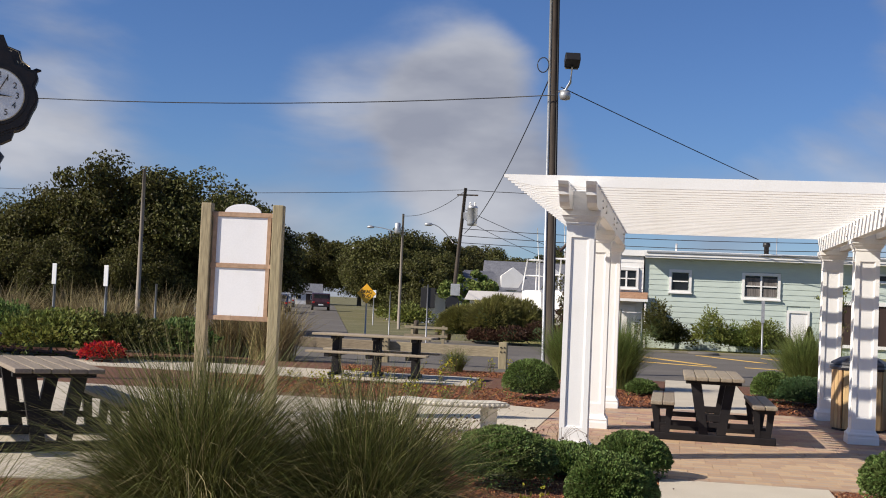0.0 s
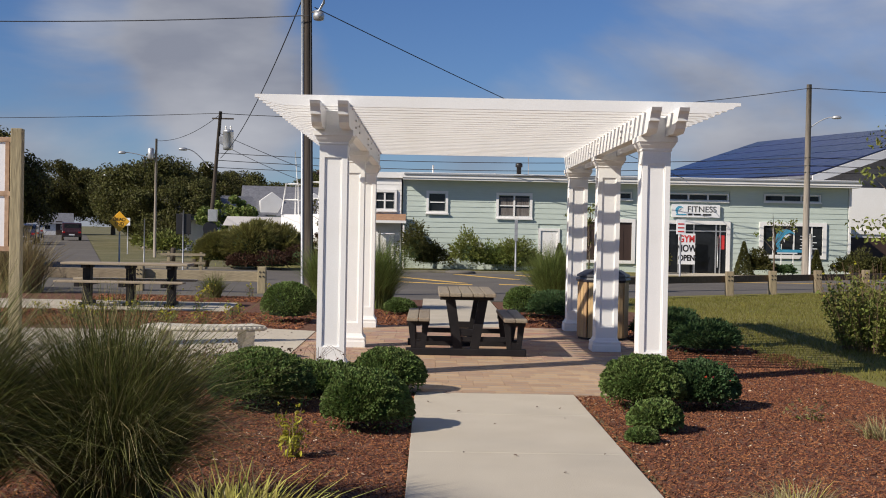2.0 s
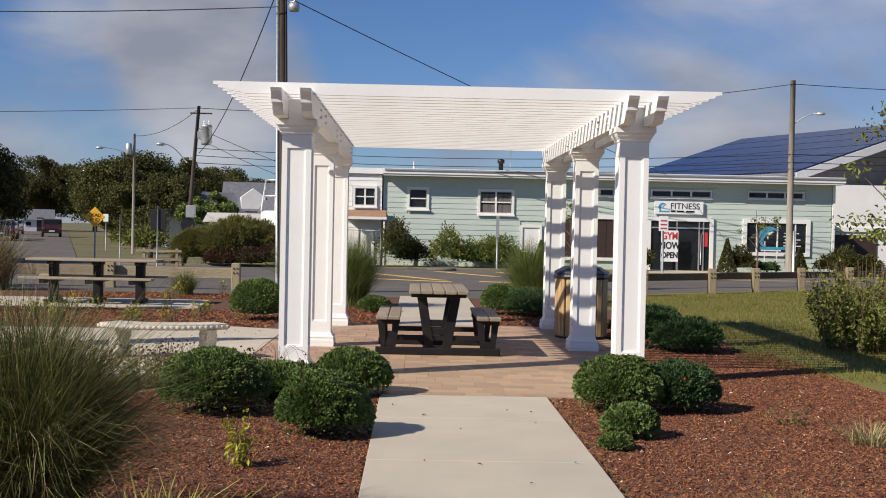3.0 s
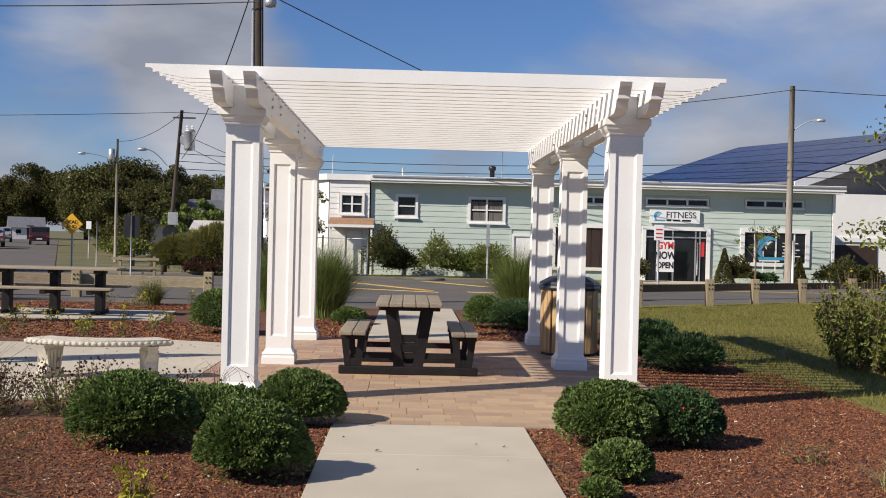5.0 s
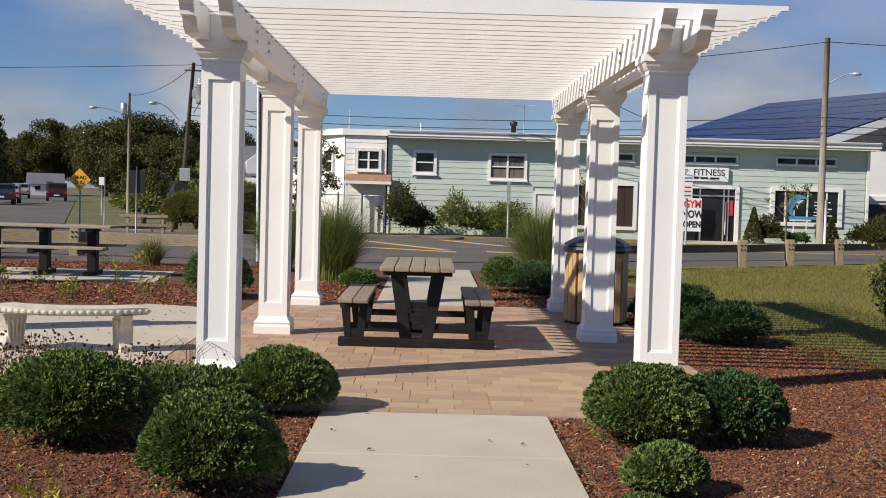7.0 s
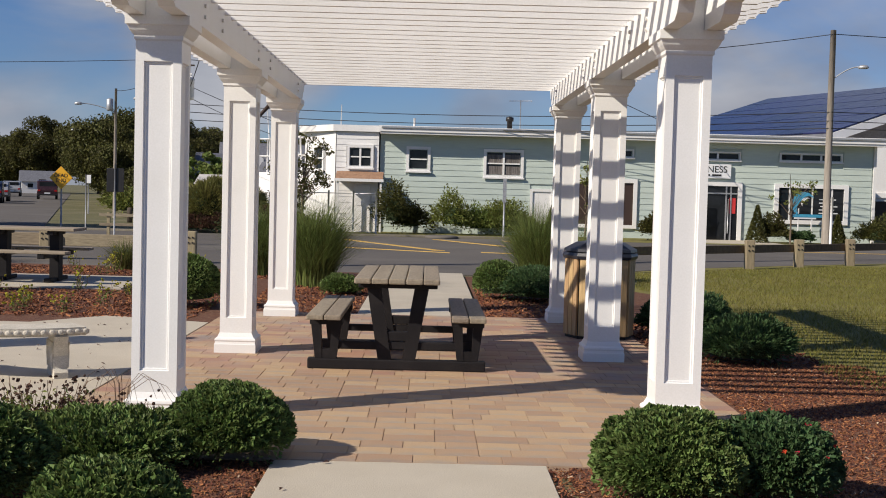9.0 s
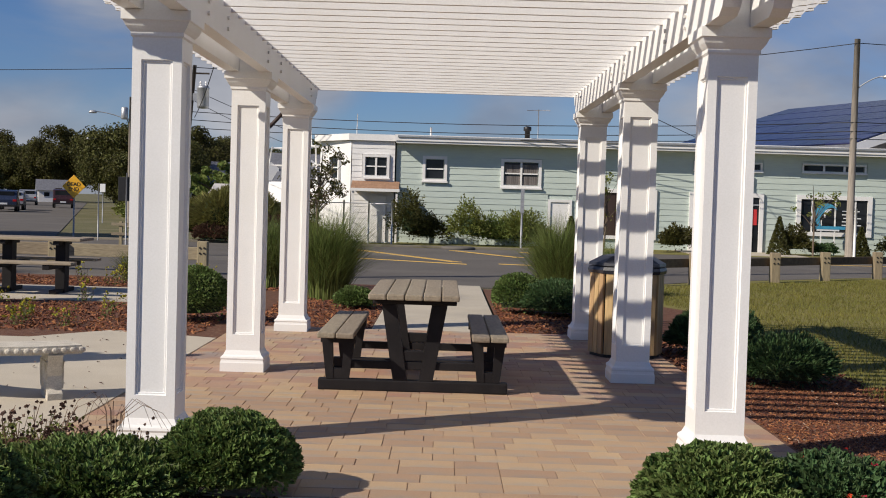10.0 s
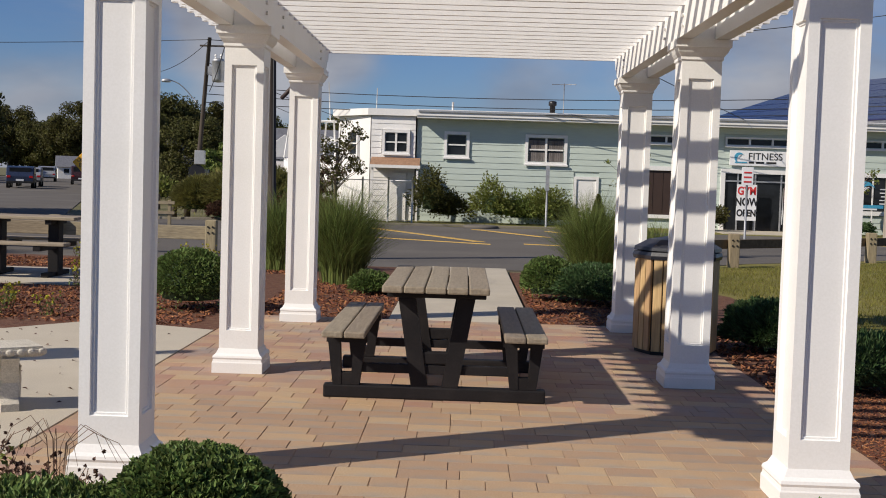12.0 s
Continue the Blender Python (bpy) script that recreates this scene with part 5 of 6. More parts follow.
# ---- street clock ----
def street_clock(x, y, rz):
    root = thing("street_clock", x, y, 0, rz, "ornate black cast-iron street clock with a white dial", "clock")
    root.scale = (1.06, 1.06, 1.06)
    part("base", lathe(bmesh.new(), [(0.36, 0), (0.36, 0.12), (0.28, 0.18), (0.24, 0.55), (0.28, 0.62), (0.16, 0.72)], 8), "clock_body", root)
    part("column", lathe(bmesh.new(), [(0.15, 0.72), (0.11, 1.0), (0.095, 3.0), (0.12, 3.08), (0.10, 3.14), (0.16, 3.26), (0.09, 3.34), (0.09, 3.56)], 14), "clock_body", root)
    bm = bmesh.new()
    n = 40
    outline = []
    for i in range(n):
        a = i * math.tau / n
        w = 0.575 + 0.02 * math.cos(8 * a) + (0.09 if abs(math.sin(a) - 0.5) < 0.12 else 0.0) + (0.10 if math.sin(a) > 0.93 else 0)
        outline.append((w * math.cos(a), 4.15 + w * math.sin(a) * 1.04))
    prism(bm, outline, "y", -0.20, 0.20)
    bmesh.ops.bevel(bm, geom=[e for e in bm.edges if abs(e.verts[0].co.y - e.verts[1].co.y) < 0.001], offset=0.04, segments=2, affect="EDGES")
    head = part("head", bm, "clock_body", root)
    # scrolled pediment and foot
    bm = bmesh.new()
    prism(bm, [(-0.46, 4.60), (-0.34, 4.70), (-0.30, 4.84), (-0.12, 4.90), (-0.05, 5.06), (0.05, 5.06), (0.12, 4.90), (0.30, 4.84), (0.34, 4.70), (0.46, 4.60)], "y", -0.15, 0.15)
    part("pediment", bm, "clock_body", head)
    bm = bmesh.new()
    sweep(bm, [(0.49, 0, 4.55), (0.55, 0, 4.60), (0.61, 0, 4.60)], [0.05, 0.035, 0.015], 8)
    sweep(bm, [(-0.49, 0, 4.55), (-0.55, 0, 4.60), (-0.61, 0, 4.60)], [0.05, 0.035, 0.015], 8)
    part("ear", bm, "clock_body", head)
    bm = bmesh.new()
    prism(bm, [(-0.30, 3.72), (-0.24, 3.52), (-0.10, 3.44), (0.10, 3.44), (0.24, 3.52), (0.30, 3.72)], "y", -0.14, 0.14)
    part("foot", bm, "clock_body", head)
    for r, z0, z1, mt, nm in ((0.445, -0.235, -0.201, "clock_body", "bezel"), (0.40, -0.245, -0.236, "gold", "gilt_ring"), (0.385, -0.252, -0.246, "face", "dial")):
        bm = bmesh.new()
        prism(bm, [(r * math.cos(i * math.tau / 40), 4.15 + r * math.sin(i * math.tau / 40)) for i in range(40)], "y", z0, z1)
        part(nm, bm, mt, head)
    for i in range(1, 13):
        a = math.pi / 2 - i * math.tau / 12
        lettering(str(i), 0.13, pose(0.295 * math.cos(a), -0.256, 4.15 + 0.295 * math.sin(a), 90), "black", head, "numeral", 0.002)
    for ang, ln in ((-4, 0.22), (62, 0.30)):
        a = radians(ang)
        bm = bmesh.new()
        sweep(bm, [(-0.05 * math.cos(a), -0.262, 4.15 - 0.05 * math.sin(a)), (ln * math.cos(a), -0.262, 4.15 + ln * math.sin(a))], [0.012, 0.006], 6)
        part("clock_hand", bm, "black", head)
    lettering("POINT", 0.10, pose(0.24, -0.156, 4.66, 90) @ pose(0, 0, 0, 0, 0, -12), "gold", head, depth=0.003)
    bm = bmesh.new()
    for a, b, z in ((0.02, 0.18, 4.80), (0.03, 0.12, 4.74)):
        bx(bm, a, b, -0.158, -0.1505, z, z + 0.035)
    part("faded_word", bm, "gold", head)
    bm = bmesh.new()
    sweep(bm, [(0.13, -0.152, 4.88), (0.27, -0.152, 4.83), (0.32, -0.152, 4.70), (0.44, -0.152, 4.62)], 0.008, 5)
    part("gilt_line", bm, "gold", head)


street_clock(-11.3, 5.37, 29.0)


# ---- plants ----
def mound(name, x, y, r, h, n, leaf, wide, label, mats=("mum", "mum_shade"), seed=1, category="shrub", group="", tilt=0.65, core=0.76, rough=0.10, extra=None, deep=0.3, lumps=9, sharp=6.0):
    rng = np.random.default_rng(seed)
    p, nr = dome_points(rng, n, r, h, lumps, rough, deep, sharp)
    v, f = leaves(rng, p, nr, leaf, wide, tilt)
    chunks = [(v, f, 0)]
    # plain dark body under the leaves; its colour stands for the mound's inner shade
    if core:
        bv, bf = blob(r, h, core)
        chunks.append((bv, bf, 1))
    use = list(mats)
    if extra:
        q, qn = dome_points(rng, extra[1], r * 1.02, h * 1.02, rough=rough, deep=0.05)
        v2, f2 = leaves(rng, q, qn, extra[2], extra[2], 0.2)
        use.append(extra[0])
        chunks.append((v2, f2, len(use) - 1))
    root = thing(name, x, y, -0.02, (seed * 67) % 360, label, category, group)
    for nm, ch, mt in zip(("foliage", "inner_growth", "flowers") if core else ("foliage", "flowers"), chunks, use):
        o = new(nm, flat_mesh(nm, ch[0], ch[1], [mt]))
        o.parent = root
        if nm != "inner_growth":
            tagged(o, kind="stuff")
    return root


MUM = "low rounded bright-green chrysanthemum mound in the mulch"
for i, (x, y, r, h, n) in enumerate(((-1.98, -2.22, 0.405, 0.50, 16000), (-1.08, -3.17, 0.328, 0.45, 14000), (-0.98, -1.10, 0.335, 0.41, 11000), (1.215, -1.82, 0.36, 0.45, 13000))):
    mound("garden_mound", x, y, r, h, int(n * 1.35), 0.032, 0.019, MUM, seed=11 + i, group="mounds along the path", rough=0.105, deep=0.40, core=0.68, lumps=22, sharp=16.0)
mound("garden_mound", 1.08, -3.05, 0.20, 0.25, 4500, 0.036, 0.022, "small loose green mound at the path's edge", seed=21, group="mounds along the path")
mound("garden_mound", 0.90, -3.55, 0.12, 0.12, 1400, 0.034, 0.02, "tiny green sprout at the path's edge", seed=22, group="mounds along the path")
mound("low_shrub", -1.52, -1.32, 0.42, 0.30, 9000, 0.034, 0.018, "loose low green shrub between the mounds", mats=("mum", "mum_shade"), seed=23, rough=0.28)
mound("red_flowered_shrub", 1.72, -1.75, 0.30, 0.44, 8500, 0.034, 0.02, "dark green shrub with a few red flowers", mats=("juniper", "mum_shade"), seed=24, extra=("petal_red", 24, 0.024), rough=0.12)
for i, (x, y, r, h) in enumerate(((2.88, 3.25, 0.44, 0.42), (2.75, 5.2, 0.42, 0.40), (3.05, 6.6, 0.45, 0.36))):
    mound("juniper_shrub", x, y, r, h, 7500, 0.05, 0.014, "spreading dark green juniper in the mulch", mats=("juniper", "mum_shade"), seed=31 + i, group="junipers", rough=0.25, tilt=0.75)
mound("round_shrub", -2.82, 7.0, 0.44, 0.66, 8000, 0.036, 0.022, "round clipped dark green shrub in the mulch", seed=36, rough=0.06)
mound("round_shrub", 1.06, 9.2, 0.36, 0.55, 6000, 0.036, 0.022, "round green shrub at the far path", mats=("mum", "mum_shade"), seed=37, rough=0.06)
mound("round_shrub", 1.62, 8.9, 0.55, 0.50, 8000, 0.045, 0.018, "spreading dark juniper by the path", mats=("juniper", "mum_shade"), seed=38, rough=0.2)
mound("low_shrub", -1.12, 9.3, 0.28, 0.28, 3000, 0.04, 0.022, "small bright green plant beside tall grass", seed=39, rough=0.2)


def tuft(name, x, y, r, h, n, width, mats, label, seed, lean=0.55, droop=0.5, spread=0.3, plumes=0, category="ornamental grass", group=""):
    rng = np.random.default_rng(seed)
    root = thing(name, x, y, -0.02, 0, label, category, group)
    sets = [("green_growth", blades(rng, n, r, h, width, lean, droop, spread), mats[0])]
    if len(mats) > 1:
        sets.append(("dry_growth", blades(rng, n // 6, r, h * 1.05, width * 0.8, lean * 1.1, droop * 1.15, spread), mats[1]))
    for nm, (v, f), mt in sets:
        o = new(nm, flat_mesh(nm, v, f, [mt]))
        o.parent = root
        tagged(o, kind="stuff")
    return root


BIG = "tall arching green maiden grass clump with pale tips"
tuft("grass_clump", -2.14, -6.28, 0.44, 1.22, 10000, 0.0036, ("reed", "tan_blade"), BIG, 51, 0.66, 0.84, 0.36, group="grass clumps by the path")
tuft("grass_clump", -2.90, -6.52, 0.54, 1.36, 10000, 0.0036, ("reed", "tan_blade"), BIG, 52, 0.74, 0.84, 0.30, group="grass clumps by the path")
tuft("grass_clump", -4.05, -6.9, 0.60, 0.92, 800, 0.0042, ("reed", "tan_blade"), BIG, 53, 0.82, 0.70, 0.30, group="grass clumps by the path")
tuft("grass_clump", -2.80, -8.0, 0.40, 0.66, 1500, 0.0038, ("reed", "tan_blade"), "small upright grass tuft by the path", 54, 0.4, 0.3, 0.4)
for i, (x, y, r, h, n) in enumerate(((-1.62, 10.6, 0.56, 1.38, 5200), (-2.75, 12.6, 0.5, 1.3, 3000), (1.85, 12.0, 0.6, 1.36, 5200), (2.9, 13.3, 0.5, 0.95, 2200))):
    tuft("grass_clump", x, y, r, h, n, 0.0045, ("reed_green", "reed"), "upright green ornamental grass by the far path", 61 + i, 0.33, 0.40, 0.45, group="grass clumps by the far path")
for i, (x, y, r, h, n) in enumerate(((-1.40, -7.20, 0.42, 0.54, 950), (-2.05, -7.4, 0.26, 0.36, 300))):
    tuft("golden_grass", x, y, r, h, n, 0.009, ("gold_blade", "tan_blade"), "golden-yellow striped grass tuft arching over mulch", 71 + i, 0.75, 1.1, 0.35)
tuft("golden_grass", 1.18, -6.25, 0.30, 0.34, 420, 0.0045, ("tan_blade", "gold_blade"), "pale straw-coloured grass tuft in the mulch", 75, 0.6, 0.7, 0.35)
tuft("golden_grass", 2.75, -3.2, 0.3, 0.22, 160, 0.004, ("tan_blade", "reed"), "sparse dry grass tuft in the mulch", 76, 0.6, 0.6, 0.5)
tuft("grass_clump", -5.1, 13.2, 0.35, 0.6, 500, 0.006, ("reed", "reed_green"), "small grass tuft before the rail", 77, 0.5, 0.4, 0.4)


def stalks(name, x, y, r, h, n, leaf_m, head_m, label, seed, heads=1.0, leaf=0.035, head=0.028, category="plant", group="", per=5):
    """Thin branching stalks with leaves low down and seed heads on top."""
    rng = np.random.default_rng(seed)
    bm = bmesh.new()
    cl, ch = [], []
    for i in range(n):
        a, q = rng.uniform(0, math.tau), rng.random() ** 0.5 * r
        b = Vector((q * 0.6 * math.cos(a), q * 0.6 * math.sin(a), 0))
        t = Vector((q * math.cos(a) + rng.normal() * 0.04, q * math.sin(a) + rng.normal() * 0.04, h * rng.uniform(0.6, 1.05)))
        mid = b.lerp(t, 0.5) + Vector((rng.normal() * 0.02, rng.normal() * 0.02, 0.02))
        sweep(bm, [b, mid, t], [0.004, 0.003, 0.002], 3, cap=False, mi=0)
        for k in range(per):
            cl.append(b.lerp(t, rng.uniform(0.1, 0.85)) + Vector(rng.normal(size=3) * 0.025))
        for k in range(3):
            if rng.random() < heads:
                ch.append(t + Vector(rng.normal(size=3) * 0.03))
    me0 = bpy.data.meshes.new("tmp")
    bm.to_mesh(me0)
    bm.free()
    v0 = np.array([v.co[:] for v in me0.vertices])
    f0 = np.array([p.vertices[:] for p in me0.polygons])
    bpy.data.meshes.remove(me0)
    chunks = [(v0, f0, 0)]
    cl = np.array([c[:] for c in cl])
    cl[:, 2] = np.maximum(cl[:, 2], 0.02)
    nrm = rng.normal(size=cl.shape) + np.array([0, 0, 1.0])
    nrm /= np.linalg.norm(nrm, axis=1, keepdims=True)
    chunks.append((*leaves(rng, cl, nrm, leaf, leaf * 0.45, 0.4), 1))
    if ch:
        ch = np.array([c[:] for c in ch])
        nh = rng.normal(size=ch.shape)
        nh /= np.linalg.norm(nh, axis=1, keepdims=True)
        v, f = leaves(rng, np.repeat(ch, 3, axis=0), np.concatenate([nh, nh[::-1], -nh])[:len(ch) * 3], head, head * 0.8, 0.3)
        chunks.append((v, f, 2))
    root = thing(name, x, y, -0.02, 0, label, category, group)
    for nm, ch, mt in zip(("stem", "leaf_growth", "flower_growth"), chunks, ("twig", leaf_m, head_m)):
        o = new(nm, flat_mesh(nm, ch[0], ch[1], [mt]))
        o.parent = root
        tagged(o, kind="stuff")
    return root


for i, (x, y, r, h, n) in enumerate(((-1.72, -0.88, 0.28, 0.25, 70), (-2.15, -0.75, 0.34, 0.31, 80), (-2.75, -0.8, 0.44, 0.38, 90), (-3.4, -0.9, 0.42, 0.39, 85))):
    stalks("faded_perennial", x, y, r, h, n, ("dark_red", "olive", "olive", "dark_red")[i], "seed", "faded perennial with reddish leaves and brown seed heads", 81 + i, 0.6, 0.034, 0.024, group="faded perennials", per=16)
for i, (x, y, h) in enumerate(((-1.50, -4.35, 0.32), (-0.95, -6.6, 0.12), (-2.5, -5.2, 0.12))):
    stalks("yellow_plant", x, y, 0.09, h, 14, "yellow_leaf", "yellow_leaf", "small yellow-green leafy plant in the mulch", 91 + i, 0.3, 0.055, per=12)
rng = np.random.default_rng(5)
for i in range(16):
    stalks("young_perennial", -2.75 - 4.2 * rng.random(), 5.9 + 2.9 * rng.random(), 0.12, 0.16 + 0.2 * rng.random(), 9, "reed_green", "yellow_leaf", "young green perennial with pale yellow flowers", 101 + i, 0.7, 0.045, 0.035, group="young perennials")
for i in range(8):
    stalks("young_perennial", -3.2 - 3.0 * rng.random(), 11.9 + 1.8 * rng.random(), 0.12, 0.2 + 0.15 * rng.random(), 8, "olive", "yellow_leaf", "young green perennial with pale yellow flowers", 131 + i, 0.6, 0.045, 0.035, group="young perennials")
stalks("wispy_weed", 2.45, -2.4, 0.14, 0.12, 10, "olive", "tan_seed", "wispy low weed in the mulch", 150)
stalks("tall_shrub", 5.4, 3.95, 0.85, 1.12, 240, "olive", "yellow_leaf", "loose olive-green shrub with yellow tips on the lawn's edge", 151, 0.05, 0.065, 0.035, "shrub", per=40)
stalks("tall_shrub", 5.8, 3.0, 0.7, 1.0, 160, "olive", "tan_seed", "loose olive-green shrub on the lawn's edge", 152, 0.05, 0.065, 0.035, "shrub", per=36)


def tree_mesh(seed, h, r, trunk_h, leaf_m, n_clump, per, leaf, sparse=False, ground=False, tr=0.12):
    """Trunk and limbs, and a crown of many small leaves in uneven clumps. Gives both meshes."""
    rng = np.random.default_rng(seed)
    bm = bmesh.new()
    sweep(bm, [(0, 0, 0), (rng.normal() * 0.05, rng.normal() * 0.05, trunk_h), (rng.normal() * 0.1, rng.normal() * 0.1, h * 0.85)], [tr, tr * 0.75, tr * 0.2], 9)
    cs = []
    for i in range(n_clump):
        d = rng.normal(size=3)
        d /= np.linalg.norm(d)
        q = rng.random() ** 0.45
        lo_z = 0.12 * h if ground else trunk_h * 0.8
        c = np.array([d[0] * r * q, d[1] * r * q, (h + lo_z) / 2 + d[2] * (h - lo_z) / 2 * q * 0.93])
        cs.append(c)
    for c in cs[:: max(1, len(cs) // 14)]:
        st = Vector((0, 0, min(c[2] * 0.75, h * 0.7) * 0.8))
        sweep(bm, [st, st.lerp(Vector(c), 0.5) + Vector((0, 0, 0.08 * h * 0.3)), Vector(c)], [tr * 0.4, tr * 0.25, tr * 0.08], 5)
    wood = mesh_of(bm, "bark")
    pts, nrs = [], []
    for c in cs:
        s = r * rng.uniform(0.17, 0.34) * (0.75 if sparse else 1.0)
        d = rng.normal(size=(per, 3))
        d /= np.linalg.norm(d, axis=1, keepdims=True)
        pts.append(c + d * s * np.array([1, 1, 0.75]) * (rng.random((per, 1)) ** 0.4))
        nrs.append(d)
    p, nn = np.concatenate(pts), np.concatenate(nrs)
    p[:, 2] = np.maximum(p[:, 2], 0.05)
    v, f = leaves(rng, p, nn, leaf, leaf * 0.62, 0.35)
    return wood, flat_mesh("crown", v, f, [leaf_m])


def tree(name, x, y, meshes, label, scale=1.0, rz=0.0, group="", category="tree", squash=1.0):
    root = thing(name, x, y, -0.06, rz, label, category, group)
    root.matrix_basis = root.matrix_basis @ Matrix.Diagonal((scale, scale, scale * squash, 1))
    for nm, me in zip(("trunk", "crown"), meshes):
        o = new(nm, me)
        o.parent = root
    return root


# the dark wood behind the plaza
wood = [tree_mesh(201, 6.4, 3.0, 1.2, "tree_dark", 110, 300, 0.15, ground=True, tr=0.2), tree_mesh(202, 5.6, 2.8, 1.1, "tree_mid", 110, 300, 0.15, ground=True, tr=0.2), tree_mesh(203, 5.0, 2.6, 0.9, "tree_dark", 100, 300, 0.15, ground=True, tr=0.18)]
for i, (x, y, k, s) in enumerate(((-25.5, 31, 1, 0.85), (-23.3, 30, 2, 1.0), (-20.9, 30.5, 0, 1.04), (-18.6, 31.5, 1, 1.06), (-17.0, 32.5, 2, 0.95), (-28.5, 30, 0, 0.8), (-22.0, 27.0, 2, 0.62), (-19.2, 28.0, 2, 0.6), (-25.5, 26.5, 1, 0.6), (-31.5, 29, 1, 0.9))):
    tree("tree", x, y, wood[k], "dense dark-leaved tree reaching down to the undergrowth", s, 50 * i, "trees behind the plaza")
# the far wood at the end of the street
far_wood = [tree_mesh(211, 6.6, 3.6, 1.4, "tree_dark", 85, 460, 0.19, ground=True, tr=0.25), tree_mesh(212, 5.6, 3.4, 1.2, "tree_mid", 85, 460, 0.19, ground=True, tr=0.25), tree_mesh(213, 6.0, 3.8, 1.2, "tree_mid", 85, 460, 0.19, ground=True, tr=0.25)]
for i, (x, y, k, s) in enumerate(((-23.0, 84, 1, 0.95), (-19.8, 72, 2, 1.02), (-17.4, 68, 1, 0.9), (-18.0, 78, 0, 0.95), (-15.2, 84, 2, 0.95), (-25.2, 93, 2, 1.05), (-29.0, 108, 0, 1.15), (-34.0, 126, 1, 1.3),
                                  (-12.2, 90, 1, 1.0), (-9.0, 86, 0, 0.9), (-5.5, 92, 2, 1.0), (-2.0, 96, 1, 1.0), (2.0, 98, 0, 0.95), (6.5, 102, 1, 1.0), (-21, 110, 0, 1.1), (-28, 128, 1, 1.15), (-10.5, 104, 2, 1.15),
                                  (-48, 100, 1, 1.1), (-54, 114, 0, 1.2), (-60, 128, 2, 1.3), (-66, 142, 1, 1.4), (-58, 180, 0, 1.75), (-65, 184, 1, 1.6), (-51, 182, 2, 1.6), (-72, 186, 0, 1.7), (-44, 176, 1, 1.5), (-79, 182, 2, 1.6),
                                  (12, 110, 0, 1.0), (19, 112, 1, 1.1), (27, 100, 0, 1.0), (36, 90, 2, 1.1))):
    tree("tree", x, y, far_wood[k], "distant leafy green tree", s, 77 * i, "distant trees")
tree("tree", -13.0, 64, tree_mesh(221, 3.6, 1.9, 0.8, "tree_light", 40, 80, 0.3, ground=True), "bright light-green tree between the houses", 1.0, 0)
tree("small_tree", -4.15, 33.2, tree_mesh(222, 3.7, 1.25, 1.2, "tree_dark", 40, 40, 0.10, sparse=True, tr=0.05), "sparse dark-leaved small tree by the white house", 1.0, 20)
tree("small_tree", -4.7, 33.8, tree_mesh(226, 2.2, 0.9, 0.5, "dark_red", 26, 30, 0.11, sparse=True, tr=0.04), "scraggy reddish bush by the white house", 1.0, 20)
tree("small_tree", 12.75, 35.0, tree_mesh(223, 2.9, 0.75, 1.3, "olive", 14, 14, 0.10, sparse=True, tr=0.035), "thin sparse young tree before the shop window", 1.0, 0)
tree("small_tree", 5.35, 33.6, tree_mesh(225, 3.2, 0.9, 1.3, "olive", 16, 14, 0.10, sparse=True, tr=0.035), "thin sparse young tree by the building", 1.0, 60)
tree("small_tree", 6.55, 5.4, tree_mesh(224, 3.5, 1.35, 1.0, "olive", 34, 26, 0.09, sparse=True, tr=0.045), "young tree with thin drooping branches at the lawn", 1.0, 0)


# shrubs along the building
def far_shrub(x, y, r, h, leaf_m, label, seed, n=4200, leaf=0.085, name="foundation_shrub"):
    return mound(name, x, y, r, h, n, leaf, leaf * 0.55, label, mats=(leaf_m, "mum_shade"), seed=seed, group="shrubs along the building", rough=0.55, core=0.5, deep=0.6, lumps=26, sharp=18.0)


for i, (x, y, r, h, lm, lb) in enumerate(((-1.15, 35.6, 0.62, 1.75, "tree_mid", "dark climbing shrub beside the porch"), (-0.6, 35.9, 0.6, 1.0, "tree_dark", "dark shrub against the wall"),
                                          (0.95, 35.7, 0.75, 1.45, "olive", "olive-green evergreen shrub against the wall"), (1.9, 36.0, 0.8, 0.95, "tree_light", "low green shrub against the wall"),
                                          (2.75, 35.8, 0.65, 1.2, "olive", "green evergreen shrub against the wall"), (3.3, 35.9, 0.5, 0.75, "tree_mid", "low dark shrub against the wall"),
                                          (8.15, 35.6, 0.55, 0.85, "tree_dark", "round dark shrub beside the shop front"), (12.3, 35.6, 0.6, 0.85, "tree_dark", "round dark shrub by the shop door"),
                                          (16.0, 35.4, 0.7, 0.8, "tree_mid", "low spreading green shrub at the corner"), (17.2, 35.6, 0.6, 0.7, "tree_mid", "low green shrub at the corner"), (13.4, 35.9, 0.4, 0.45, "juniper", "low dark plant below the window"))):
    far_shrub(x, y, r, h, lm, lb, 301 + i)


def cone_shrub(x, y, r, h, seed, label="small conical evergreen"):
    rng = np.random.default_rng(seed)
    n = 2200
    t, a = rng.random(n) ** 0.7, rng.uniform(0, math.tau, n)
    z = h * (1 - t)
    q = r * t * rng.uniform(0.75, 1.05, n) + 0.02
    p = np.stack([q * np.cos(a), q * np.sin(a), z + 0.03], axis=1)
    nr = np.stack([np.cos(a), np.sin(a), np.full(n, 0.6)], axis=1)
    nr /= np.linalg.norm(nr, axis=1, keepdims=True)
    ob = new("conical_evergreen", flat_mesh("cone", *leaves(rng, p, nr, 0.09, 0.045, 0.6), ["tree_mid"]))
    ob.matrix_basis = pose(x, y, -0.05)
    tagged(ob, label, "shrub", "conical evergreens")


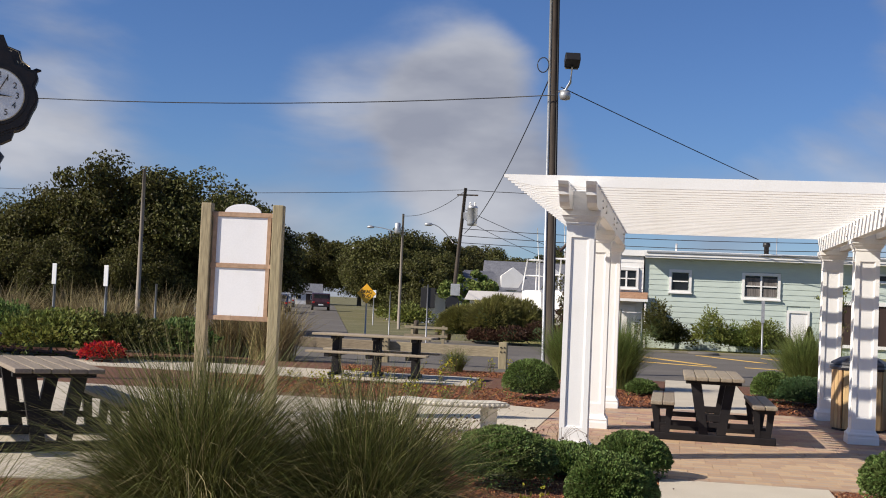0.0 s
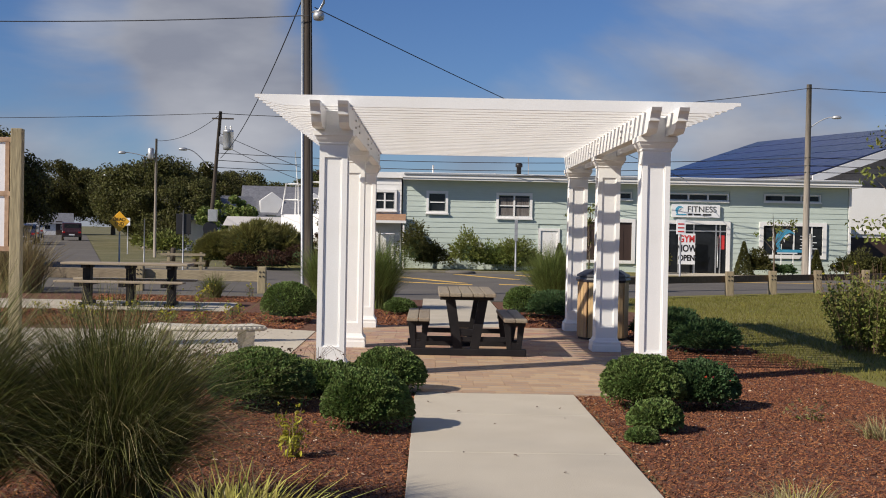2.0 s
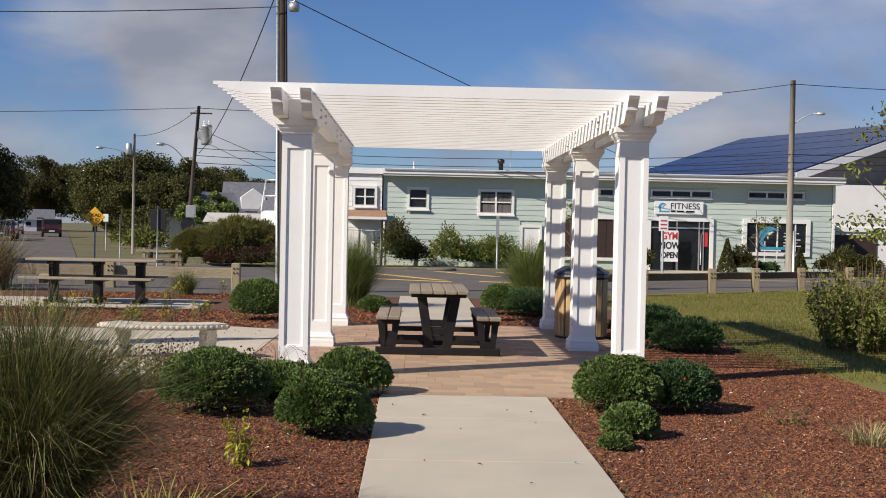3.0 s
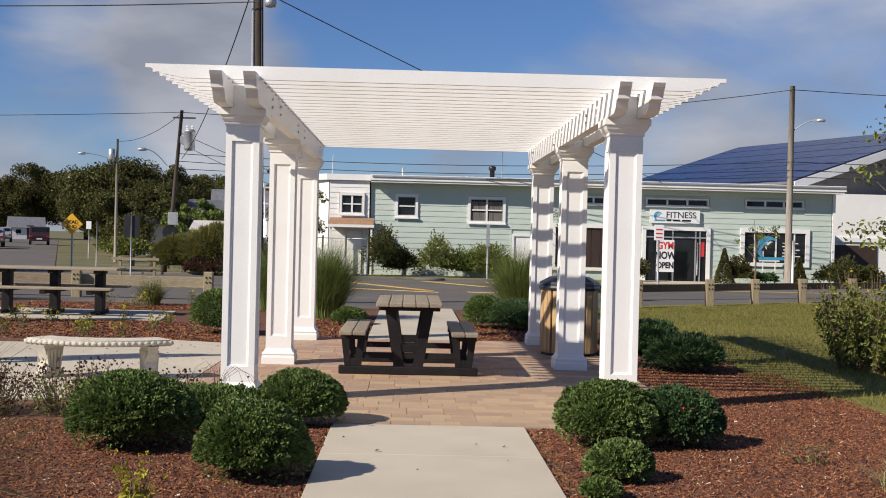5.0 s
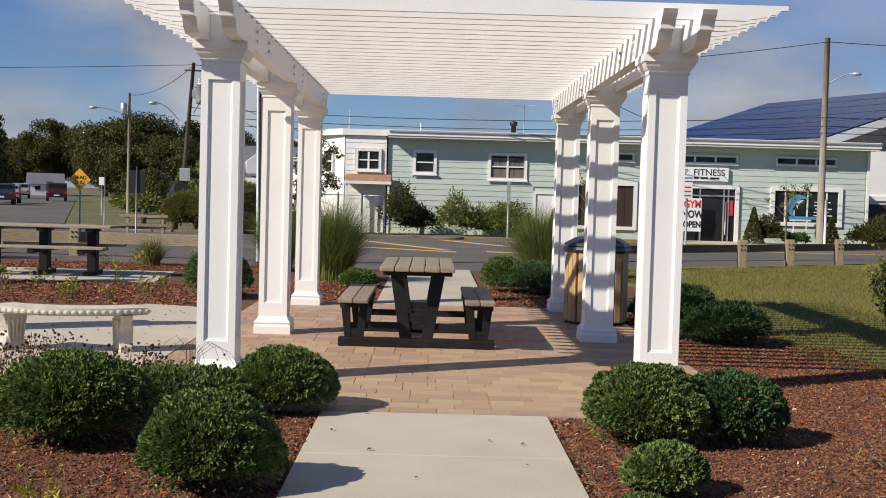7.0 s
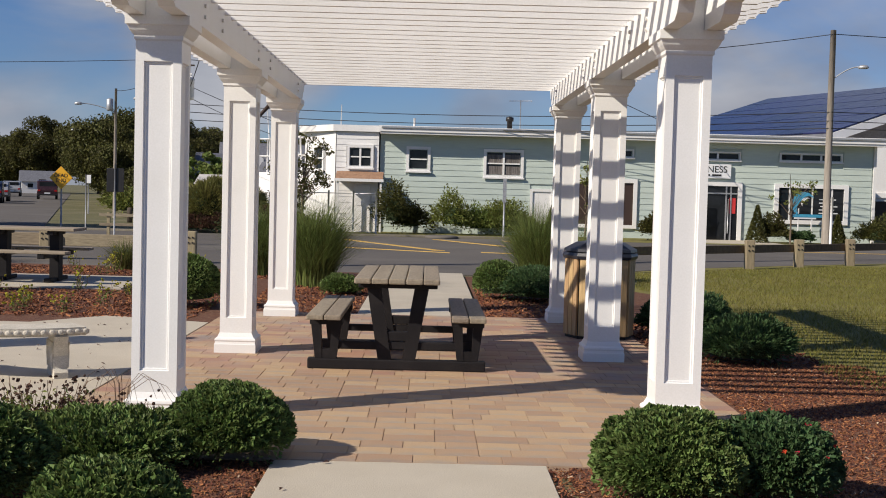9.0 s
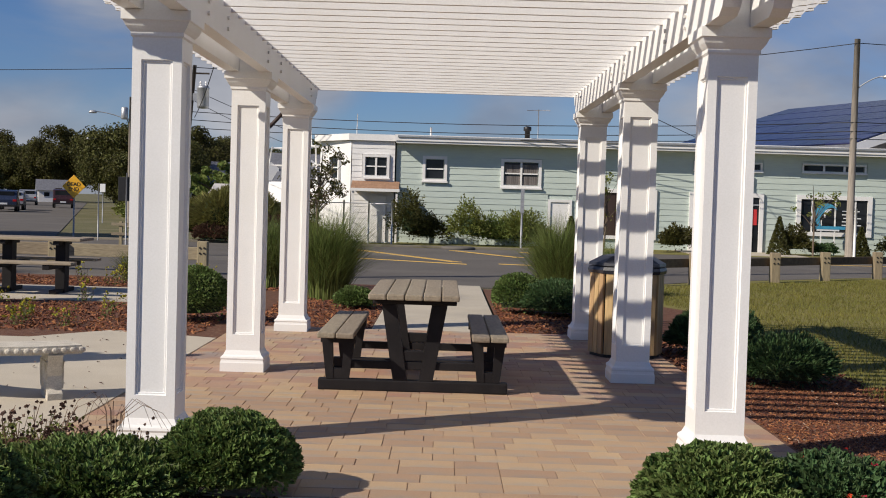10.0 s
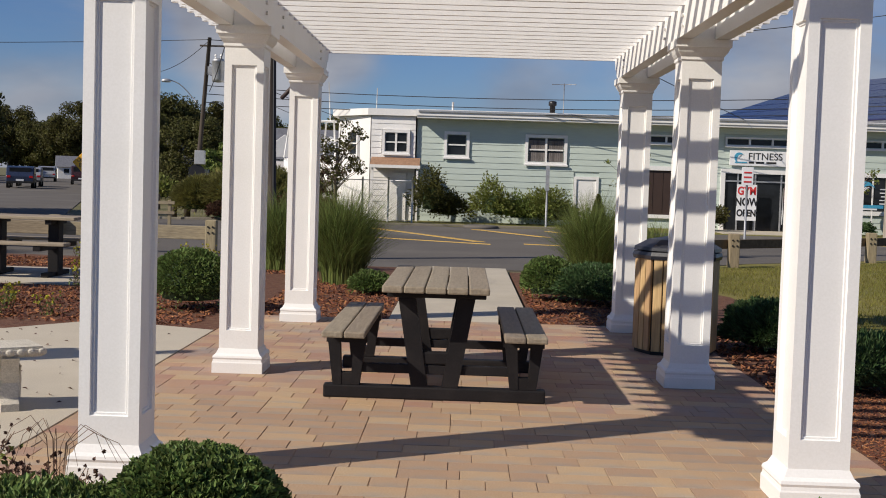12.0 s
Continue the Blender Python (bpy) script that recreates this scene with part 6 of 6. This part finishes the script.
cone_shrub(11.65, 35.3, 0.38, 1.35, 331, "conical evergreen beside the shop door")
cone_shrub(14.5, 35.3, 0.32, 1.05, 332, "conical evergreen below the display window")
cone_shrub(4.0, 31.2, 0.36, 1.15, 333, "conical evergreen on the verge")

# island planting by the road
rng = np.random.default_rng(9)
for i, (x, y, r, h) in enumerate(((-7.2, 32.6, 1.15, 1.75), (-6.1, 32.9, 0.95, 1.5), (-8.4, 33.2, 0.9, 1.3))):
    mound("feathery_grass", x, y, r, h, 9000, 0.26, 0.022, "rounded tan-green feathery grass on the corner", mats=("feather", "mum_shade"), seed=341 + i, category="ornamental grass", group="feathery grasses", rough=0.2, tilt=0.8, core=0.7)
for i, (x, y, r, h) in enumerate(((-5.3, 32.3, 0.75, 0.85), (-6.4, 31.9, 0.8, 0.65), (-4.5, 32.9, 0.6, 0.7), (-7.3, 31.8, 0.6, 0.5))):
    mound("red_leaved_shrub", x, y, r, h, 2600, 0.09, 0.05, "low dark reddish shrub on the corner", mats=("dark_red", "mum_shade"), seed=351 + i, group="reddish shrubs", rough=0.3)
# hedge and rough growth at the plaza's edge
for i, (x, y, r, h) in enumerate(((-16.4, 12.0, 1.4, 1.15), (-14.6, 11.4, 1.3, 1.1), (-13.2, 11.0, 1.1, 0.95), (-12.0, 11.6, 1.0, 0.9), (-10.9, 12.2, 0.9, 0.8), (-18.2, 11.6, 1.4, 1.2))):
    mound("hedge_bush", x, y, r, h, 5200, 0.10, 0.06, "rough green hedge bush at the plaza's edge", mats=(("tree_mid", "mum", "olive")[i % 3], "mum_shade"), seed=361 + i, group="hedge bushes", rough=0.4, lumps=20, sharp=12.0, deep=0.5, core=0.6)
for i in range(7):
    tuft("rough_grass", -17.5 + 1.35 * i, 14.0 + 0.5 * (i % 3), 0.8, 1.6, 800, 0.010, ("tan_seed", "tan_blade"), "dry reddish-tan rough grass before the trees", 371 + i, 0.4, 0.3, 0.6, group="rough grasses")
mound("red_shrub", -11.6, 10.2, 0.42, 0.42, 1300, 0.07, 0.04, "small bright red shrub before the hedge", mats=("petal_red", "dark_red"), seed=380, rough=0.3)
for i in range(9):
    far_shrub(-13.8 - 0.9 * i, 49 + 3.2 * i + (i % 3), 0.9, 1.1 + 0.25 * (i % 3), ("olive", "tree_mid", "tree_dark")[i % 3], "rough bush along the side street", 390 + i, 1400, 0.16, "roadside_bush")


# ---- houses, boats and cars beyond the road ----
def house(x, y, rz, w, d, wall_h, roof_h, wall_m, roof_m, label, dormer=False):
    root = thing("house", x, y, -0.06, rz, label, "house", "distant houses")
    part("wall", box(-w / 2, w / 2, -d / 2, d / 2, 0, wall_h), wall_m, root)
    bm = bmesh.new()
    prism(bm, [(-d / 2 - 0.3, wall_h - 0.05), (0, wall_h + roof_h), (d / 2 + 0.3, wall_h - 0.05)], "x", -w / 2 - 0.3, w / 2 + 0.3)
    rf = part("roof", bm, roof_m, root)
    if dormer:
        for k in (-1, 1):
            bm = bmesh.new()
            prism(bm, [(k * w * 0.24 - 0.8, wall_h + 0.1), (k * w * 0.24 - 0.8, wall_h + 0.9), (k * w * 0.24, wall_h + 1.5), (k * w * 0.24 + 0.8, wall_h + 0.9), (k * w * 0.24 + 0.8, wall_h + 0.1)], "y", -d / 2 - 0.05, -d / 2 + 1.6)
            dm = part("dormer", bm, wall_m, rf)
    for i in range(max(2, int(w / 2.2))):
        xx = -w / 2 + w * (i + 0.5) / max(2, int(w / 2.2))
        wn = part("window", box(xx - 0.45, xx + 0.45, -d / 2 - 0.05, -d / 2 - 0.001, wall_h * 0.45, wall_h * 0.85), "trim", root)
        part("pane", box(xx - 0.36, xx + 0.36, -d / 2 - 0.07, -d / 2 - 0.051, wall_h * 0.49, wall_h * 0.81), "glass", wn)
    part("door", box(-0.45 + w * 0.1, 0.45 + w * 0.1, -d / 2 - 0.04, -d / 2 - 0.001, 0, 2.0), "dark_brown", root)


house(-10.6, 74, 12, 6.0, 6, 2.5, 2.0, "white_wall", "grey_shingle", "distant white house with a grey-blue shingled roof and dormers", True)
house(-15.5, 70, 40, 6.0, 5, 2.0, 1.7, "white_wall", "grey_shingle", "distant white cottage with a grey roof")
house(-7.2, 72, -8, 6.0, 6, 2.4, 1.6, "siding", "grey_shingle", "distant grey house behind the marina")
house(-55, 165, 20, 4.5, 4, 1.7, 1.5, "white_wall", "grey_shingle", "small white cottage at the far end of the street")
house(-8.6, 60, 3, 7.4, 4, 1.7, 0.5, "white_wall", "roof_membrane", "low white boat shed")


def boat(x, y, rz, ln, label):
    root = thing("boat", x, y, 0.25, rz, label, "boat", "boats on stands")
    bm = bmesh.new()
    st = [(-0.5, 0.42, 0.0), (-0.2, 0.48, 0.0), (0.2, 0.42, 0.03), (0.42, 0.22, 0.10), (0.5, 0.02, 0.18)]
    rings = []
    for t, wd, lift in st:
        xx = t * ln
        rings.append([bm.verts.new((xx, s * wd * ln * 0.36 * q, zz + lift * ln * 0.3)) for s, q, zz in ((0, 0, 0.1), (1, 0.7, 0.35), (1, 1, 1.0), (-1, 1, 1.0), (-1, 0.7, 0.35))])
    for r0, r1 in zip(rings, rings[1:]):
        for k in range(5):
            bm.faces.new((r0[k], r0[(k + 1) % 5], r1[(k + 1) % 5], r1[k]))
    bm.faces.new(rings[0]), bm.faces.new(rings[-1][::-1])
    bmesh.ops.recalc_face_normals(bm, faces=bm.faces[:])
    part("hull", bm, "trim", root)
    part("cabin", box(-0.15 * ln, 0.2 * ln, -0.12 * ln, 0.12 * ln, 1.0, 1.9, bevel=0.12), "white_wall", root)
    part("cabin_glass", box(-0.12 * ln, 0.205 * ln, -0.122 * ln, 0.122 * ln, 1.45, 1.75), "glass", root)
    bm = bmesh.new()
    for sx in (-0.16, 0.06):
        for sy in (-0.1, 0.1):
            sweep(bm, [(sx * ln, sy * ln, 1.9), (sx * ln * 0.7 - 0.1, sy * ln * 0.7, 3.4)], 0.035, 6)
    for z in (2.6, 3.35):
        f = 1 - 0.25 * (z - 1.9) / 1.5
        for sy in (-0.1, 0.1):
            sweep(bm, [(-0.16 * ln * f, sy * ln * f, z), (0.06 * ln * f, sy * ln * f, z)], 0.03, 6)
        for sx in (-0.16, 0.06):
            sweep(bm, [(sx * ln * f, -0.1 * ln * f, z), (sx * ln * f, 0.1 * ln * f, z)], 0.03, 6)
    part("tower", bm, "trim", root, "white tubular fishing tower")
    part("aerial", sweep(bmesh.new(), [(-0.05 * ln, 0, 3.4), (-0.05 * ln - 0.2, 0, 4.9)], 0.02, 5), "trim", root)
    for k in (-0.3, 0.2):
        part("stand", box(k * ln - 0.1, k * ln + 0.1, -0.5, 0.5, -0.3, 0.12), "timber", root)


boat(-5.4, 43.5, 70, 5.5, "white motor boat with a fishing tower on stands")
boat(-3.9, 46.0, 100, 6.0, "white motor boat with a tall tower on stands")
boat(-6.9, 46.5, 60, 5.0, "white motor boat stored on stands")


def vehicle(x, y, rz, paint, label, tall=1.45, ln=4.5):
    root = thing("car", x, y, -0.04, rz, label, "car", "cars in the side street")
    w = 0.88
    bm = bmesh.new()
    prism(bm, [(-ln / 2, 0.35), (-ln / 2, 0.85), (-ln / 2 + 0.15, 0.95), (-ln / 2 + 0.5, tall - 0.05), (-ln / 2 + 0.9, tall), (ln * 0.12, tall), (ln * 0.27, 0.98), (ln / 2 - 0.1, 0.85), (ln / 2, 0.6), (ln / 2, 0.35)], "x", -w, w)
    bmesh.ops.bevel(bm, geom=bm.edges[:], offset=0.05, segments=1, affect="EDGES")
    part("body", bm, paint, root)
    part("rear_window", box(-0.68, 0.68, -ln / 2 + 0.26, -ln / 2 + 0.44, 1.0, tall - 0.12), "glass", root)
    part("front_window", box(-0.68, 0.68, ln * 0.14, ln * 0.27, 1.0, tall - 0.1), "glass", root)
    for s in (-1, 1):
        part("side_window", box(s * 0.885 - 0.01, s * 0.885 + 0.01, -ln / 2 + 0.75, ln * 0.13, 1.0, tall - 0.12), "glass", root)
        part("tail_lamp", box(s * 0.72 - 0.12, s * 0.72 + 0.12, -ln / 2 - 0.02, -ln / 2 + 0.01, 0.72, 0.86), "lamp_red", root)
        part("headlamp", box(s * 0.66 - 0.16, s * 0.66 + 0.16, ln / 2 - 0.02, ln / 2 + 0.02, 0.62, 0.76), "face", root)
        for yy in (-ln * 0.30, ln * 0.31):
            wh = part("wheel", sweep(bmesh.new(), [(s * 0.68, yy, 0.33), (s * 0.90, yy, 0.33)], 0.33, 16), "rubber", root)
            part("rim", sweep(bmesh.new(), [(s * 0.89, yy, 0.33), (s * 0.91, yy, 0.33)], 0.20, 12), "galv", wh)
    part("number_plate", box(-0.25, 0.25, -ln / 2 - 0.02, -ln / 2 + 0.005, 0.5, 0.62), "sign_white", root)
    part("bumper", box(-0.86, 0.86, -ln / 2 - 0.06, -ln / 2 + 0.02, 0.36, 0.5, bevel=0.02), "black", root)


vehicle(-35.0, 105, 17, "car_dark", "dark maroon sport utility car driving away", 1.7, 4.6)
vehicle(-30.6, 78, 17, "car_blue", "dark blue car parked at the kerb", 1.5)
vehicle(-32.9, 86, 17, "car_silver", "silver car parked at the kerb", 1.45)
vehicle(-44.0, 122, 17, "car_silver", "distant silver car parked at the kerb", 1.6)


def dry_stalk(x, y):
    """A few thin arching dead stems."""
    root = thing("dry_weed", x, y, -0.02, label="thin dead weed with arching grey stems before the post", category="weed")
    rng = np.random.default_rng(441)
    for i in range(11):
        a = -1.4 + 2.8 * i / 10
        top = 0.34 + 0.08 * rng.random()
        out = 0.26 * math.sin(a) * rng.uniform(0.7, 1.2)
        dy = rng.normal() * 0.05
        pts = [(0.02 * math.sin(a), 0, 0), (0.05 * math.sin(a), dy * 0.3, top * 0.8), (out * 0.5, dy * 0.6, top), (out * 0.85, dy, top * 0.88), (out * 1.1, dy, top * 0.60)]
        part("stem", sweep(bmesh.new(), pts, [0.0024, 0.002, 0.0016, 0.0013, 0.0009], 4, cap=False), "twig", root)


dry_stalk(-1.66, -0.62)


# ---- loose stuff: bark chips, grass blades, fallen leaves ----
def scatter_chips(name, boxes, density, size, seed, label, material="chip"):
    rng = np.random.default_rng(seed)
    ps = []
    for x0, x1, y0, y1 in boxes:
        n = int((x1 - x0) * (y1 - y0) * density)
        ps.append(np.stack([rng.uniform(x0, x1, n), rng.uniform(y0, y1, n)], axis=1))
    p = np.concatenate(ps)
    n = len(p)
    ln = size * rng.uniform(0.4, 1.5, n)
    wd = size * rng.uniform(0.12, 0.4, n)
    th = size * rng.uniform(0.05, 0.2, n)
    a, b, c = rng.uniform(0, math.tau, n), rng.normal(size=n) * 0.45, rng.normal(size=n) * 0.5
    ux = np.stack([np.cos(a) * np.cos(b), np.sin(a) * np.cos(b), np.sin(b)], axis=1)
    side = np.stack([-np.sin(a), np.cos(a), np.zeros(n)], axis=1)
    up = np.cross(ux, side)
    uy = side * np.cos(c)[:, None] + up * np.sin(c)[:, None]
    uz = np.cross(ux, uy)
    ctr = np.concatenate([p, (-0.012 + size * rng.uniform(0.02, 0.35, n))[:, None]], axis=1)
    corners = np.array([(sx, sy, sz) for sz in (-1, 1) for sy in (-1, 1) for sx in (-1, 1)]) * 0.5
    v = ctr[:, None, :] + corners[None, :, 0:1] * (ux * ln[:, None])[:, None, :] + corners[None, :, 1:2] * (uy * wd[:, None])[:, None, :] + corners[None, :, 2:3] * (uz * th[:, None])[:, None, :]
    q = np.array([(4, 5, 7, 6), (0, 1, 5, 4), (2, 6, 7, 3), (0, 4, 6, 2), (1, 3, 7, 5)])
    f = (np.arange(n)[:, None, None] * 8 + q[None]).reshape(-1, 4)
    ob = new(name, flat_mesh(name, v.reshape(-1, 3), f, [material]))
    tagged(ob, label, "mulch", kind="stuff")


scatter_chips("bark_chips", [(-4.2, -0.735, -7.6, -1.15), (0.695, 4.2, -7.6, -1.15), (2.2, 3.9, -1.15, 3.2), (-6.4, -4.2, -7.6, -3.6)], 2400, 0.022, 401, "loose shredded brown bark chips")
scatter_chips("pale_chips", [(-4.2, -0.72, -7.6, -1.15), (0.68, 4.2, -7.6, -1.15), (2.2, 3.9, -1.15, 3.2)], 28, 0.024, 403, "scattered pale bleached bark chips", "pale_chip")
scatter_chips("bark_chips", [(-8.5, -2.5, 5.6, 8.9), (-7.5, -2.5, 11.8, 13.6), (-2.2, -0.78, 6.7, 11.0), (0.75, 2.4, 6.7, 11.0), (2.2, 3.6, 3.2, 6.5)], 320, 0.05, 402, "loose shredded brown bark chips")


def lawn_blades():
    rng = np.random.default_rng(411)
    n = 150000
    p = np.stack([rng.uniform(3.4, 15, n), -3.0 + 23 * rng.random(n) ** 1.0], axis=1)
    keep = (p[:, 1] < 14.2 + (p[:, 0] - 2.2) * 0.82) & (p[:, 0] > 3.5 + 0.15 * np.sin(p[:, 1] * 2) + 0.45 * (p[:, 1] < 0.8) * (0.8 - p[:, 1]) * 3)
    p = p[keep]
    n = len(p)
    h = rng.uniform(0.03, 0.065, n)
    a = rng.uniform(0, math.tau, n)
    w = 0.004
    d = rng.normal(size=(n, 2)) * 0.025
    z0 = np.full(n, -0.02)
    v = np.stack([np.stack([p[:, 0] - w * np.cos(a), p[:, 1] - w * np.sin(a), z0], 1), np.stack([p[:, 0] + w * np.cos(a), p[:, 1] + w * np.sin(a), z0], 1),
                  np.stack([p[:, 0] + d[:, 0], p[:, 1] + d[:, 1], z0 + h], 1)], axis=1).reshape(-1, 3)
    ob = new("lawn_grass", flat_mesh("lawn_grass", v, np.arange(n * 3).reshape(-1, 3), ["blade"]))
    tagged(ob, "short yellow-green lawn grass", "grass", kind="stuff")


lawn_blades()


def fallen_leaves():
    rng = np.random.default_rng(421)
    n = 150
    p = np.stack([np.where(rng.random(n) < 0.09, rng.uniform(-0.7, 0.65, n), rng.uniform(-5.5, -2.4, n)), rng.uniform(0.5, 5.0, n), np.full(n, 0.008)], axis=1)
    inner = p[:, 0] > -1
    p[inner, 1] = rng.uniform(-6.5, -1.2, inner.sum())
    nr = np.tile(np.array([0, 0, 1.0]), (n, 1)) + rng.normal(size=(n, 3)) * 0.15
    nr /= np.linalg.norm(nr, axis=1, keepdims=True)
    ob = new("fallen_leaves", flat_mesh("fallen_leaves", *leaves(rng, p, nr, 0.035, 0.02, 0.05), ["seed"]))
    tagged(ob, "small dry brown leaves on the concrete", "leaves", kind="stuff")


fallen_leaves()


# ---- paving under the pergola ----
def paving():
    root = thing("pavement_6", 0, 0, 0, label="tan and grey concrete paver floor under the pergola", category="pavement", kind="structure")
    x0, x1, y0, y1 = -2.225, 2.165, -1.125, 6.60
    part("bedding", box(x0, x1, y0, y1, -0.10, -0.0042), "sand", root)
    rng = random.Random(7)
    protos = {}

    def proto(w, d):
        key = (round(w, 3), round(d, 3))
        if key not in protos:
            bm = bmesh.new()
            a, b, e = w / 2 - 0.0010, d / 2 - 0.0010, 0.0022
            lo_ = [bm.verts.new((sx * a, sy * b, -0.03)) for sx, sy in ((-1, -1), (1, -1), (1, 1), (-1, 1))]
            md = [bm.verts.new((sx * a, sy * b, -0.007)) for sx, sy in ((-1, -1), (1, -1), (1, 1), (-1, 1))]
            tp = [bm.verts.new((sx * (a - e), sy * (b - e), 0)) for sx, sy in ((-1, -1), (1, -1), (1, 1), (-1, 1))]
            for r0, r1 in ((lo_, md), (md, tp)):
                for k in range(4):
                    bm.faces.new((r0[k], r0[(k + 1) % 4], r1[(k + 1) % 4], r1[k]))
            bm.faces.new(tp)
            protos[key] = mesh_of(bm, "paver")
        return protos[key]

    vs, fs = [], []
    y, row, near = y0, 0, 0
    depth = (y1 - y0) / 43
    while row < 43:
        x = x0 - rng.choice((0.0, 0.06, 0.12))
        while x < x1 - 0.01:
            w = rng.choice((0.18, 0.24, 0.24, 0.30))
            a, b = max(x, x0), min(x + w, x1)
            if b - a > 0.05:
                cx, cy, cz = (a + b) / 2, y + depth / 2, rng.uniform(-0.0015, 0.0015)
                if near < 300 and abs(b - a - w) < 1e-6:
                    o = new("paver", proto(w, depth))
                    o.parent = root
                    o.matrix_basis = pose(cx, cy, cz, rng.uniform(-0.25, 0.25), rng.uniform(-0.25, 0.25), 0)
                    near += 1
                else:
                    k = len(vs)
                    p, q, e = (b - a) / 2 - 0.0010, depth / 2 - 0.0010, 0.0022
                    for u, t, zz in ((p, q, -0.03), (p, q, -0.007), (p - e, q - e, 0.0)):
                        vs.extend([(cx + sx * u, cy + sy * t, cz + zz) for sx, sy in ((-1, -1), (1, -1), (1, 1), (-1, 1))])
                    for r in (0, 4):
                        fs.extend([(k + r + i, k + r + (i + 1) % 4, k + r + 4 + (i + 1) % 4, k + r + 4 + i) for i in range(4)])
                    fs.append((k + 8, k + 9, k + 10, k + 11))
            x += w
        y += depth
        row += 1
    o = new("far_pavers", flat_mesh("far_pavers", vs, fs, ["paver_far"]))
    o.parent = root
    tagged(o, "tan and grey concrete pavers", kind="stuff")


paving()
